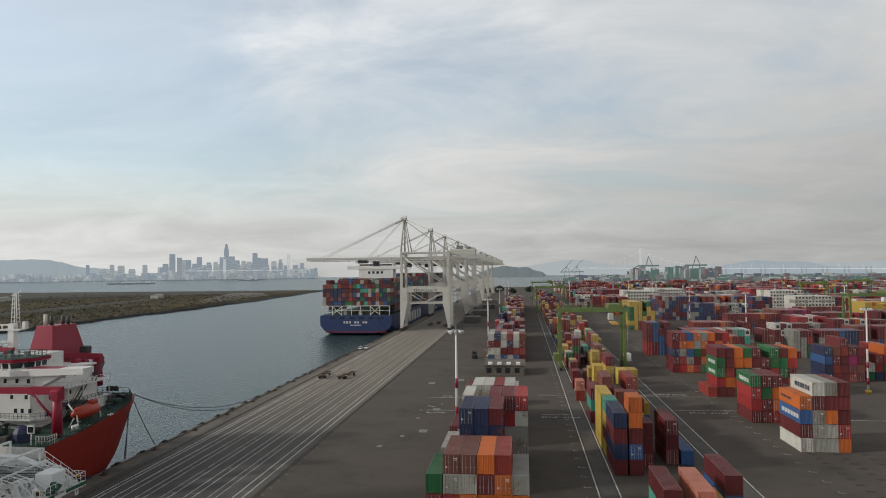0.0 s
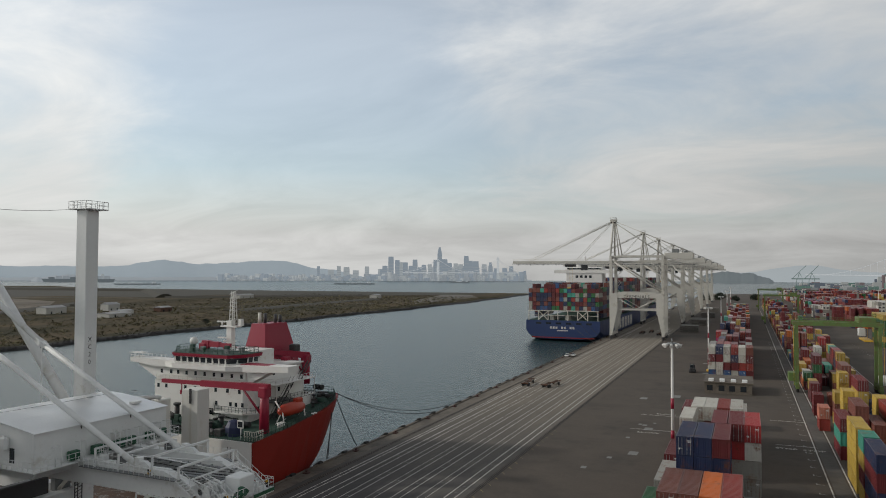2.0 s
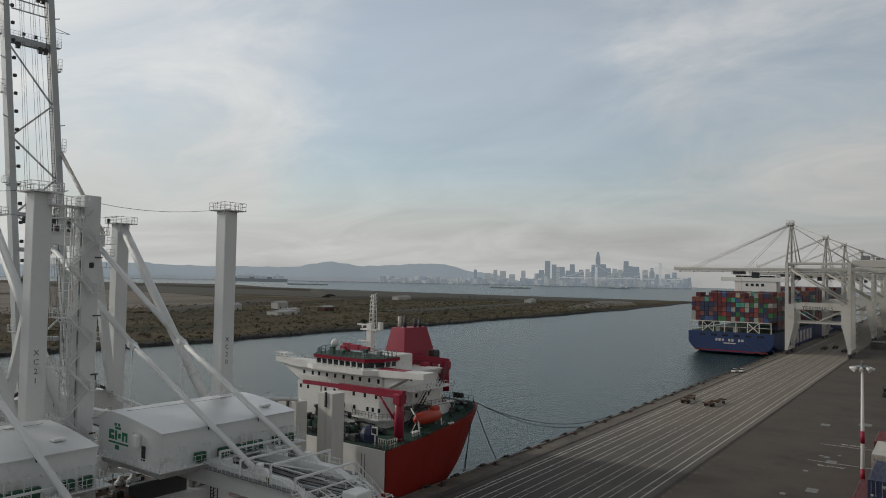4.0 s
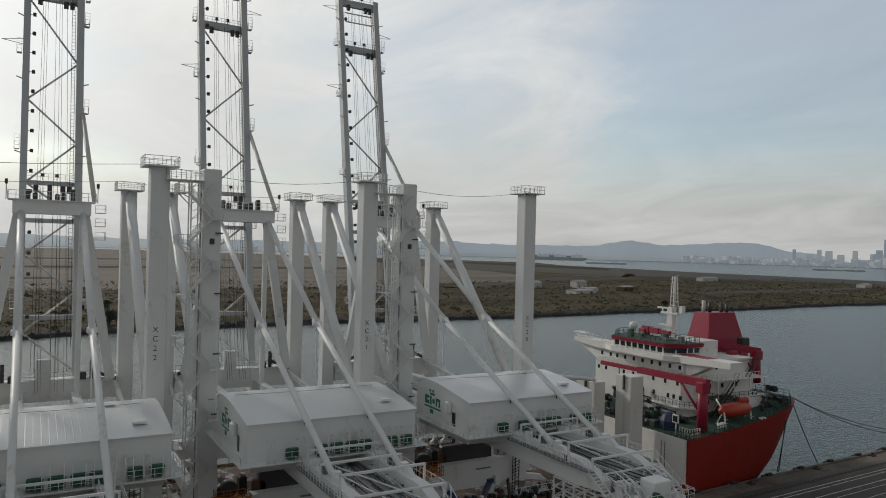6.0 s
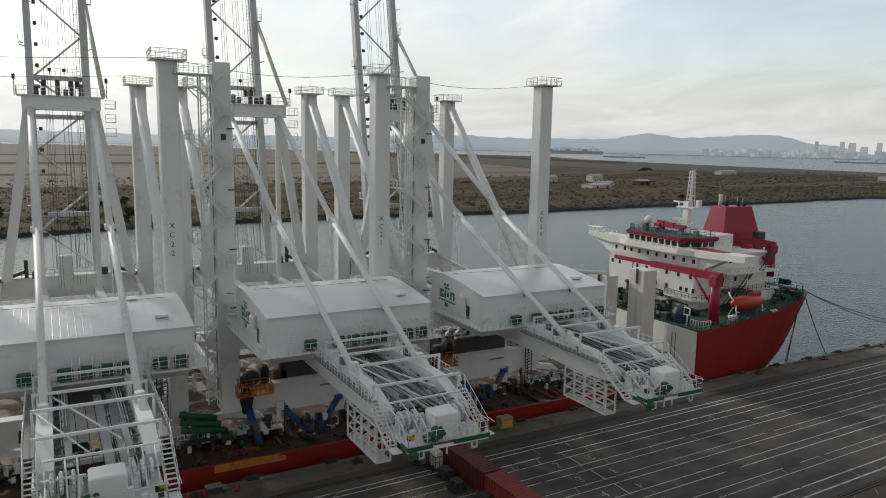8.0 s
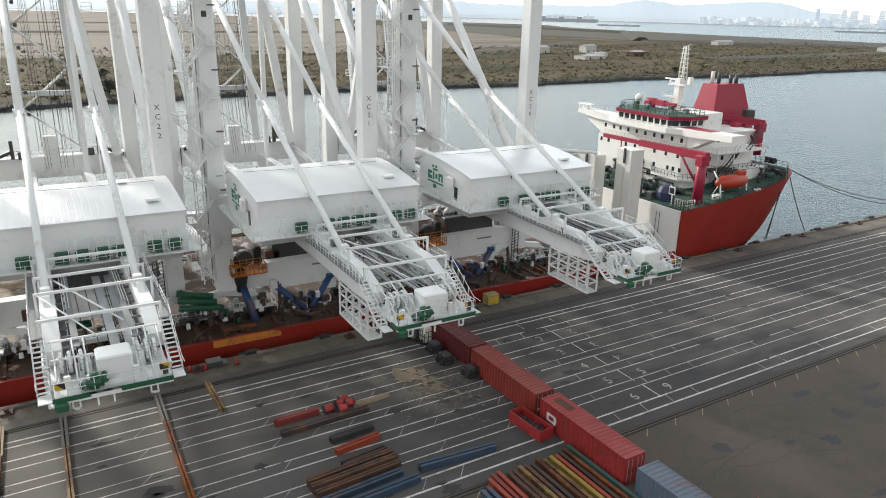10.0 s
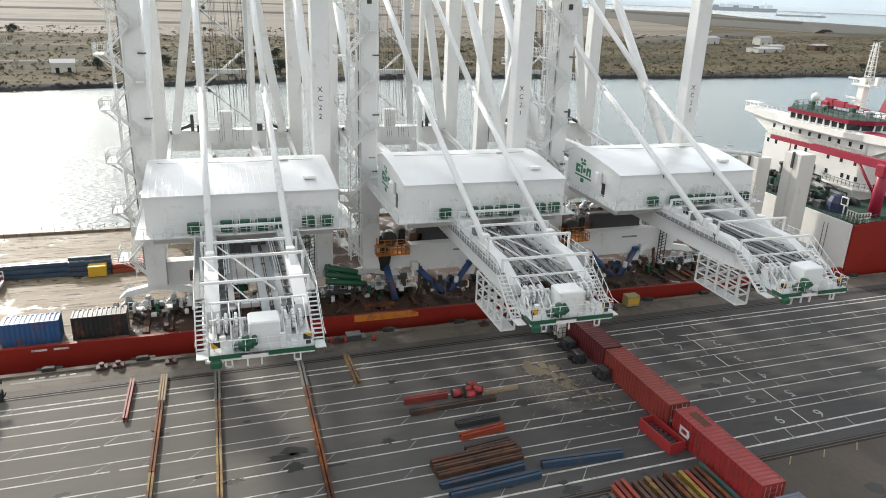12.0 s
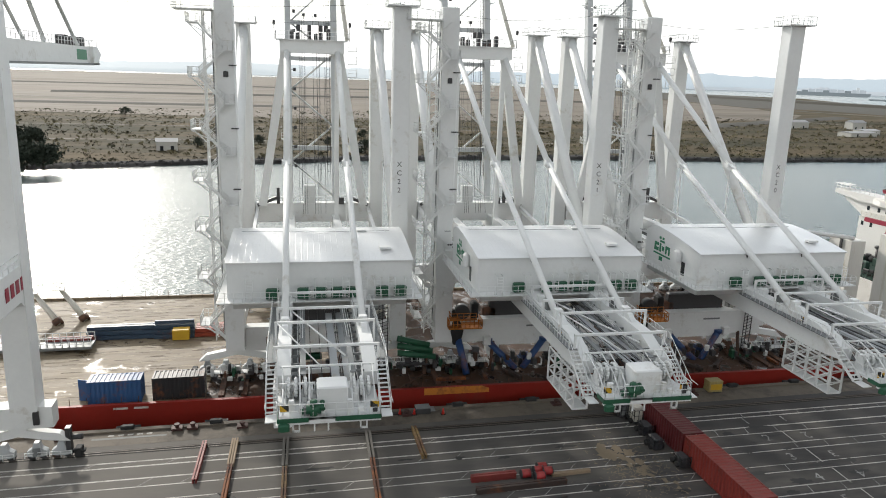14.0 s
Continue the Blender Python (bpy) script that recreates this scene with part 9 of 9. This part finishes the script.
# the second colour is emitted: haze painted onto hills, city, bridges and ships
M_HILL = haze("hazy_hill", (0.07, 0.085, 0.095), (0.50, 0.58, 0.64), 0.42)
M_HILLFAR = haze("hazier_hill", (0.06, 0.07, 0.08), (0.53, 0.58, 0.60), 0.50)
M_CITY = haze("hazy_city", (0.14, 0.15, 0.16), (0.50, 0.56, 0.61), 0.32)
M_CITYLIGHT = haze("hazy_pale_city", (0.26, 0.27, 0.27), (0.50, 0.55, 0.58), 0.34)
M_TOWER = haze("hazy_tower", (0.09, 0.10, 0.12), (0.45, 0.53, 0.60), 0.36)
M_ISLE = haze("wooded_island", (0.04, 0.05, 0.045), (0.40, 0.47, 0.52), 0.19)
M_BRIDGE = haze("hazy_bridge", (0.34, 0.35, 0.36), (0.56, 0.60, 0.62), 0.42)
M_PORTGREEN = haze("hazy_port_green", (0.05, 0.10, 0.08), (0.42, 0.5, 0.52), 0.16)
EYE_Z = 39.0


def far_xy(yaw, r):
    """A place r metres off in the direction yaw, left of the quay's line."""
    a = radians(22.85 + 0.985 * (yaw - 24.4) + 0.25 * max(0.0, min(1.0, (45 - yaw) / 18)))
    return -4 - math.sin(a) * r, 10 + math.cos(a) * r


def high(el, r):
    return EYE_Z + r * math.tan(radians(el))


def ridge(name, yaw0, yaw1, r, bumps, floor, m, label, seed, rough=0.035, depth=120):
    """A range of hills: a sum of rounded rises over a low floor, in degrees of height."""
    rg = random.Random(seed)
    n = 120
    ph = [rg.uniform(0, 6.28) for _ in range(5)]
    s, top, bot = Shape(), [], []
    for i in range(n + 1):
        yaw = yaw0 + (yaw1 - yaw0) * i / n
        el = floor + sum(h * math.exp(-((yaw - c) / w) ** 2) for c, w, h in bumps)
        el += rough * sum(math.sin(yaw * f + p) for f, p in zip((2.1, 3.7, 6.3, 11, 17), ph)) / 2
        fade = min(1, (i + 1) / 8, (n - i + 1) / 8)
        top.append((*far_xy(yaw, r), high(-0.45 + (el + 0.45) * fade, r)))
        bot.append((*far_xy(yaw, r - depth), WATER - 2))
    v = top + bot + [(x * 1.02, y * 1.02, WATER - 2) for x, y, z in top]
    k = n + 1
    s.add(v, [(i, i + 1, k + i + 1, k + i) for i in range(n)] + [(i, 2 * k + i, 2 * k + i + 1, i + 1) for i in range(n)], True)
    structure(name, s, m, label)


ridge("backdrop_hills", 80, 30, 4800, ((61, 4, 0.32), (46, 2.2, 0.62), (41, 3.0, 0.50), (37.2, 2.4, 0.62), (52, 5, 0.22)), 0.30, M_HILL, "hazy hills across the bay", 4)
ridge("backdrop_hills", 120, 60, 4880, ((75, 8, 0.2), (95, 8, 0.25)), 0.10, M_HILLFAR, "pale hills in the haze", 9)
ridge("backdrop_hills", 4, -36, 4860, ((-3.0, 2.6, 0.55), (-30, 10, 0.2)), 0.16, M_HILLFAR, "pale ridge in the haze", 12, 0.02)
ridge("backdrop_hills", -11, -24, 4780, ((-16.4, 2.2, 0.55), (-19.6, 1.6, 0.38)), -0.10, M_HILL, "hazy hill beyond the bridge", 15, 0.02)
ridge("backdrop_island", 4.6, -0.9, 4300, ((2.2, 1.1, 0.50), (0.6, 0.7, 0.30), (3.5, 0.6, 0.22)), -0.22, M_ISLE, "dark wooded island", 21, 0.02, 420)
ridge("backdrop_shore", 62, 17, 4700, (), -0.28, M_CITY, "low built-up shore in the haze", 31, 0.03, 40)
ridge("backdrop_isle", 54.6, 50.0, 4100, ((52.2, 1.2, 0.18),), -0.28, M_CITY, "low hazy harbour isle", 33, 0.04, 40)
# city towers
cs = random.Random(77)
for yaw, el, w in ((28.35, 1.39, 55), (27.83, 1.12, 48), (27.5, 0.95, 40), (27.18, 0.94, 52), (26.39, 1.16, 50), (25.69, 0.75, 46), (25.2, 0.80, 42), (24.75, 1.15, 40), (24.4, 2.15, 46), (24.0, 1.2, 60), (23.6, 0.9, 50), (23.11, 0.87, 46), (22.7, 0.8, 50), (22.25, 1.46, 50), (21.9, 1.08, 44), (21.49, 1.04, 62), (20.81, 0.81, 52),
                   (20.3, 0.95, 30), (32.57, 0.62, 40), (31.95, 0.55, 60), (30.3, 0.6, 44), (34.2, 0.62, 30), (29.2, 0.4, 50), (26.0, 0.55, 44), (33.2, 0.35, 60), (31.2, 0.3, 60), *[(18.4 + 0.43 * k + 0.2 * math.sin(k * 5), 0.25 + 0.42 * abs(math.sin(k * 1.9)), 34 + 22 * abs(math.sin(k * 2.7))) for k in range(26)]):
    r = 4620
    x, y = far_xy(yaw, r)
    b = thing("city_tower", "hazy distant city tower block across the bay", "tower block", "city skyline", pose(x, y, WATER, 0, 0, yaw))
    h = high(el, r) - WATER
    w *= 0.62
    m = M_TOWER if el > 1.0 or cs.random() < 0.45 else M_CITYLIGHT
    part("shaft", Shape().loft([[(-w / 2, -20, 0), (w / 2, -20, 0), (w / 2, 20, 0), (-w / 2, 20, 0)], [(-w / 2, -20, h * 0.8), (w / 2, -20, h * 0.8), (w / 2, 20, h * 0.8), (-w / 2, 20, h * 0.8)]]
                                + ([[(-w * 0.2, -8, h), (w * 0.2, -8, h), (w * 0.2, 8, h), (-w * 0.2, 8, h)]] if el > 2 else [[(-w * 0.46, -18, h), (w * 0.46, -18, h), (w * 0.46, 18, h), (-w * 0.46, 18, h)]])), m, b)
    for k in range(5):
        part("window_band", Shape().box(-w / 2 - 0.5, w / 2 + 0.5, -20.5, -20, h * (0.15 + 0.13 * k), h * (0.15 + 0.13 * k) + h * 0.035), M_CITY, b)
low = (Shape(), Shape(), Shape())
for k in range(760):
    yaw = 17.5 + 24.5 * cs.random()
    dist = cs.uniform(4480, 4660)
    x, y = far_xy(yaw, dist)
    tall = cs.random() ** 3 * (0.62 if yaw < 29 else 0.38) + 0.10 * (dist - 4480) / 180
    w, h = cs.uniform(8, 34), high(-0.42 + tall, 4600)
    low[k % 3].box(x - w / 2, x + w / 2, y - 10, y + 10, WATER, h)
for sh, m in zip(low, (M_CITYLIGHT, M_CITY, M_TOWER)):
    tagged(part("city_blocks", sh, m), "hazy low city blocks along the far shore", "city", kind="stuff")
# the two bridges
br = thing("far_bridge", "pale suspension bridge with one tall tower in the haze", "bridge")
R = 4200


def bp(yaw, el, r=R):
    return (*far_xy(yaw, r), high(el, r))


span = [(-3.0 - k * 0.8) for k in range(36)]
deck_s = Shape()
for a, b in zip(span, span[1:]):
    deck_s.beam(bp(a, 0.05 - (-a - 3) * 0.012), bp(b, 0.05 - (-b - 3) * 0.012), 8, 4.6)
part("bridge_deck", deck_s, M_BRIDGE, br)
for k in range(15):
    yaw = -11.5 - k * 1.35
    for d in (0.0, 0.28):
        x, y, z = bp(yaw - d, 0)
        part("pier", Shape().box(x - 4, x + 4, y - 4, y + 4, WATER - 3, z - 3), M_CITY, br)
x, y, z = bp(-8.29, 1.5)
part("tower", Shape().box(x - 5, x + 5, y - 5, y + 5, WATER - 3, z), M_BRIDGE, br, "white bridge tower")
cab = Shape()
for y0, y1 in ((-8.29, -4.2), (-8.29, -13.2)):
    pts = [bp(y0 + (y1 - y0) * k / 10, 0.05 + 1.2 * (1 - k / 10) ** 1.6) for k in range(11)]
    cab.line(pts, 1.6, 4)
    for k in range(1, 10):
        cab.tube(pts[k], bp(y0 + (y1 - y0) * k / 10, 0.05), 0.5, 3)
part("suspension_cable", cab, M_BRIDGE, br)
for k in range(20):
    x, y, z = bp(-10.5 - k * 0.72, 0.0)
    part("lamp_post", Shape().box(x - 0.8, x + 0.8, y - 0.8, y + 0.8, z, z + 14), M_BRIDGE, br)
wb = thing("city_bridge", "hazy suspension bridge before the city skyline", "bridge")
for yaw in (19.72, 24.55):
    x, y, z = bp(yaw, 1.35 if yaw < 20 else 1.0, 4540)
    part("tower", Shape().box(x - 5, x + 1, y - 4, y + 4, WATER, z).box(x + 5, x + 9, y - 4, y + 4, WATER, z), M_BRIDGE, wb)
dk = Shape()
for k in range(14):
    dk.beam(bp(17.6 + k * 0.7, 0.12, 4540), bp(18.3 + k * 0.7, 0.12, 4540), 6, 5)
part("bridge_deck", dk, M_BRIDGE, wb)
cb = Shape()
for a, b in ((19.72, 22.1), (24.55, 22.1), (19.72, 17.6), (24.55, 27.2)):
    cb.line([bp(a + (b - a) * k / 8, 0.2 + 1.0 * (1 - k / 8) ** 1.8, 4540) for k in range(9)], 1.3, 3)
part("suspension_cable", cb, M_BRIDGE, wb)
# barges at anchor, their materials glowing slightly in place of haze
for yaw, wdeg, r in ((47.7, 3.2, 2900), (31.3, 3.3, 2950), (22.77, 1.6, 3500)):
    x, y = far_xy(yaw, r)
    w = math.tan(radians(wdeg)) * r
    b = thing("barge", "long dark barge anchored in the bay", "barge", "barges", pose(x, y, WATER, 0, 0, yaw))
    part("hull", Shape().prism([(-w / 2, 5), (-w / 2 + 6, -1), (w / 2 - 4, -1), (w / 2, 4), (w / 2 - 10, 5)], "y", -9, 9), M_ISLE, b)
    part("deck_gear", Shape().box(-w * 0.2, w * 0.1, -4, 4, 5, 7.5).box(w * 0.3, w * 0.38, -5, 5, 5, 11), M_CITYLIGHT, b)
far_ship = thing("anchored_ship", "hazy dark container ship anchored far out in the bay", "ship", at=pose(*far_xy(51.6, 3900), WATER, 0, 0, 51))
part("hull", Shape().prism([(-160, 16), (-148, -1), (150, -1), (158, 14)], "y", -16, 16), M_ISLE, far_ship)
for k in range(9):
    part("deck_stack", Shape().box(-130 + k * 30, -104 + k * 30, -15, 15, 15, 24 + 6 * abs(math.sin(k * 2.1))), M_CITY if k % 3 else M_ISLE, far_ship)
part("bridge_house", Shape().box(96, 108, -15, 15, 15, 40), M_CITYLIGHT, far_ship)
# the next terminal: its cranes, sheds and boxes
port = thing("far_terminal", "distant port terminal with sheds and containers across the water", "port")
ps = random.Random(41)
x0, y0 = far_xy(-9, 2300)
part("terminal_ground", Shape().prism([far_xy(-2.2, 2150), far_xy(-30, 2150), far_xy(-30, 2700), far_xy(-2.2, 2700)], "z", WATER - 2, -0.5), M_ASPHALT, port)
# emission in the box colours stands in for haze over the terminal
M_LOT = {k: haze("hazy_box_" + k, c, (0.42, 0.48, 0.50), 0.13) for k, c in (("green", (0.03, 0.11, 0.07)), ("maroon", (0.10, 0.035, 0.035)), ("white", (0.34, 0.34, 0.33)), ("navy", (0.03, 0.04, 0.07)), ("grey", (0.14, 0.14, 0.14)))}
lots = {"green": Shape(), "maroon": Shape(), "white": Shape(), "navy": Shape(), "grey": Shape()}
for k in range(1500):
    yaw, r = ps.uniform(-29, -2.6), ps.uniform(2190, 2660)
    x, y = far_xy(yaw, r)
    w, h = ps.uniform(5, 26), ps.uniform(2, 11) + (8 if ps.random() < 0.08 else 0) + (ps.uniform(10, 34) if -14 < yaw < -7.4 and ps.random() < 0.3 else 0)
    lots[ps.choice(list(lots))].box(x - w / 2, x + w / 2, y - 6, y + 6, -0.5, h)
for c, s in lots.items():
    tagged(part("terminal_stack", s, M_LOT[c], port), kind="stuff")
part("white_silo", Shape().box(*[v for a in [far_xy(-10.9, 2300)] for v in (a[0] - 12, a[0] + 12)], *[v for a in [far_xy(-10.9, 2300)] for v in (a[1] - 12, a[1] + 12)], -0.5, 38), M_CITYLIGHT, port)
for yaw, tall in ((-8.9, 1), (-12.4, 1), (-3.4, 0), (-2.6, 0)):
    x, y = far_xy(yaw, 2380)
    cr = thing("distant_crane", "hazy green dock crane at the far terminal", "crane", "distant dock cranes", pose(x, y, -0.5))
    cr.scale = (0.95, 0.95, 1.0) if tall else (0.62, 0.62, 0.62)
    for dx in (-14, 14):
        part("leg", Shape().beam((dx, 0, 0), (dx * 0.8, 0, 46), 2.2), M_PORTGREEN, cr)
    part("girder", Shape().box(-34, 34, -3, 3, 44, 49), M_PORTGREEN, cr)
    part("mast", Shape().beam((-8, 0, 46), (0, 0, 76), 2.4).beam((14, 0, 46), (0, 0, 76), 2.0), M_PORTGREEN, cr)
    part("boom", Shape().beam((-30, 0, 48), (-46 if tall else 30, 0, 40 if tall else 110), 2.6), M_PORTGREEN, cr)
# low trees and a shed at the end of the near yard
for i, (x, y, h) in enumerate(((-60, 1190, 12), (-42, 1205, 14), (-20, 1180, 10), (8, 1230, 12))):
    tree(x, y, h, 60 + i)
